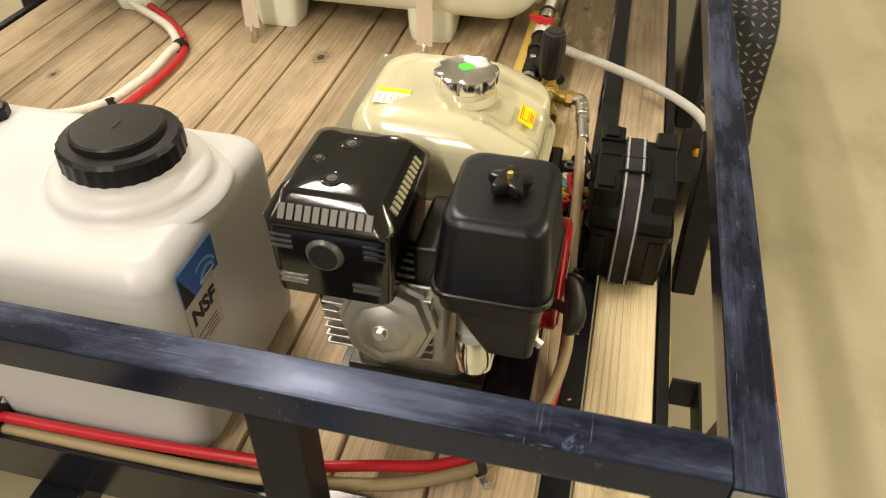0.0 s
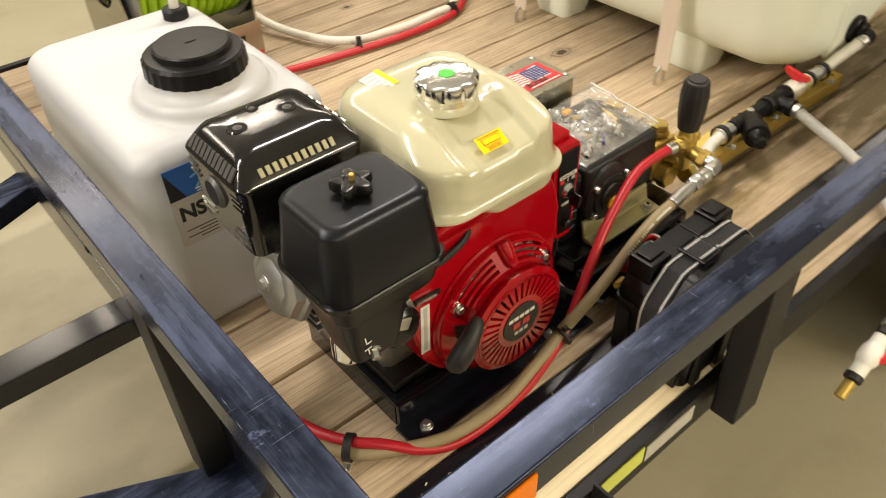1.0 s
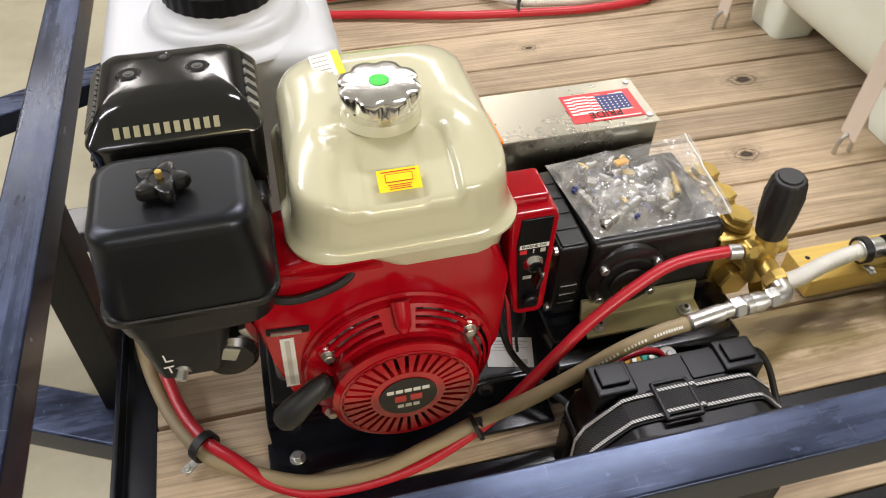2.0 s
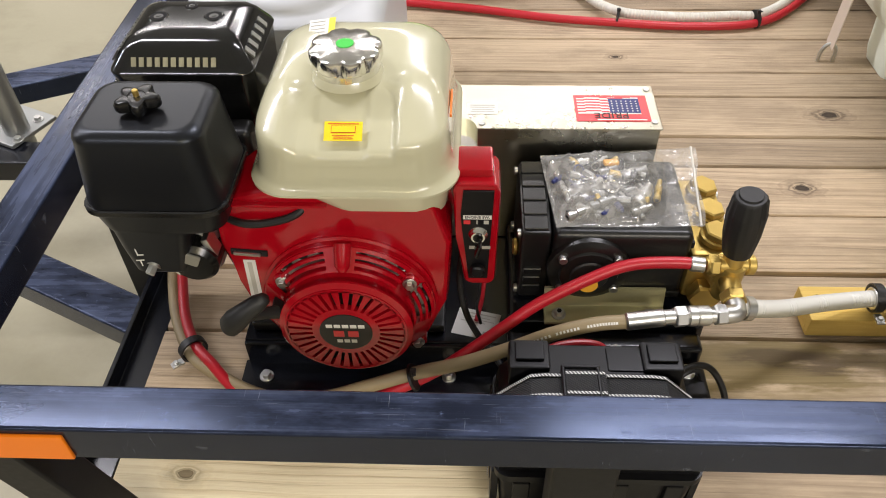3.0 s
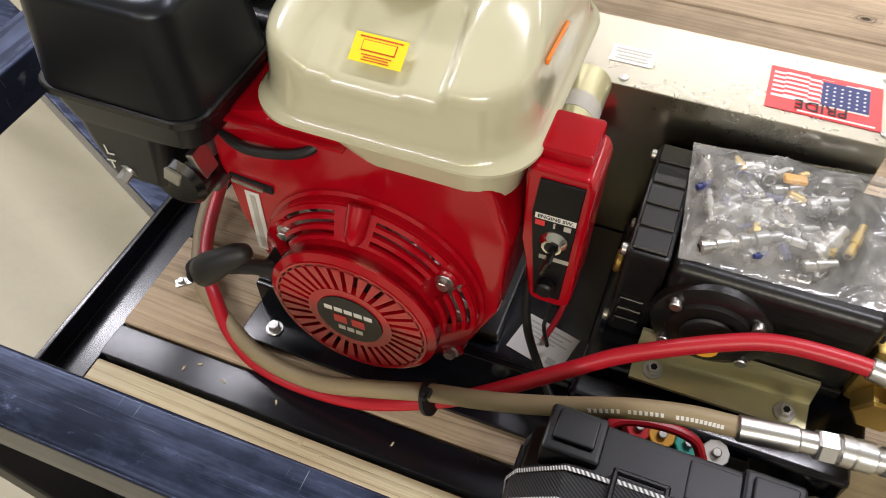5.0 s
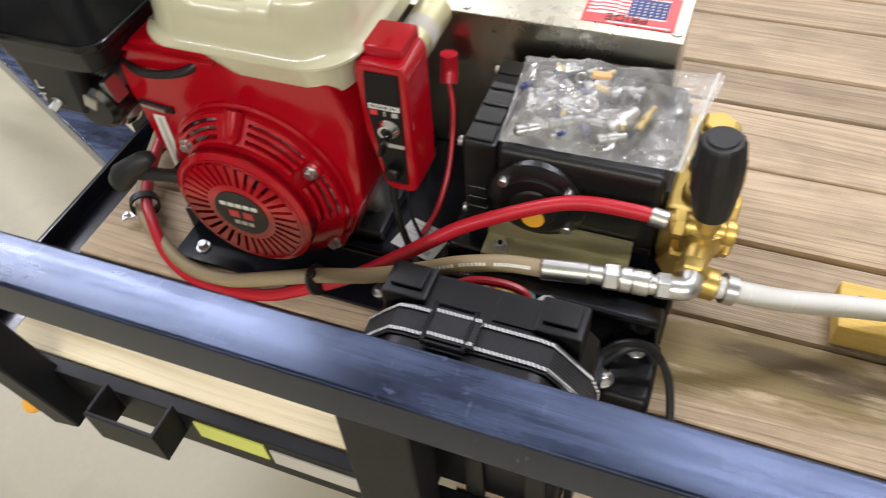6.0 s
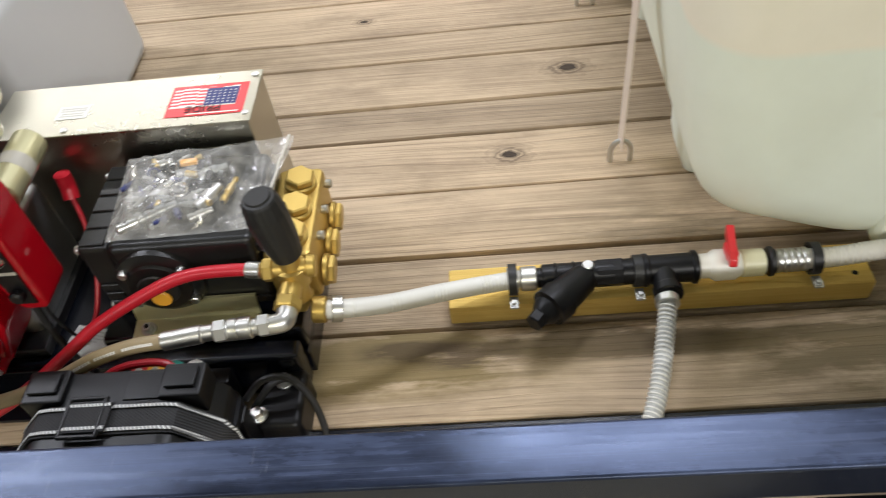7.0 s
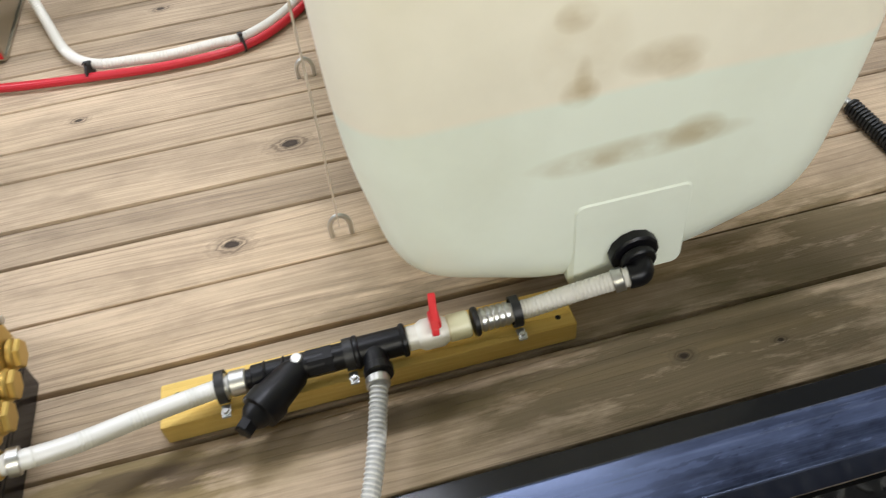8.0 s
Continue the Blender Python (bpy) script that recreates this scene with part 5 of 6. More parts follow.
prism([(0.030, 0.100), (0.030, 0.104), (0.058, 0.108), (0.064, 0.136), (0.068, 0.136), (0.062, 0.104), (0.058, 0.100)], 0.392, 0.556, 0.0, plate, "x")
brk = part("mount_bracket", plate, GOLD_ZINC, pump, "yellow zinc mounting angle")
for bx in (0.412, 0.535):
    part("bolt", hexbolt((bx, 0.043, 0.106), (bx, 0.041, 0.116), 0.0065), STEEL, brk)
    # black disc on the bolt head paints the socket's shade
    part("socket_shade", rod((bx, 0.0411, 0.1158), (bx, 0.0409, 0.1164), 0.0034, 6), HOLE_SHADE, brk)
head = part("brass_head", box(0.579, 0.640, 0.072, 0.230, 0.112, 0.196, 0.008, 2), BRASS, pump, "brass pump head with hex caps")
for y in (0.100, 0.146, 0.194):
    for a, b in (((0.614, y, 0.196), (0.617, y, 0.216)), ((0.640, y, 0.135), (0.656, y, 0.133))):
        cap_ = part("valve_cap", rod(a, Vector(a).lerp(Vector(b), 0.5), 0.021, 24, 0.002), BRASS, head)
        part("cap_hex", rod(Vector(a).lerp(Vector(b), 0.45), b, 0.0195, 6, 0.002), BRASS, cap_)
    part("head_bolt", rod((0.640, y + 0.022, 0.176), (0.648, y + 0.022, 0.176), 0.006, 12, 0.001), STEEL, head)
part("inlet_plug", rod((0.607, 0.072, 0.132), (0.607, 0.050, 0.132), 0.024, 6, 0.003), BRASS, head)
part("head_studs", box(0.575, 0.583, 0.078, 0.224, 0.200, 0.212, 0.002), BLACK_CAST, head)

# unloader valve and fittings at the outlet
unl = thing("unloader_valve", (0.622, 0.045, 0.150), "brass unloader valve with a black adjusting knob", "valve")
part("outlet_stem", rod((0.615, 0.075, 0.168), (0.620, 0.045, 0.172), 0.016, 20, 0.002), BRASS, unl)
part("valve_body", lathe((0.621, 0.045, 0.150), (0.624, 0.047, 0.232), [(0, 0.013), (0.05, 0.015), (0.3, 0.015), (0.35, 0.019), (0.7, 0.019), (0.72, 0.014), (0.9, 0.013), (1, 0.011)], 20), BRASS, unl)
part("side_port", rod((0.646, 0.048, 0.203), (0.588, 0.041, 0.208), 0.011, 18, 0.002), BRASS, unl)
part("port_hex", rod((0.604, 0.042, 0.207), (0.591, 0.041, 0.208), 0.0145, 6, 0.002), BRASS, unl)
part("port_plug", rod((0.640, 0.048, 0.203), (0.652, 0.049, 0.202), 0.0135, 18, 0.002), BRASS, unl)
part("barrel", rod((0.621, 0.046, 0.190), (0.620, 0.005, 0.186), 0.0135, 18, 0.002), BRASS, unl)
part("barrel_hex", rod((0.620, 0.012, 0.187), (0.620, -0.003, 0.186), 0.0165, 6, 0.002), BRASS, unl)
knb = bmesh.new()
kr = []
KA, KB = Vector((0.6245, 0.047, 0.226)), Vector((0.617, 0.044, 0.324))
mk, kl = frame_on(KA, KB)
for s, r, amp in ((0, 0.015, 0), (0.03, 0.0185, 0), (0.35, 0.0225, 0.0004), (0.72, 0.0235, 0.0006), (0.74, 0.0225, 0.0007), (0.93, 0.0205, 0.0006), (0.97, 0.0175, 0.0), (0.975, 0.0145, 0), (1, 0.0135, 0), (1.0, 0.004, 0)):
    kr.append([knb.verts.new(mk @ Vector(((r + amp * math.cos(14 * a)) * math.cos(a), (r + amp * math.cos(14 * a)) * math.sin(a), s * kl))) for a in (2 * math.pi * i / 56 for i in range(56))])
for p, q in zip(kr, kr[1:]):
    for i in range(56):
        knb.faces.new((p[i], p[(i + 1) % 56], q[(i + 1) % 56], q[i]))
knb.faces.new(kr[0][::-1])
knb.faces.new(kr[-1])
part("adjusting_knob", knb, RUBBER, unl, "ribbed black adjusting knob")
elb = part("elbow", tube([(0.620, 0.0, 0.186), (0.620, -0.016, 0.186), (0.612, -0.021, 0.186), (0.596, -0.023, 0.187)], 0.0118, 16), STEEL, unl, "plated steel elbow")
part("elbow_hex", rod((0.605, -0.022, 0.187), (0.590, -0.024, 0.187), 0.0135, 6, 0.002), STEEL, elb)

# high pressure hose with its swaged end, and the red bypass hose
hp = thing("high_pressure_hose", (0.25, -0.04, 0.02), "tan rubber high pressure hose with plated ends", "hose")
hp_path = [(0.482, -0.034, 0.184), (0.443, -0.036, 0.180), (0.395, -0.040, 0.166), (0.34, -0.044, 0.138), (0.28, -0.048, 0.112), (0.219, -0.052, 0.094), (0.16, -0.060, 0.076), (0.09, -0.063, 0.050), (0.011, -0.046, 0.026), (-0.060, -0.012, 0.022), (-0.108, 0.020, 0.024), (-0.143, 0.072, 0.025), (-0.170, 0.136, 0.024), (-0.192, 0.22, 0.030), (-0.205, 0.33, 0.026), (-0.206, 0.50, 0.018), (-0.206, 0.72, 0.014), (-0.206, 0.92, 0.014), (-0.16, 1.05, 0.014), (-0.02, 1.12, 0.014), (0.10, 1.155, 0.014)]
part("rubber", tube(hp_path, 0.0092, 14), TAN_HOSE, hp)
mk_rows = bmesh.new()
hp_pts = curve_points(hp_path[:6], 24)
for i in range(8, 62, 2):
    if i in (30, 32, 48):
        continue
    d = (hp_pts[i + 1] - hp_pts[i]).normalized()
    out = (Vector((0.0, -0.75, 0.66)) - d * d.dot(Vector((0.0, -0.75, 0.66)))).normalized()
    mm = Matrix((d, out.cross(d), out)).transposed().to_4x4()
    card(Matrix.Translation(hp_pts[i] + out * 0.0089) @ mm, 0.0025, 0.0034, 0.0005, into=mk_rows)
part("hose_print", mk_rows, PAPER, hp)
part("ferrule", rod((0.480, -0.036, 0.186), (0.528, -0.030, 0.188), 0.0110, 20, 0.002), STEEL, hp)
part("adapter", rod((0.526, -0.030, 0.188), (0.545, -0.028, 0.188), 0.0095, 18, 0.001), STEEL, hp)
part("hex", rod((0.540, -0.029, 0.188), (0.556, -0.027, 0.188), 0.0135, 6, 0.002), STEEL, hp)
part("coupler", lathe((0.556, -0.027, 0.188), (0.592, -0.024, 0.187), [(0, 0.0105), (0.05, 0.0128), (0.3, 0.0128), (0.32, 0.011), (0.4, 0.0128), (0.75, 0.0128), (0.8, 0.010), (1, 0.010)], 22), STEEL, hp)

bypass = thing("bypass_hose", (0.2, 0.2, 0.012), "glossy red rubber hose curving round the engine", "hose")
red_path = [(0.588, 0.043, 0.206), (0.555, 0.045, 0.208), (0.50, 0.044, 0.205), (0.454, 0.034, 0.194), (0.383, 0.012, 0.166), (0.34, -0.004, 0.139), (0.296, -0.022, 0.112), (0.252, -0.040, 0.088), (0.205, -0.054, 0.068), (0.14, -0.060, 0.034), (0.07, -0.058, 0.015), (0.008, -0.050, 0.011), (-0.038, -0.030, 0.020), (-0.075, 0.002, 0.034), (-0.108, 0.036, 0.036), (-0.138, 0.092, 0.036), (-0.162, 0.17, 0.044), (-0.186, 0.25, 0.050), (-0.194, 0.35, 0.048), (-0.198, 0.50, 0.040), (-0.200, 0.72, 0.034), (-0.200, 0.90, 0.032), (-0.14, 1.035, 0.025), (0.0, 1.11, 0.016), (0.10, 1.135, 0.012)]
part("rubber", tube(red_path, 0.0079, 14), RED_HOSE, bypass)
part("barb_clamp", rod((0.570, 0.045, 0.207), (0.588, 0.043, 0.206), 0.0100, 18, 0.001), STEEL, bypass)

supply = thing("supply_hose", (0.6, 1.05, 0.004), "thick red rubber hose lying on the deck", "hose")
part("rubber", tube([(0.02, 1.150, 0.013), (0.133, 1.128, 0.013), (0.294, 1.098, 0.013), (0.471, 1.054, 0.013), (0.633, 1.030, 0.013), (0.796, 1.014, 0.013), (0.953, 1.030, 0.013), (1.067, 1.118, 0.013), (1.175, 1.26, 0.02), (1.26, 1.40, 0.05)], 0.0096, 14), RED_HOSE, supply)

loop = thing("clear_hose", (0.7, 1.1, 0.01), "milky ribbed hose tied to the red hose", "hose")
part("ribbed_tube", tube([(0.43, 1.52, 0.20), (0.47, 1.42, 0.09), (0.515, 1.30, 0.030), (0.572, 1.148, 0.020), (0.637, 1.064, 0.024), (0.72, 1.045, 0.024), (0.801, 1.040, 0.022), (0.90, 1.048, 0.022), (0.965, 1.058, 0.020), (1.06, 1.14, 0.018), (1.15, 1.28, 0.02), (1.22, 1.40, 0.04)], 0.0118, 12, 6, 0.0013, 0.0075), CLEAR_HOSE, loop)


def tie(name, centre, along, r, label, w=0.006):
    a = Vector(centre) - Vector(along).normalized() * w / 2
    b = Vector(centre) + Vector(along).normalized() * w / 2
    t = thing(name, centre, label, "cable tie", "cable ties on the hoses")
    bm = bmesh.new()
    lathe(a, b, [(0, r * 0.9), (0.1, r), (0.9, r), (1, r * 0.9)], 18, bm)
    part("band", bm, RUBBER, t)
    side = Vector(along).normalized().cross(Vector((0, 0, 1)))
    c = Vector(centre) + Vector((0, 0, r)) + side * r * 0.3
    part("latch", box(c.x - 0.004, c.x + 0.004, c.y - 0.004, c.y + 0.004, c.z - 0.004, c.z + 0.004, 0.001), RUBBER, t)
    part("tail", rod(c, c + side * 0.012 + Vector((0, 0, 0.006)), 0.0015, 6), RUBBER, t)
    return t


tie("cable_tie", (0.632, 1.045, 0.019), (1, -0.25, 0), 0.0220, "black cable tie round the red and milky hoses")
tie("cable_tie", (0.952, 1.040, 0.018), (1, 0.3, 0), 0.0220, "black cable tie round the red and milky hoses")
tie("cable_tie", (0.218, -0.0545, 0.089), (1, 0.05, 0.4), 0.0185, "black cable tie round the tan and red hoses", 0.005)
tie("cable_tie", (-0.196, 0.272, 0.040), (0.15, 1, 0), 0.026, "black cable tie round the tan and red hoses")
tie("cable_tie", (-0.203, 0.71, 0.026), (0, 1, 0), 0.026, "black cable tie round the tan and red hoses")


def pipe_clip(c, turn, r, label):
    """A rubber-lined band clamp with a screwed tab."""
    t = thing("pipe_clip", c, label, "clamp", "pipe clips")
    m = pose(*c, 0, 0, turn)
    bm = bmesh.new()
    ring_ = []
    for i in range(25):
        a = 2 * math.pi * i / 24
        ring_.append([bm.verts.new(m @ Vector((u, q * math.cos(a), q * math.sin(a)))) for u, q in ((-0.006, r), (0.006, r), (0.006, r + 0.003), (-0.006, r + 0.003))])
    for p, q in zip(ring_, ring_[1:]):
        for i in range(4):
            bm.faces.new((p[i], p[(i + 1) % 4], q[(i + 1) % 4], q[i]))
    part("band", bm, RUBBER, t)
    tab = bmesh.new()
    bmesh.ops.create_cube(tab, size=1, matrix=m @ Matrix.Translation((0, -r - 0.010, -r + 0.004)) @ Matrix.Diagonal((0.011, 0.018, 0.003, 1)))
    part("tab", tab, STEEL, t)
    s = m @ Vector((0, -r - 0.012, -r + 0.0055))
    part("screw", hexbolt(s, s + Vector((0, 0, 0.005)), 0.0042), STEEL, t)
    return t


pipe_clip((-0.112, 0.033, 0.028), -50, 0.0175, "black lined clip holding the hoses to the deck")

# ---- the battery case ----
case = thing("battery_case", (0.45, -0.145, 0.0), "black ribbed plastic battery case with a webbing strap", "battery case")
CX0, CX1, CY0, CY1 = 0.322, 0.556, -0.205, -0.064
part("tub", loft([(0.002, CX0 + 0.012, CX1 - 0.012, CY0 + 0.008, CY1 - 0.008, 0.014), (0.006, CX0 + 0.008, CX1 - 0.008, CY0 + 0.004, CY1 - 0.004, 0.014), (0.106, CX0 + 0.003, CX1 - 0.003, CY0, CY1, 0.016)], 5), BLACK_PLASTIC, case)
part("rim", loft([(0.104, CX0 - 0.002, CX1 + 0.002, CY0 - 0.004, CY1 + 0.004, 0.018), (0.116, CX0 - 0.002, CX1 + 0.002, CY0 - 0.004, CY1 + 0.004, 0.018)], 5), BLACK_PLASTIC, case)
lidp = [(CX0 + 0.002, 0.114), (CX0 + 0.004, 0.138), (CX0 + 0.040, 0.178), (CX0 + 0.052, 0.181), (CX1 - 0.052, 0.181), (CX1 - 0.040, 0.178), (CX1 - 0.004, 0.138), (CX1 - 0.002, 0.114)]
clid = part("lid", prism(lidp, CY0 + 0.004, CY1 - 0.004, 0.004), BLACK_PLASTIC, case, "stepped black lid")
for bx in (CX0 + 0.039, CX1 - 0.040):
    part("lid_block", box(bx - 0.024, bx + 0.024, CY1 - 0.046, CY1 - 0.003, 0.150, 0.188, 0.004), BLACK_PLASTIC, clid)
    part("lid_pad", box(bx - 0.017, bx + 0.017, CY1 - 0.036, CY1 - 0.010, 0.1875, 0.1925, 0.002), BLACK_PLASTIC, clid)
    part("lid_block", box(bx - 0.024, bx + 0.024, CY0 + 0.003, CY0 + 0.040, 0.150, 0.186, 0.004), BLACK_PLASTIC, clid)
for fy, s in ((CY0 - 0.003, -1), (CY1 + 0.001, 1)):
    for bx in (CX0 + 0.03, CX0 + 0.092, CX1 - 0.092, CX1 - 0.03):
        part("rib", box(bx - 0.010, bx + 0.010, fy - 0.003, fy + 0.005, 0.012, 0.104, 0.002), BLACK_PLASTIC, case)
for fx in (CX0 - 0.002, CX1 - 0.002):
    for by in (CY0 + 0.022, CY1 - 0.022):
        part("rib", box(fx - 0.003, fx + 0.006, by - 0.012, by + 0.012, 0.012, 0.104, 0.002), BLACK_PLASTIC, case)
SY = -0.131
over = [(CX0 - 0.0045, SY, 0.005), (CX0 - 0.0045, SY, 0.120), (CX0 + 0.001, SY, 0.141), (CX0 + 0.020, SY, 0.162), (CX0 + 0.039, SY, 0.181), (CX0 + 0.054, SY, 0.1835), (0.440, SY, 0.1840), (CX1 - 0.054, SY, 0.1835), (CX1 - 0.039, SY, 0.181), (CX1 - 0.020, SY, 0.162), (CX1 - 0.001, SY, 0.141), (CX1 + 0.0045, SY, 0.120), (CX1 + 0.0045, SY, 0.005)]
flip = [(x, y, z) for x, y, z in over[::-1]]
strap = part("strap", band(flip, 0.036, 0.0022), WEB_BLACK, case, "black webbing strap with white edge stripes")
for dy in (-0.0135, 0.0135):
    part("strap_stripe", band([(x, y + dy, z + (0.0024 if 0.14 < z else 0)) if CX0 < x < CX1 else (x + (0.0026 if x > 0.45 else -0.0026), y + dy, z) for x, y, z in flip], 0.0036, 0.0008), WEB_WHITE, strap)
buckle = bmesh.new()
for u0, u1, v0, v1 in ((0.396, 0.401, -0.024, 0.024), (0.436, 0.441, -0.024, 0.024), (0.396, 0.441, -0.025, -0.020), (0.396, 0.441, 0.020, 0.025)):
    box(u0, u1, SY + v0, SY + v1, 0.1865, 0.1915, 0.0015, 1, buckle)
part("buckle", buckle, BLACK_PLASTIC, strap, "black plastic slide buckle")
part("strap_fold", box(0.400, 0.447, SY - 0.018, SY + 0.018, 0.1875, 0.1905, 0.001), WEB_BLACK, strap)
for dy in (-0.0135, 0.0135):
    part("strap_stripe", box(0.401, 0.446, SY + dy - 0.0018, SY + dy + 0.0018, 0.1905, 0.1913), WEB_WHITE, strap)
part("lid_panel", box(0.452, 0.500, -0.108, -0.074, 0.1800, 0.1832, 0.0016), BLACK_PLASTIC, clid, "raised black panel of the lid")

# cables, fuse block and nozzle tips beside the case
clump = thing("nozzle_holder", (0.47, -0.02, 0.057), "black holder with coloured quick spray nozzles", "nozzle holder")
part("rail", box(0.40, 0.52, -0.026, -0.002, 0.012, 0.078, 0.003), BLACK_PLASTIC, clump)
for nx, material, lab in ((0.412, STICKER_RED, "red nozzle"), (0.433, AMBER, "amber nozzle"), (0.457, TEAL, "teal nozzle"), (0.482, PAPER, "white nozzle")):
    nz = part("nozzle", rod((nx, -0.011, 0.076), (nx + 0.002, -0.018, 0.102), 0.0125, 10, 0.001), material, clump, lab)
    part("tip", rod((nx + 0.002, -0.018, 0.101), (nx + 0.002, -0.0195, 0.107), 0.0045, 10, 0.001), STEEL, nz)
cables = thing("battery_cables", (0.46, -0.06, 0.05), "black and red battery cables with brass ends", "cable")
part("red_cable", tube([(0.372, -0.060, 0.115), (0.392, -0.034, 0.126), (0.428, -0.024, 0.128), (0.460, -0.024, 0.122), (0.474, -0.036, 0.106)], 0.005, 10), RED_HOSE, cables, "red cable")
part("black_cable", tube([(0.548, -0.052, 0.080), (0.572, -0.040, 0.100), (0.600, -0.036, 0.098), (0.622, -0.044, 0.070), (0.634, -0.062, 0.034), (0.637, -0.085, 0.008), (0.630, -0.112, -0.002)], 0.0045, 10), RUBBER, cables, "black cable")
part("black_cable", tube([(0.545, -0.050, 0.045), (0.575, -0.03, 0.075), (0.60, -0.02, 0.066), (0.607, -0.035, 0.03), (0.590, -0.05, 0.012)], 0.0045, 10), RUBBER, cables, "black cable")
for tx, ty, tz in ((0.345, -0.05, 0.105), (0.355, -0.045, 0.098), (0.382, -0.058, 0.140)):
    part("cable_lug", rod((tx, ty, tz), (tx + 0.02, ty + 0.004, tz - 0.004), 0.006, 12, 0.001), BRASS, cables)
term = thing("junction_block", (0.575, -0.04, 0.0), "black junction block with bolted terminals", "junction block")
part("block", loft(dome(0.001, 0.055, (0.555, 0.612, -0.078, 0.006), 0.01, 0.008), 4), BLACK_PLASTIC, term)
part("terminal_bolt", hexbolt((0.585, -0.015, 0.055), (0.585, -0.015, 0.068), 0.0075), STEEL, term)
part("terminal_bolt", hexbolt((0.560, -0.062, 0.055), (0.558, -0.062, 0.068), 0.0075), STEEL, term)

# ---- bag of fittings on the pump ----
bag = thing("bag_of_fittings", (0.49, 0.15, 0.232), "clear plastic bag full of small metal fittings", "bag")
corners = [Vector((0.400, 0.078, 0.233)), Vector((0.590, 0.082, 0.234)), Vector((0.608, 0.246, 0.236)), Vector((0.387, 0.228, 0.233))]


def bag_at(u, v):
    """A place in the bag: u along the pump, v from its front edge to the back."""
    return corners[0] * (1 - u) * (1 - v) + corners[1] * u * (1 - v) + corners[2] * u * v + corners[3] * (1 - u) * v


def bag_top(u, v):
    """How high the film lies over its base; folds run across it in ridges."""
    full = 0.021 * ease(min(u, 0.80 - u) / 0.16) * ease(min(v, 1 - v) / 0.24) if u < 0.80 else 0.0
    q = Vector((u * 4.2, v * 3.0, 3.1))
    soft_ = 0.006 * noise.noise(q)
    ridge = sum(h * max(0.0, 1 - abs(noise.noise(q * k + Vector((0, 0, k)))) * 9) for k, h in ((1.3, 0.0036), (2.6, 0.0018), (4.7, 0.0007)))
    edge_ = ease(min(u, 1 - u, v, 1 - v) / 0.05)
    return 0.003 + full + (soft_ + ridge) * (0.25 + 0.75 * edge_)


film = bmesh.new()
NX, NY = 96, 66
grid_v = [[film.verts.new(bag_at(i / NX, j / NY) + Vector((0.0025 * math.sin(9 * j / NY) * (i == NX), 0, bag_top(i / NX, j / NY)))) for j in range(NY + 1)] for i in range(NX + 1)]
for i in range(NX):
    for j in range(NY):
        film.faces.new((grid_v[i][j], grid_v[i + 1][j], grid_v[i + 1][j + 1], grid_v[i][j + 1]))
part("film", film, BAG, bag, "crumpled clear film", smooth=80)
seal = bmesh.new()
for k in range(12):
    a, b = bag_at(0.975, k / 12), bag_at(0.975, (k + 1) / 12)
    rod(a + Vector((0, 0, bag_top(0.975, k / 12) + 0.0006)), b + Vector((0, 0, bag_top(0.975, (k + 1) / 12) + 0.0006)), 0.0016, 6, 0.0, seal)
part("zip_seal", seal, CLEAR_HOSE, bag, "milky zip seal of the bag")


def in_bag(u, v, lift=0.0):
    p = bag_at(u, v)
    return Vector((p.x, p.y, 0.2385 + lift))


def coupler(p, q, r, metal, dark=True):
    """A turned hose fitting from p to q: collar, groove, body and open end."""
    ob = part("fitting", lathe(p, q, [(0, r * 0.75), (0.04, r), (0.22, r), (0.25, r * 0.8), (0.34, r * 0.8), (0.37, r * 1.05), (0.66, r * 1.05), (0.70, r * 0.7), (0.96, r * 0.7), (1, r * 0.6)], 18), metal, bag)
    if dark:
        d = (q - p).normalized()
        # black disc on the end paints the shade of an open fitting
        part("bore_shade", rod(p - d * 0.0004, p + d * 0.0002, r * 0.55, 14), HOLE_SHADE, ob)


def washer(u, v, r, metal, lean):
    b = bmesh.new()
    mm = Matrix.Translation(in_bag(u, v, 0.008)) @ pose(0, 0, 0, lean, lean * 0.6, 0)
    t = r * 0.22
    rr = [[b.verts.new(mm @ Vector(((r + t * math.cos(w)) * math.cos(a), (r + t * math.cos(w)) * math.sin(a), t * math.sin(w)))) for w in (0, 1.57, 3.14, 4.71)] for a in (2 * math.pi * k / 20 for k in range(20))]
    for k in range(20):
        for q in range(4):
            b.faces.new((rr[k][q], rr[(k + 1) % 20][q], rr[(k + 1) % 20][(q + 1) % 4], rr[k][(q + 1) % 4]))
    part("washer", b, metal, bag)


for u0, v0, u1, v1, r, metal in ((0.08, 0.08, 0.26, 0.20, 0.0070, STEEL), (0.24, 0.19, 0.42, 0.31, 0.0078, GALV), (0.56, 0.22, 0.66, 0.46, 0.0088, STEEL), (0.52, 0.14, 0.66, 0.22, 0.0060, STEEL), (0.06, 0.86, 0.09, 0.58, 0.0050, SATIN_CHROME),
                                 (0.09, 0.56, 0.12, 0.30, 0.0055, STEEL), (0.50, 0.60, 0.66, 0.70, 0.0070, GALV), (0.18, 0.80, 0.30, 0.86, 0.0060, STEEL), (0.36, 0.56, 0.24, 0.46, 0.0050, SATIN_CHROME), (0.70, 0.30, 0.74, 0.55, 0.0050, BRASS)):
    coupler(in_bag(u0, v0, r - 0.004), in_bag(u1, v1, r - 0.003), r, metal)
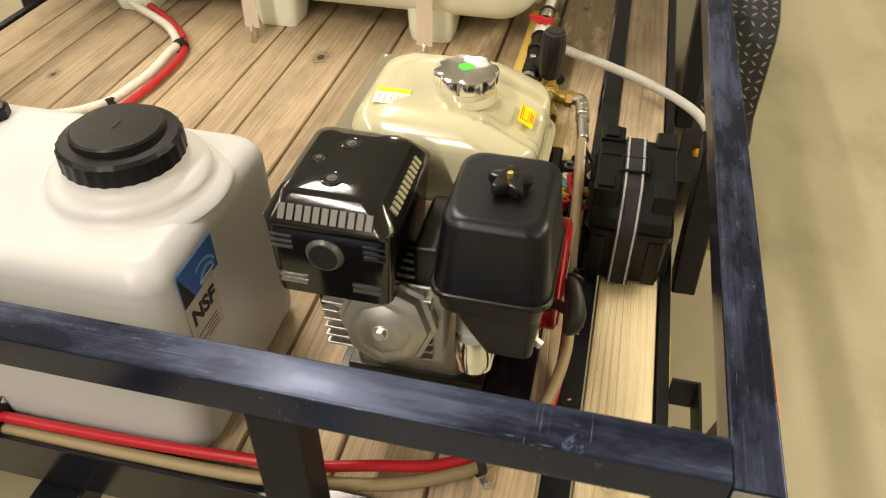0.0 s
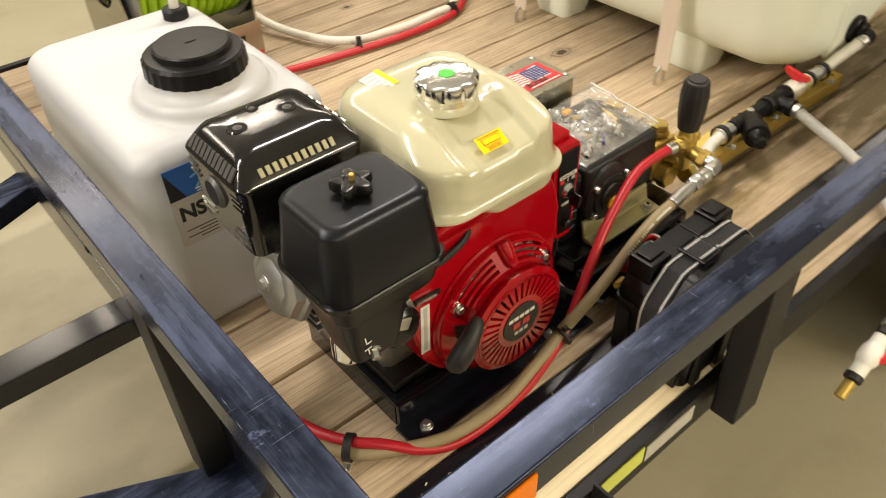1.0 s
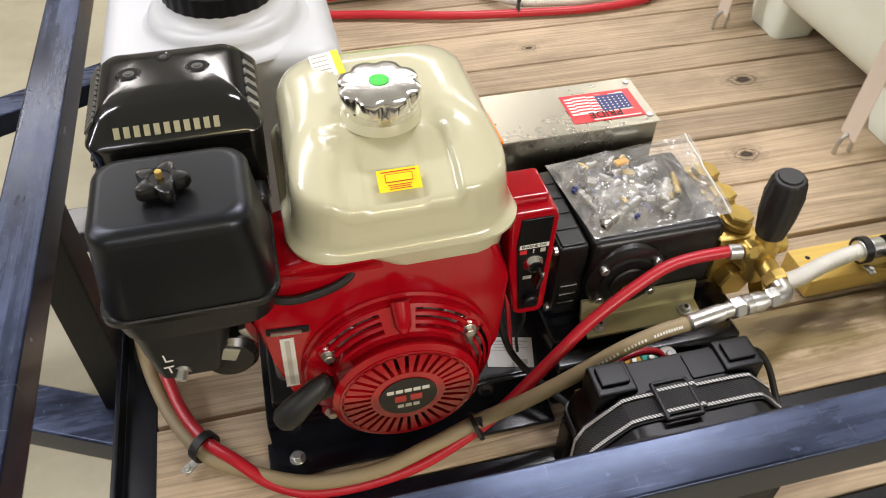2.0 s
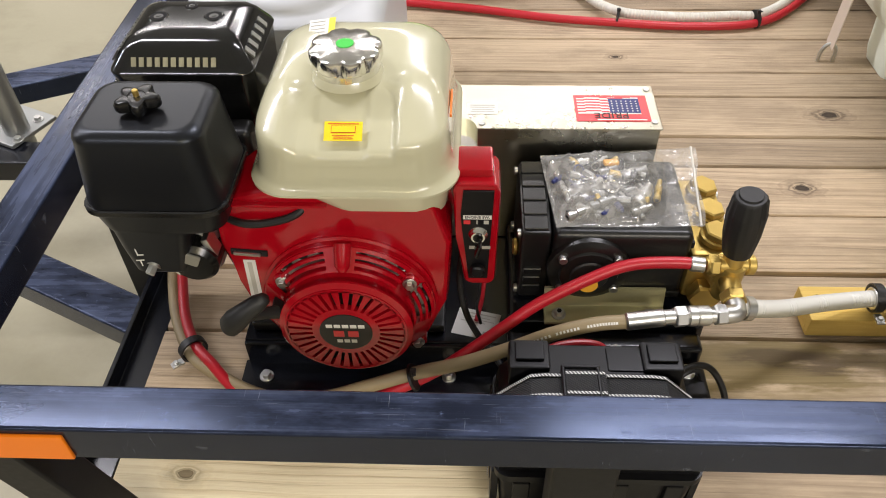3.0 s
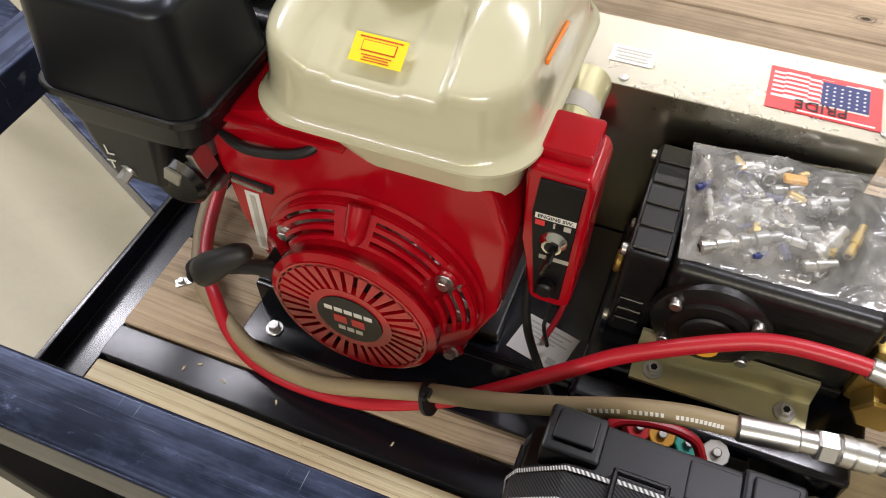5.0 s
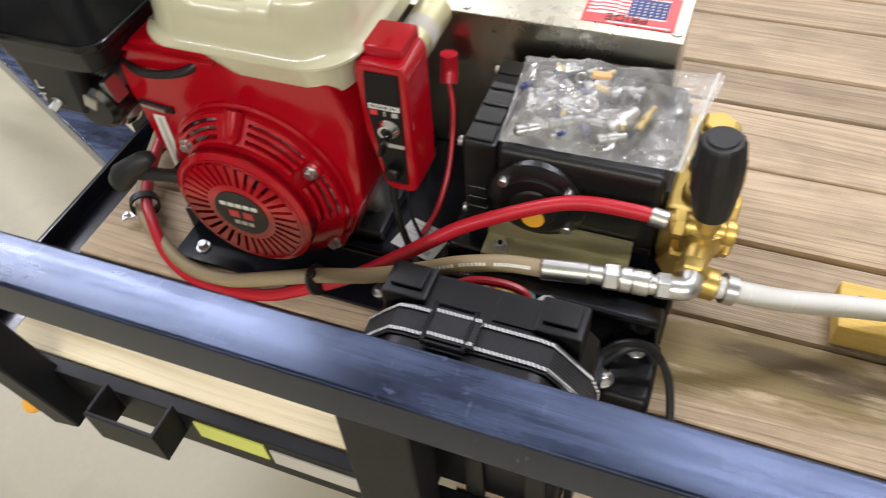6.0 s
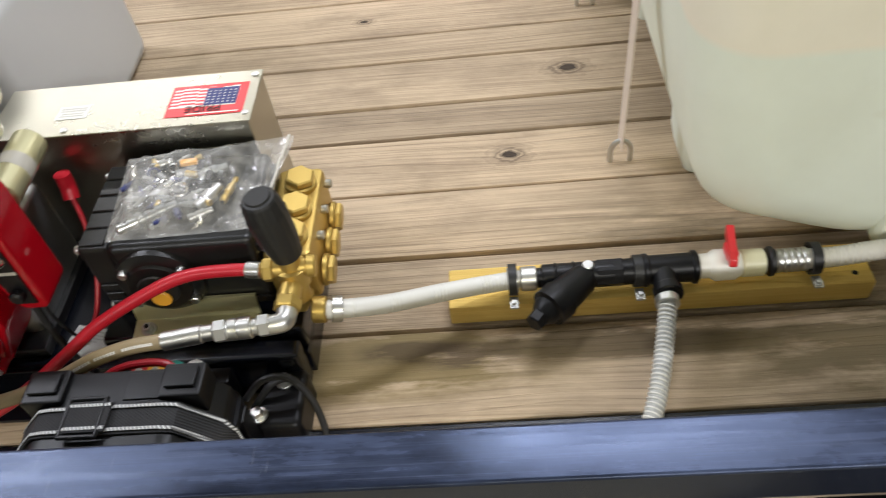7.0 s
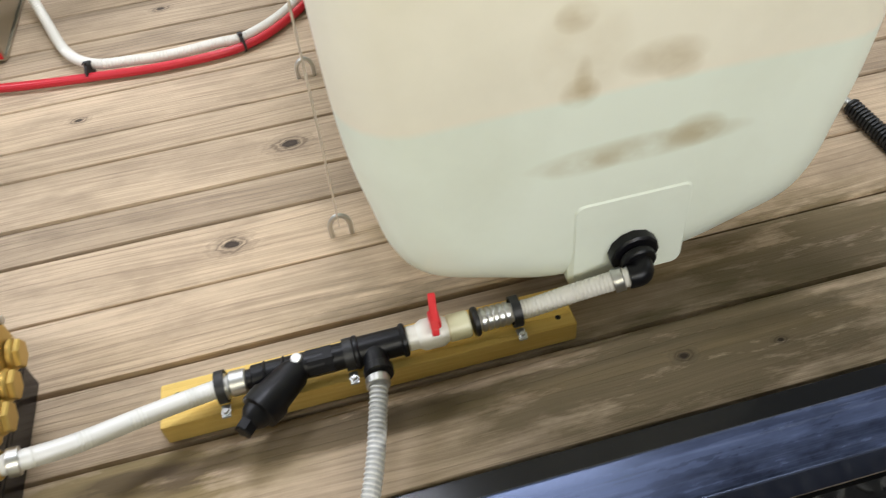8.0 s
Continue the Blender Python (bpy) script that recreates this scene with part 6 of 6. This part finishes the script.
for u, v, r, metal, lean in ((0.41, 0.45, 0.0095, SATIN_CHROME, 12), (0.22, 0.68, 0.0070, NAVY, 30), (0.27, 0.58, 0.0085, SATIN_CHROME, -20), (0.15, 0.36, 0.0060, STEEL, 40), (0.60, 0.55, 0.0060, RUBBER, 10), (0.33, 0.72, 0.0055, STEEL, 60)):
    washer(u, v, r, metal, lean)
tap_at = in_bag(0.43, 0.74, 0.012)
part("fitting", box(tap_at.x - 0.011, tap_at.x + 0.011, tap_at.y - 0.005, tap_at.y + 0.005, tap_at.z - 0.003, tap_at.z + 0.003, 0.002, turn=(0, 8, 15)), AMBER, bag, "yellow tap")
coupler(in_bag(0.35, 0.66, 0.003), in_bag(0.52, 0.76, 0.004), 0.0062, GALV)
rb = random.Random(11)
for i in range(70):
    u, v = rb.uniform(0.07, 0.66), rb.uniform(0.12, 0.86)
    p = in_bag(u, v, rb.uniform(-0.002, 0.007))
    a = rb.uniform(0, 2 * math.pi)
    d = Vector((math.cos(a), math.sin(a), rb.uniform(-0.2, 0.3))) * rb.uniform(0.004, 0.009)
    r = rb.uniform(0.0030, 0.0055)
    b = rod(p - d, p + d, r, rb.choice((6, 14)), 0.0008)
    rod(p + d * 0.3, p + d * 1.6, r * 0.65, 12, 0.0005, b)
    part("fitting", b, rb.choice((GALV, GALV, DARK_SLOT, NAVY, STEEL, RUBBER, GALV, BRASS)), bag)

# ---- square white tank ----
jug = thing("square_white_tank", (-0.02, 0.63, 0.0), "white poly square tank with a black screw lid", "tank")
jx0, jx1, jy0, jy1 = -0.182, 0.152, 0.395, 0.885
jl = [(0.001, jx0 + 0.020, jx1 - 0.020, jy0 + 0.020, jy1 - 0.020, 0.03), (0.005, jx0 + 0.010, jx1 - 0.010, jy0 + 0.010, jy1 - 0.010, 0.035), (0.016, jx0 + 0.003, jx1 - 0.003, jy0 + 0.003, jy1 - 0.003, 0.04)]
jl += dome(0.03, 0.345, (jx0, jx1, jy0, jy1), 0.042, 0.035, 7, 0.01)
jl += [(0.347, jx0 + 0.06, jx1 - 0.06, jy0 + 0.06, jy1 - 0.06, 0.04)]
part("tank_body", loft(jl, 8), WHITE_POLY, jug, smooth=50)
JC = (-0.004, 0.524)
part("neck", lathe((*JC, 0.338), (*JC, 0.392), [(0, 0.128), (0.10, 0.124), (0.18, 0.112), (0.24, 0.107), (0.34, 0.104), (0.50, 0.102), (0.58, 0.092), (0.62, 0.082), (0.75, 0.078), (1, 0.074)], 48), WHITE_POLY, jug, smooth=60)
jlid = bmesh.new()
rings = []
for z, r, amp in ((0.382, 0.0735, 0.0012), (0.386, 0.0770, 0.0016), (0.409, 0.0760, 0.0016), (0.414, 0.0725, 0.0), (0.415, 0.0610, 0), (0.4155, 0.0590, 0), (0.4235, 0.0575, 0), (0.426, 0.0545, 0), (0.4270, 0.01, 0)):
    rings.append([jlid.verts.new((JC[0] + (r + amp * (0.5 + 0.5 * math.cos(28 * a))) * math.cos(a), JC[1] + (r + amp * (0.5 + 0.5 * math.cos(28 * a))) * math.sin(a), z)) for a in (2 * math.pi * i / 112 for i in range(112))])
for p, q in zip(rings, rings[1:]):
    for i in range(112):
        jlid.faces.new((p[i], p[(i + 1) % 112], q[(i + 1) % 112], q[i]))
jlid.faces.new(rings[0][::-1])
jlid.faces.new(rings[-1])
jc = part("screw_lid", jlid, BLACK_PLASTIC, jug, "ribbed black screw lid")
part("lid_mark", box(JC[0] - 0.008, JC[0] + 0.008, JC[1] - 0.002, JC[1] + 0.002, 0.4272, 0.4285, 0.0005), RUBBER, jc)
part("vent_plug", rod((0.085, 0.80, 0.345), (0.085, 0.80, 0.366), 0.024, 8, 0.003), BLACK_PLASTIC, jug, "black hexagon vent plug")
nm = pose(-0.100, 0.3960, 0.300, 90, 0, 0)
label = part("maker_label", card(nm @ pose(0.002, -0.0085, 0.0), 0.088, 0.053, 0.0006), BLUE, jug, "blue and silver label")
corner = bmesh.new()
corner.faces.new([corner.verts.new(nm @ Vector(p)) for p in ((-0.042, 0.016, 0.0010), (-0.042, -0.0345, 0.0010), (-0.016, -0.0345, 0.0010))])
part("label_corner", corner, INK, label, smooth=0)
part("label_swoosh", polar_arc(nm @ pose(0.012, -0.034, 0.0009), 0.030, 0.034, 25, 120), SKY, label)
part("label_swoosh", polar_arc(nm @ pose(0.020, -0.036, 0.0009), 0.018, 0.023, 40, 150), SKY, label)
part("label_print", bars(nm @ pose(0.016, -0.024, 0.0009), [(0.002, -0.003, 0.038, 0.0022), (0.0, -0.0075, 0.030, 0.0018)], 0.0003), PAPER, label)
part("label_lower", card(nm @ pose(-0.006, -0.0775, 0.0), 0.072, 0.084, 0.0006), GREY_LABEL, label)
part("label_letters", letters("NSF", 0.034, nm @ pose(-0.005, -0.063, 0.0007), 0.0006, 0.0012), INK, label)
part("label_print", bars(nm @ pose(-0.006, -0.098, 0.0007), [(0.01 * (i % 2), 0.005 - 0.006 * i, 0.05 - 0.02 * (i % 2), 0.0016) for i in range(4)], 0.0002), INK, label)
vent = thing("vent_tube", (0.085, 0.80, 0.366), "white tube rising from the vent plug", "hose")
part("tube", tube([(0.085, 0.80, 0.35), (0.088, 0.802, 0.42), (0.10, 0.83, 0.52), (0.14, 0.92, 0.58), (0.20, 1.06, 0.56), (0.24, 1.2, 0.47)], 0.009, 12), CLEAR_HOSE, vent)

# ---- green hose reel in its stainless stand ----
reel = thing("hose_reel", (0.27, 1.36, 0.0), "stainless hose reel wound with lime green hose", "hose reel")
part("base_tray", box(0.115, 0.435, 1.195, 1.50, 0.002, 0.010, 0.002), STAINLESS, reel)
part("front_plate", box(0.115, 0.435, 1.190, 1.194, 0.004, 0.105, 0.001), STAINLESS, reel, "stainless plate with a red stripe")
part("stripe", box(0.120, 0.430, 1.1875, 1.1895, 0.010, 0.024, 0.0004), STICKER_RED, reel)
for i in range(11):
    part("name_mark", bars(pose(0.30, 1.1898, 0.065, 90, 0, 0), [(-0.14 + 0.020 * i + (0.02 if i > 4 else 0), 0, 0.014, 0.022)]), INK, reel)
for sx_ in (0.118, 0.428):
    part("side_plate", prism([(1.195, 0.011), (1.50, 0.011), (1.50, 0.18), (1.40, 0.42), (1.30, 0.42), (1.195, 0.18)], sx_ - 0.002, sx_ + 0.002, 0.0, axis="x"), STAINLESS, reel)
for sx_ in (0.136, 0.412):
    part("flange", lathe((sx_ - 0.003, 1.35, 0.285), (sx_ + 0.003, 1.35, 0.285), [(0, 0.20), (0.2, 0.205), (0.8, 0.205), (1, 0.20)], 40), GALV, reel)
for layer in range(3):
    for k in range(11 - layer % 2):
        x = 0.152 + 0.0245 * k + 0.012 * (layer % 2)
        R = 0.135 + 0.021 * layer
        turn_ = tube([(x, 1.35 + R * math.cos(a), 0.285 + R * math.sin(a)) for a in (2 * math.pi * i / 16 for i in range(17))], 0.0118, 8, 2, cap=False)
        part("hose_turn", turn_, GREEN_HOSE, reel, smooth=60)
part("axle", rod((0.116, 1.35, 0.285), (0.430, 1.35, 0.285), 0.1, 24), GALV, reel)

# ---- suction line on its board ----
board = solo("support_board", box(0.792, 1.352, 0.098, 0.167, 0.0012, 0.038, 0.003), YELLOW_WOOD, "yellow stained pine board screwed to the deck", "board")
line = thing("suction_line", (1.05, 0.12, 0.038), "suction pipe with black fittings and a strainer", "pipe")
PZ = 0.066
part("hose", tube([(0.644, 0.040, 0.128), (0.665, 0.042, 0.125), (0.72, 0.060, 0.106), (0.79, 0.092, 0.082), (0.85, 0.113, 0.067), (0.892, 0.119, PZ)], 0.0126, 14, 8, 0.0008, 0.0052), WHITE_HOSE, line, "milky white ribbed hose")
part("hose_barb", rod((0.632, 0.040, 0.130), (0.650, 0.040, 0.128), 0.017, 18, 0.002), BRASS, line)
part("hose_clamp", rod((0.655, 0.041, 0.127), (0.668, 0.043, 0.124), 0.0168, 18, 0.001), STEEL, line)
part("hose_clamp", rod((0.874, 0.117, PZ), (0.888, 0.118, PZ), 0.0172, 18, 0.001), STEEL, line)
A, B = Vector((0.893, 0.1185, PZ)), Vector((1.300, 0.1215, PZ))
def along(t): return A.lerp(B, t)
def seg(name, t0, t1, r, material, n=18, lab="", edge=0.002): return part(name, rod(along(t0), along(t1), r, n, edge), material, line, lab)
seg("barb", 0.0, 0.07, 0.0135, BLACK_PLASTIC)
seg("hose_clamp", -0.005, 0.05, 0.0166, STEEL, 20, "perforated steel hose clamp")
wye = seg("strainer_body", 0.065, 0.30, 0.0175, BLACK_PLASTIC, 20, "black plastic strainer body")
part("strainer_leg", lathe(along(0.22) + Vector((0, 0, 0.002)), (0.912, 0.052, 0.070), [(0, 0.014), (0.15, 0.021), (0.55, 0.024), (0.60, 0.027), (0.82, 0.026), (0.84, 0.020), (0.92, 0.018), (1, 0.012)], 20), BLACK_PLASTIC, wye, "angled strainer bowl")
part("strainer_cap", rod((0.915, 0.056, 0.070), (0.903, 0.040, 0.070), 0.0125, 6, 0.002), BLACK_PLASTIC, wye)
part("strainer_stud", rod(along(0.215) + Vector((0, 0, 0.016)), along(0.215) + Vector((0, 0, 0.0215)), 0.0075, 14, 0.001), STEEL, wye)
for t in (0.105, 0.165):
    seg("body_ring", t, t + 0.012, 0.0192, BLACK_PLASTIC, 20)
seg("hex_nut", 0.24, 0.33, 0.0195, BLACK_PLASTIC, 6)
seg("union", 0.32, 0.40, 0.0175, BLACK_PLASTIC, 20)
tee_ = seg("tee", 0.385, 0.565, 0.0195, BLACK_PLASTIC, 22, "black plastic tee")
for t in (0.39, 0.545):
    seg("tee_collar", t, t + 0.02, 0.0225, BLACK_PLASTIC, 22)
tc = along(0.455)
part("tee_leg", rod(tc, tc + Vector((0.0, -0.045, 0.002)), 0.0165, 18, 0.002), BLACK_PLASTIC, tee_)
part("tee_leg_collar", rod(tc + Vector((0, -0.032, 0.001)), tc + Vector((0, -0.047, 0.002)), 0.019, 18, 0.002), BLACK_PLASTIC, tee_)
bvalve = seg("ball_valve", 0.565, 0.655, 0.0165, WHITE_PIPE, 20, "white ball valve with a red handle")
part("valve_bulge", lathe(along(0.60), along(0.70), [(0, 0.0165), (0.2, 0.021), (0.8, 0.021), (1, 0.0165)], 22), WHITE_PIPE, bvalve)
seg("valve_nut", 0.70, 0.775, 0.0185, CREAM_PIPE, 12)
vh = along(0.665)
hand = prism([(vh.y - 0.030, vh.z + 0.030), (vh.y - 0.026, vh.z + 0.024), (vh.y - 0.006, vh.z + 0.020), (vh.y + 0.010, vh.z + 0.020), (vh.y + 0.030, vh.z + 0.026), (vh.y + 0.036, vh.z + 0.036), (vh.y + 0.032, vh.z + 0.042), (vh.y + 0.012, vh.z + 0.036), (vh.y - 0.008, vh.z + 0.034), (vh.y - 0.026, vh.z + 0.038)], vh.x - 0.006, vh.x + 0.004, 0.002, axis="x")
bmesh.ops.rotate(hand, cent=vh, matrix=pose(0, 0, 0, 0, 0, -8).to_3x3(), verts=hand.verts)
part("valve_stem", rod(vh, vh + Vector((0, 0.004, 0.026)), 0.006, 12), WHITE_PIPE, bvalve)
box(vh.x - 0.0085, vh.x + 0.0065, vh.y - 0.012, vh.y + 0.012, vh.z + 0.019, vh.z + 0.033, 0.003, 2, hand)
part("valve_handle", hand, STICKER_RED, bvalve, "red wing handle")
seg("hose_clamp", 0.785, 0.805, 0.020, RUBBER)
part("hose", tube([along(0.80), along(0.90), along(1.0), (1.35, 0.118, 0.078), (1.41, 0.108, 0.096), (1.424, 0.106, 0.098)], 0.0138, 14, 8, 0.0011, 0.006), CLEAR_HOSE, line, "milky ribbed hose")
for t in (0.812, 0.832, 0.852, 0.872, 0.892):
    seg("hose_clamp", t, t + 0.016, 0.0160, STEEL, 20, "", 0.001)
part("drain_elbow", tube([(1.422, 0.107, 0.098), (1.438, 0.106, 0.100), (1.443, 0.116, 0.102), (1.443, 0.140, 0.106)], 0.0165, 16), BLACK_PLASTIC, line, "black elbow")
part("hose_clamp", rod((1.402, 0.109, 0.093), (1.416, 0.107, 0.097), 0.0162, 18, 0.001), STEEL, line)
for t in (-0.03, 0.375, 0.93):
    c = along(t)
    pipe_clip((c.x, c.y, c.z), 0, 0.0185, "black lined pipe clip on the board")
for sx_, sy_ in ((0.815, 0.145), (1.33, 0.115), (1.32, 0.145), (1.10, 0.145)):
    solo("wood_screw", lathe((sx_, sy_, 0.0372), (sx_, sy_, 0.0386), [(0, 0.0042), (0.6, 0.004), (1, 0.002)], 10), FRAME_PAINT, "dark countersunk wood screw in the board", "screw", group="screws in the board")

# branch hose that leads under the rail and hangs outside with its own valve
branch = thing("branch_hose", (1.0, -0.1, 0.02), "white hose with a small valve hanging outside the rail", "hose")
start = tc + Vector((0, -0.045, 0.002))
part("hose", tube([start, (1.067, 0.030, 0.062), (1.048, -0.04, 0.052), (1.022, -0.105, 0.045), (0.975, -0.17, 0.045), (0.915, -0.225, 0.050), (0.865, -0.270, 0.045), (0.836, -0.300, 0.018), (0.81, -0.322, -0.022), (0.778, -0.333, -0.058)], 0.0112, 14, 8, 0.0012, 0.0056), SMOKY_HOSE, branch)
coil, walked = [], 0.0
line = curve_points([(1.0735, 0.056, 0.067), (1.067, 0.030, 0.062), (1.048, -0.04, 0.052), (1.022, -0.105, 0.045), (0.975, -0.17, 0.045)], 24)
for p, q in zip(line, line[1:]):
    ahead = (q - p).normalized()
    across = ahead.cross(Vector((0, 0, 1))).normalized()
    above = across.cross(ahead)
    for j in range(6):
        a = 2 * math.pi * (walked + (q - p).length * j / 6) / 0.0064
        coil.append(p.lerp(q, j / 6) + 0.0107 * (math.cos(a) * across + math.sin(a) * above))
    walked += (q - p).length
part("wire_coil", tube(coil, 0.0014, 5, 1), WHITE_PIPE, branch, "milky spiral rib round the hose")
part("hose_clamp", rod((1.0745, 0.070, 0.068), (1.074, 0.058, 0.068), 0.0155, 18, 0.001), STEEL, branch)
V0, V1 = Vector((0.778, -0.333, -0.055)), Vector((0.640, -0.336, -0.148))
def vat(t): return V0.lerp(V1, t)
part("hose_clamp", rod(vat(0.02), vat(0.10), 0.0155, 18, 0.001), STEEL, branch)
part("clamp_collar", rod(vat(0.12), vat(0.20), 0.016, 18, 0.002), RUBBER, branch)
sv = part("small_valve", rod(vat(0.2), vat(0.72), 0.0145, 18, 0.003), WHITE_PIPE, branch, "white valve body")
part("valve_bulge", lathe(vat(0.32), vat(0.58), [(0, 0.0145), (0.3, 0.0195), (0.7, 0.0195), (1, 0.0145)], 20), WHITE_PIPE, sv)
part("valve_handle", rod(vat(0.45) + Vector((0.0, -0.012, -0.0)), vat(0.45) + Vector((0.02, -0.034, 0.004)), 0.010, 8, 0.003), STICKER_RED, sv, "red handle")
part("collar", rod(vat(0.70), vat(0.78), 0.0165, 18, 0.002), RUBBER, branch)
part("brass_barb", rod(vat(0.78), vat(1.0), 0.0105, 12, 0.002), BRASS, branch, "brass hose barb")

# ---- big leg tank ----
bigt = thing("leg_tank", (1.48, 0.9, 0.0), "large milky poly tank partly full of water", "tank")
TCX, TY0, TY1 = 1.432, 0.150, 1.50
HALF = [(0.0, 0.020), (0.10, 0.026), (0.19, 0.055), (0.268, 0.088), (0.301, 0.138), (0.316, 0.210), (0.330, 0.290), (0.337, 0.40), (0.337, 0.52), (0.330, 0.64), (0.305, 0.735), (0.25, 0.785), (0.12, 0.80), (0.0, 0.80)]
HALF_FINE = [(p.x, p.y) for p in curve_points([(u, v, 0.0) for u, v in HALF], 4)]
OUTLINE = HALF_FINE + [(-u, v) for u, v in HALF_FINE[-2:0:-1]]


def tank_ring(inset, y):
    out = []
    for u, v in OUTLINE:
        k = 1 - inset / 0.36
        out.append((TCX + u * k, y, 0.40 + (v - 0.40) * k))
    return out


tb = bmesh.new()
rings = []
ED = 0.09
for i in range(9):
    a = radians(90 * i / 8)
    rings.append([tb.verts.new(p) for p in tank_ring(ED * (1 - math.sin(a)), TY0 + ED * (1 - math.cos(a)))])
for i in range(1, 8):
    rings.append([tb.verts.new(p) for p in tank_ring(0.0, TY0 + ED + (TY1 - TY0 - 2 * ED) * i / 8)])
for i in range(9):
    a = radians(90 - 90 * i / 8)
    rings.append([tb.verts.new(p) for p in tank_ring(ED * (1 - math.sin(a)), TY1 - ED * (1 - math.cos(a)))])
nn = len(rings[0])
for p, q in zip(rings, rings[1:]):
    for i in range(nn):
        tb.faces.new((p[i], p[(i + 1) % nn], q[(i + 1) % nn], q[i]))
tb.faces.new(rings[0])
tb.faces.new(rings[-1][::-1])
part("shell", tb, TANK, bigt, smooth=60)
pocket = loft([(0.0, 1.357, 1.524, 0.050, 0.206, 0.012), (0.012, 1.357, 1.524, 0.050, 0.206, 0.012), (0.019, 1.363, 1.518, 0.056, 0.200, 0.012)], 4, m=pose(0, 0.1665, 0, 90, 0, 0))
part("outlet_panel", pocket, TANK, bigt)
for ly in (0.42, 0.86, 1.3):
    for lx in (1.215, 1.65):
        part("leg", loft([(0.001, lx - 0.05, lx + 0.05, ly - 0.055, ly + 0.055, 0.02), (0.03, lx - 0.056, lx + 0.056, ly - 0.06, ly + 0.06, 0.02), (0.16, lx - 0.062, lx + 0.075, ly - 0.066, ly + 0.066, 0.02)], 4), TANK, bigt, "moulded foot of the tank")
part("bulkhead_nut", rod((1.443, 0.150, 0.107), (1.443, 0.132, 0.106), 0.034, 12, 0.003), BLACK_PLASTIC, bigt, "black bulkhead fitting")
part("bulkhead_collar", rod((1.443, 0.130, 0.106), (1.443, 0.118, 0.105), 0.024, 20, 0.002), BLACK_PLASTIC, bigt)

# hold-down straps and their hooks
for hx, hy in ((1.070, 0.410), (1.070, 0.886)):
    hook = solo("strap_hook", tube([(hx - 0.016, hy, -0.001), (hx - 0.016, hy, 0.022), (hx - 0.010, hy, 0.036), (hx, hy, 0.041), (hx + 0.010, hy, 0.036), (hx + 0.016, hy, 0.022), (hx + 0.016, hy, -0.001)], 0.0042, 10), STEEL, "bent steel staple hook screwed to the deck", "hook", group="strap hooks")
    wb = [(hx, hy, 0.036), (hx + 0.004, hy, 0.2), (hx + 0.008, hy, 0.45), (hx + 0.012, hy, 0.66), (hx + 0.035, hy, 0.765), (hx + 0.09, hy, 0.812), (hx + 0.3, hy, 0.815), (hx + 0.5, hy, 0.815)]
    solo("hold_down_strap", band(wb, 0.042, 0.002, axis=(0.03, 0.9995, 0)), STRAP_TAN, "pale worn webbing strap over the tank", "strap", group="tank straps", base=(hx, hy, 0.038))
cord = solo("coiled_cord", tube([(1.975 + 0.0125 * math.cos(2 * math.pi * i / 8), 0.415 - 0.0010 * i, 0.016 + 0.0125 * math.sin(2 * math.pi * i / 8)) for i in range(300)], 0.0034, 6, 1), RUBBER, "black coiled cord lying on the deck", "cord")
solo("cord_plug", rod((1.975, 0.415, 0.016), (1.972, 0.445, 0.014), 0.009, 12, 0.002), STEEL, "plated plug of the coiled cord", "plug")

# wood chips left from the work
for cx, cy, cz, ca in ((-0.059, -0.069, 0.001, 20), (-0.074, -0.080, 0.001, 80), (-0.023, -0.078, 0.001, -30), (0.045, -0.080, 0.001, 110), (0.092, -0.112, 0.001, 60), (0.117, -0.116, 0.001, 15), (0.183, -0.078, 0.001, 70)):
    chip = prism([(-0.003, 0.0), (0.002, -0.0012), (0.0032, 0.0004), (-0.0008, 0.0015)], -0.0006, 0.0006)
    bmesh.ops.transform(chip, matrix=pose(cx, cy, cz + 0.0008, 90, 0, ca), verts=chip.verts)
    solo("wood_chip", chip, NEW_WOOD, "small pale wood chip on the deck frame", "wood chip", group="wood chips")
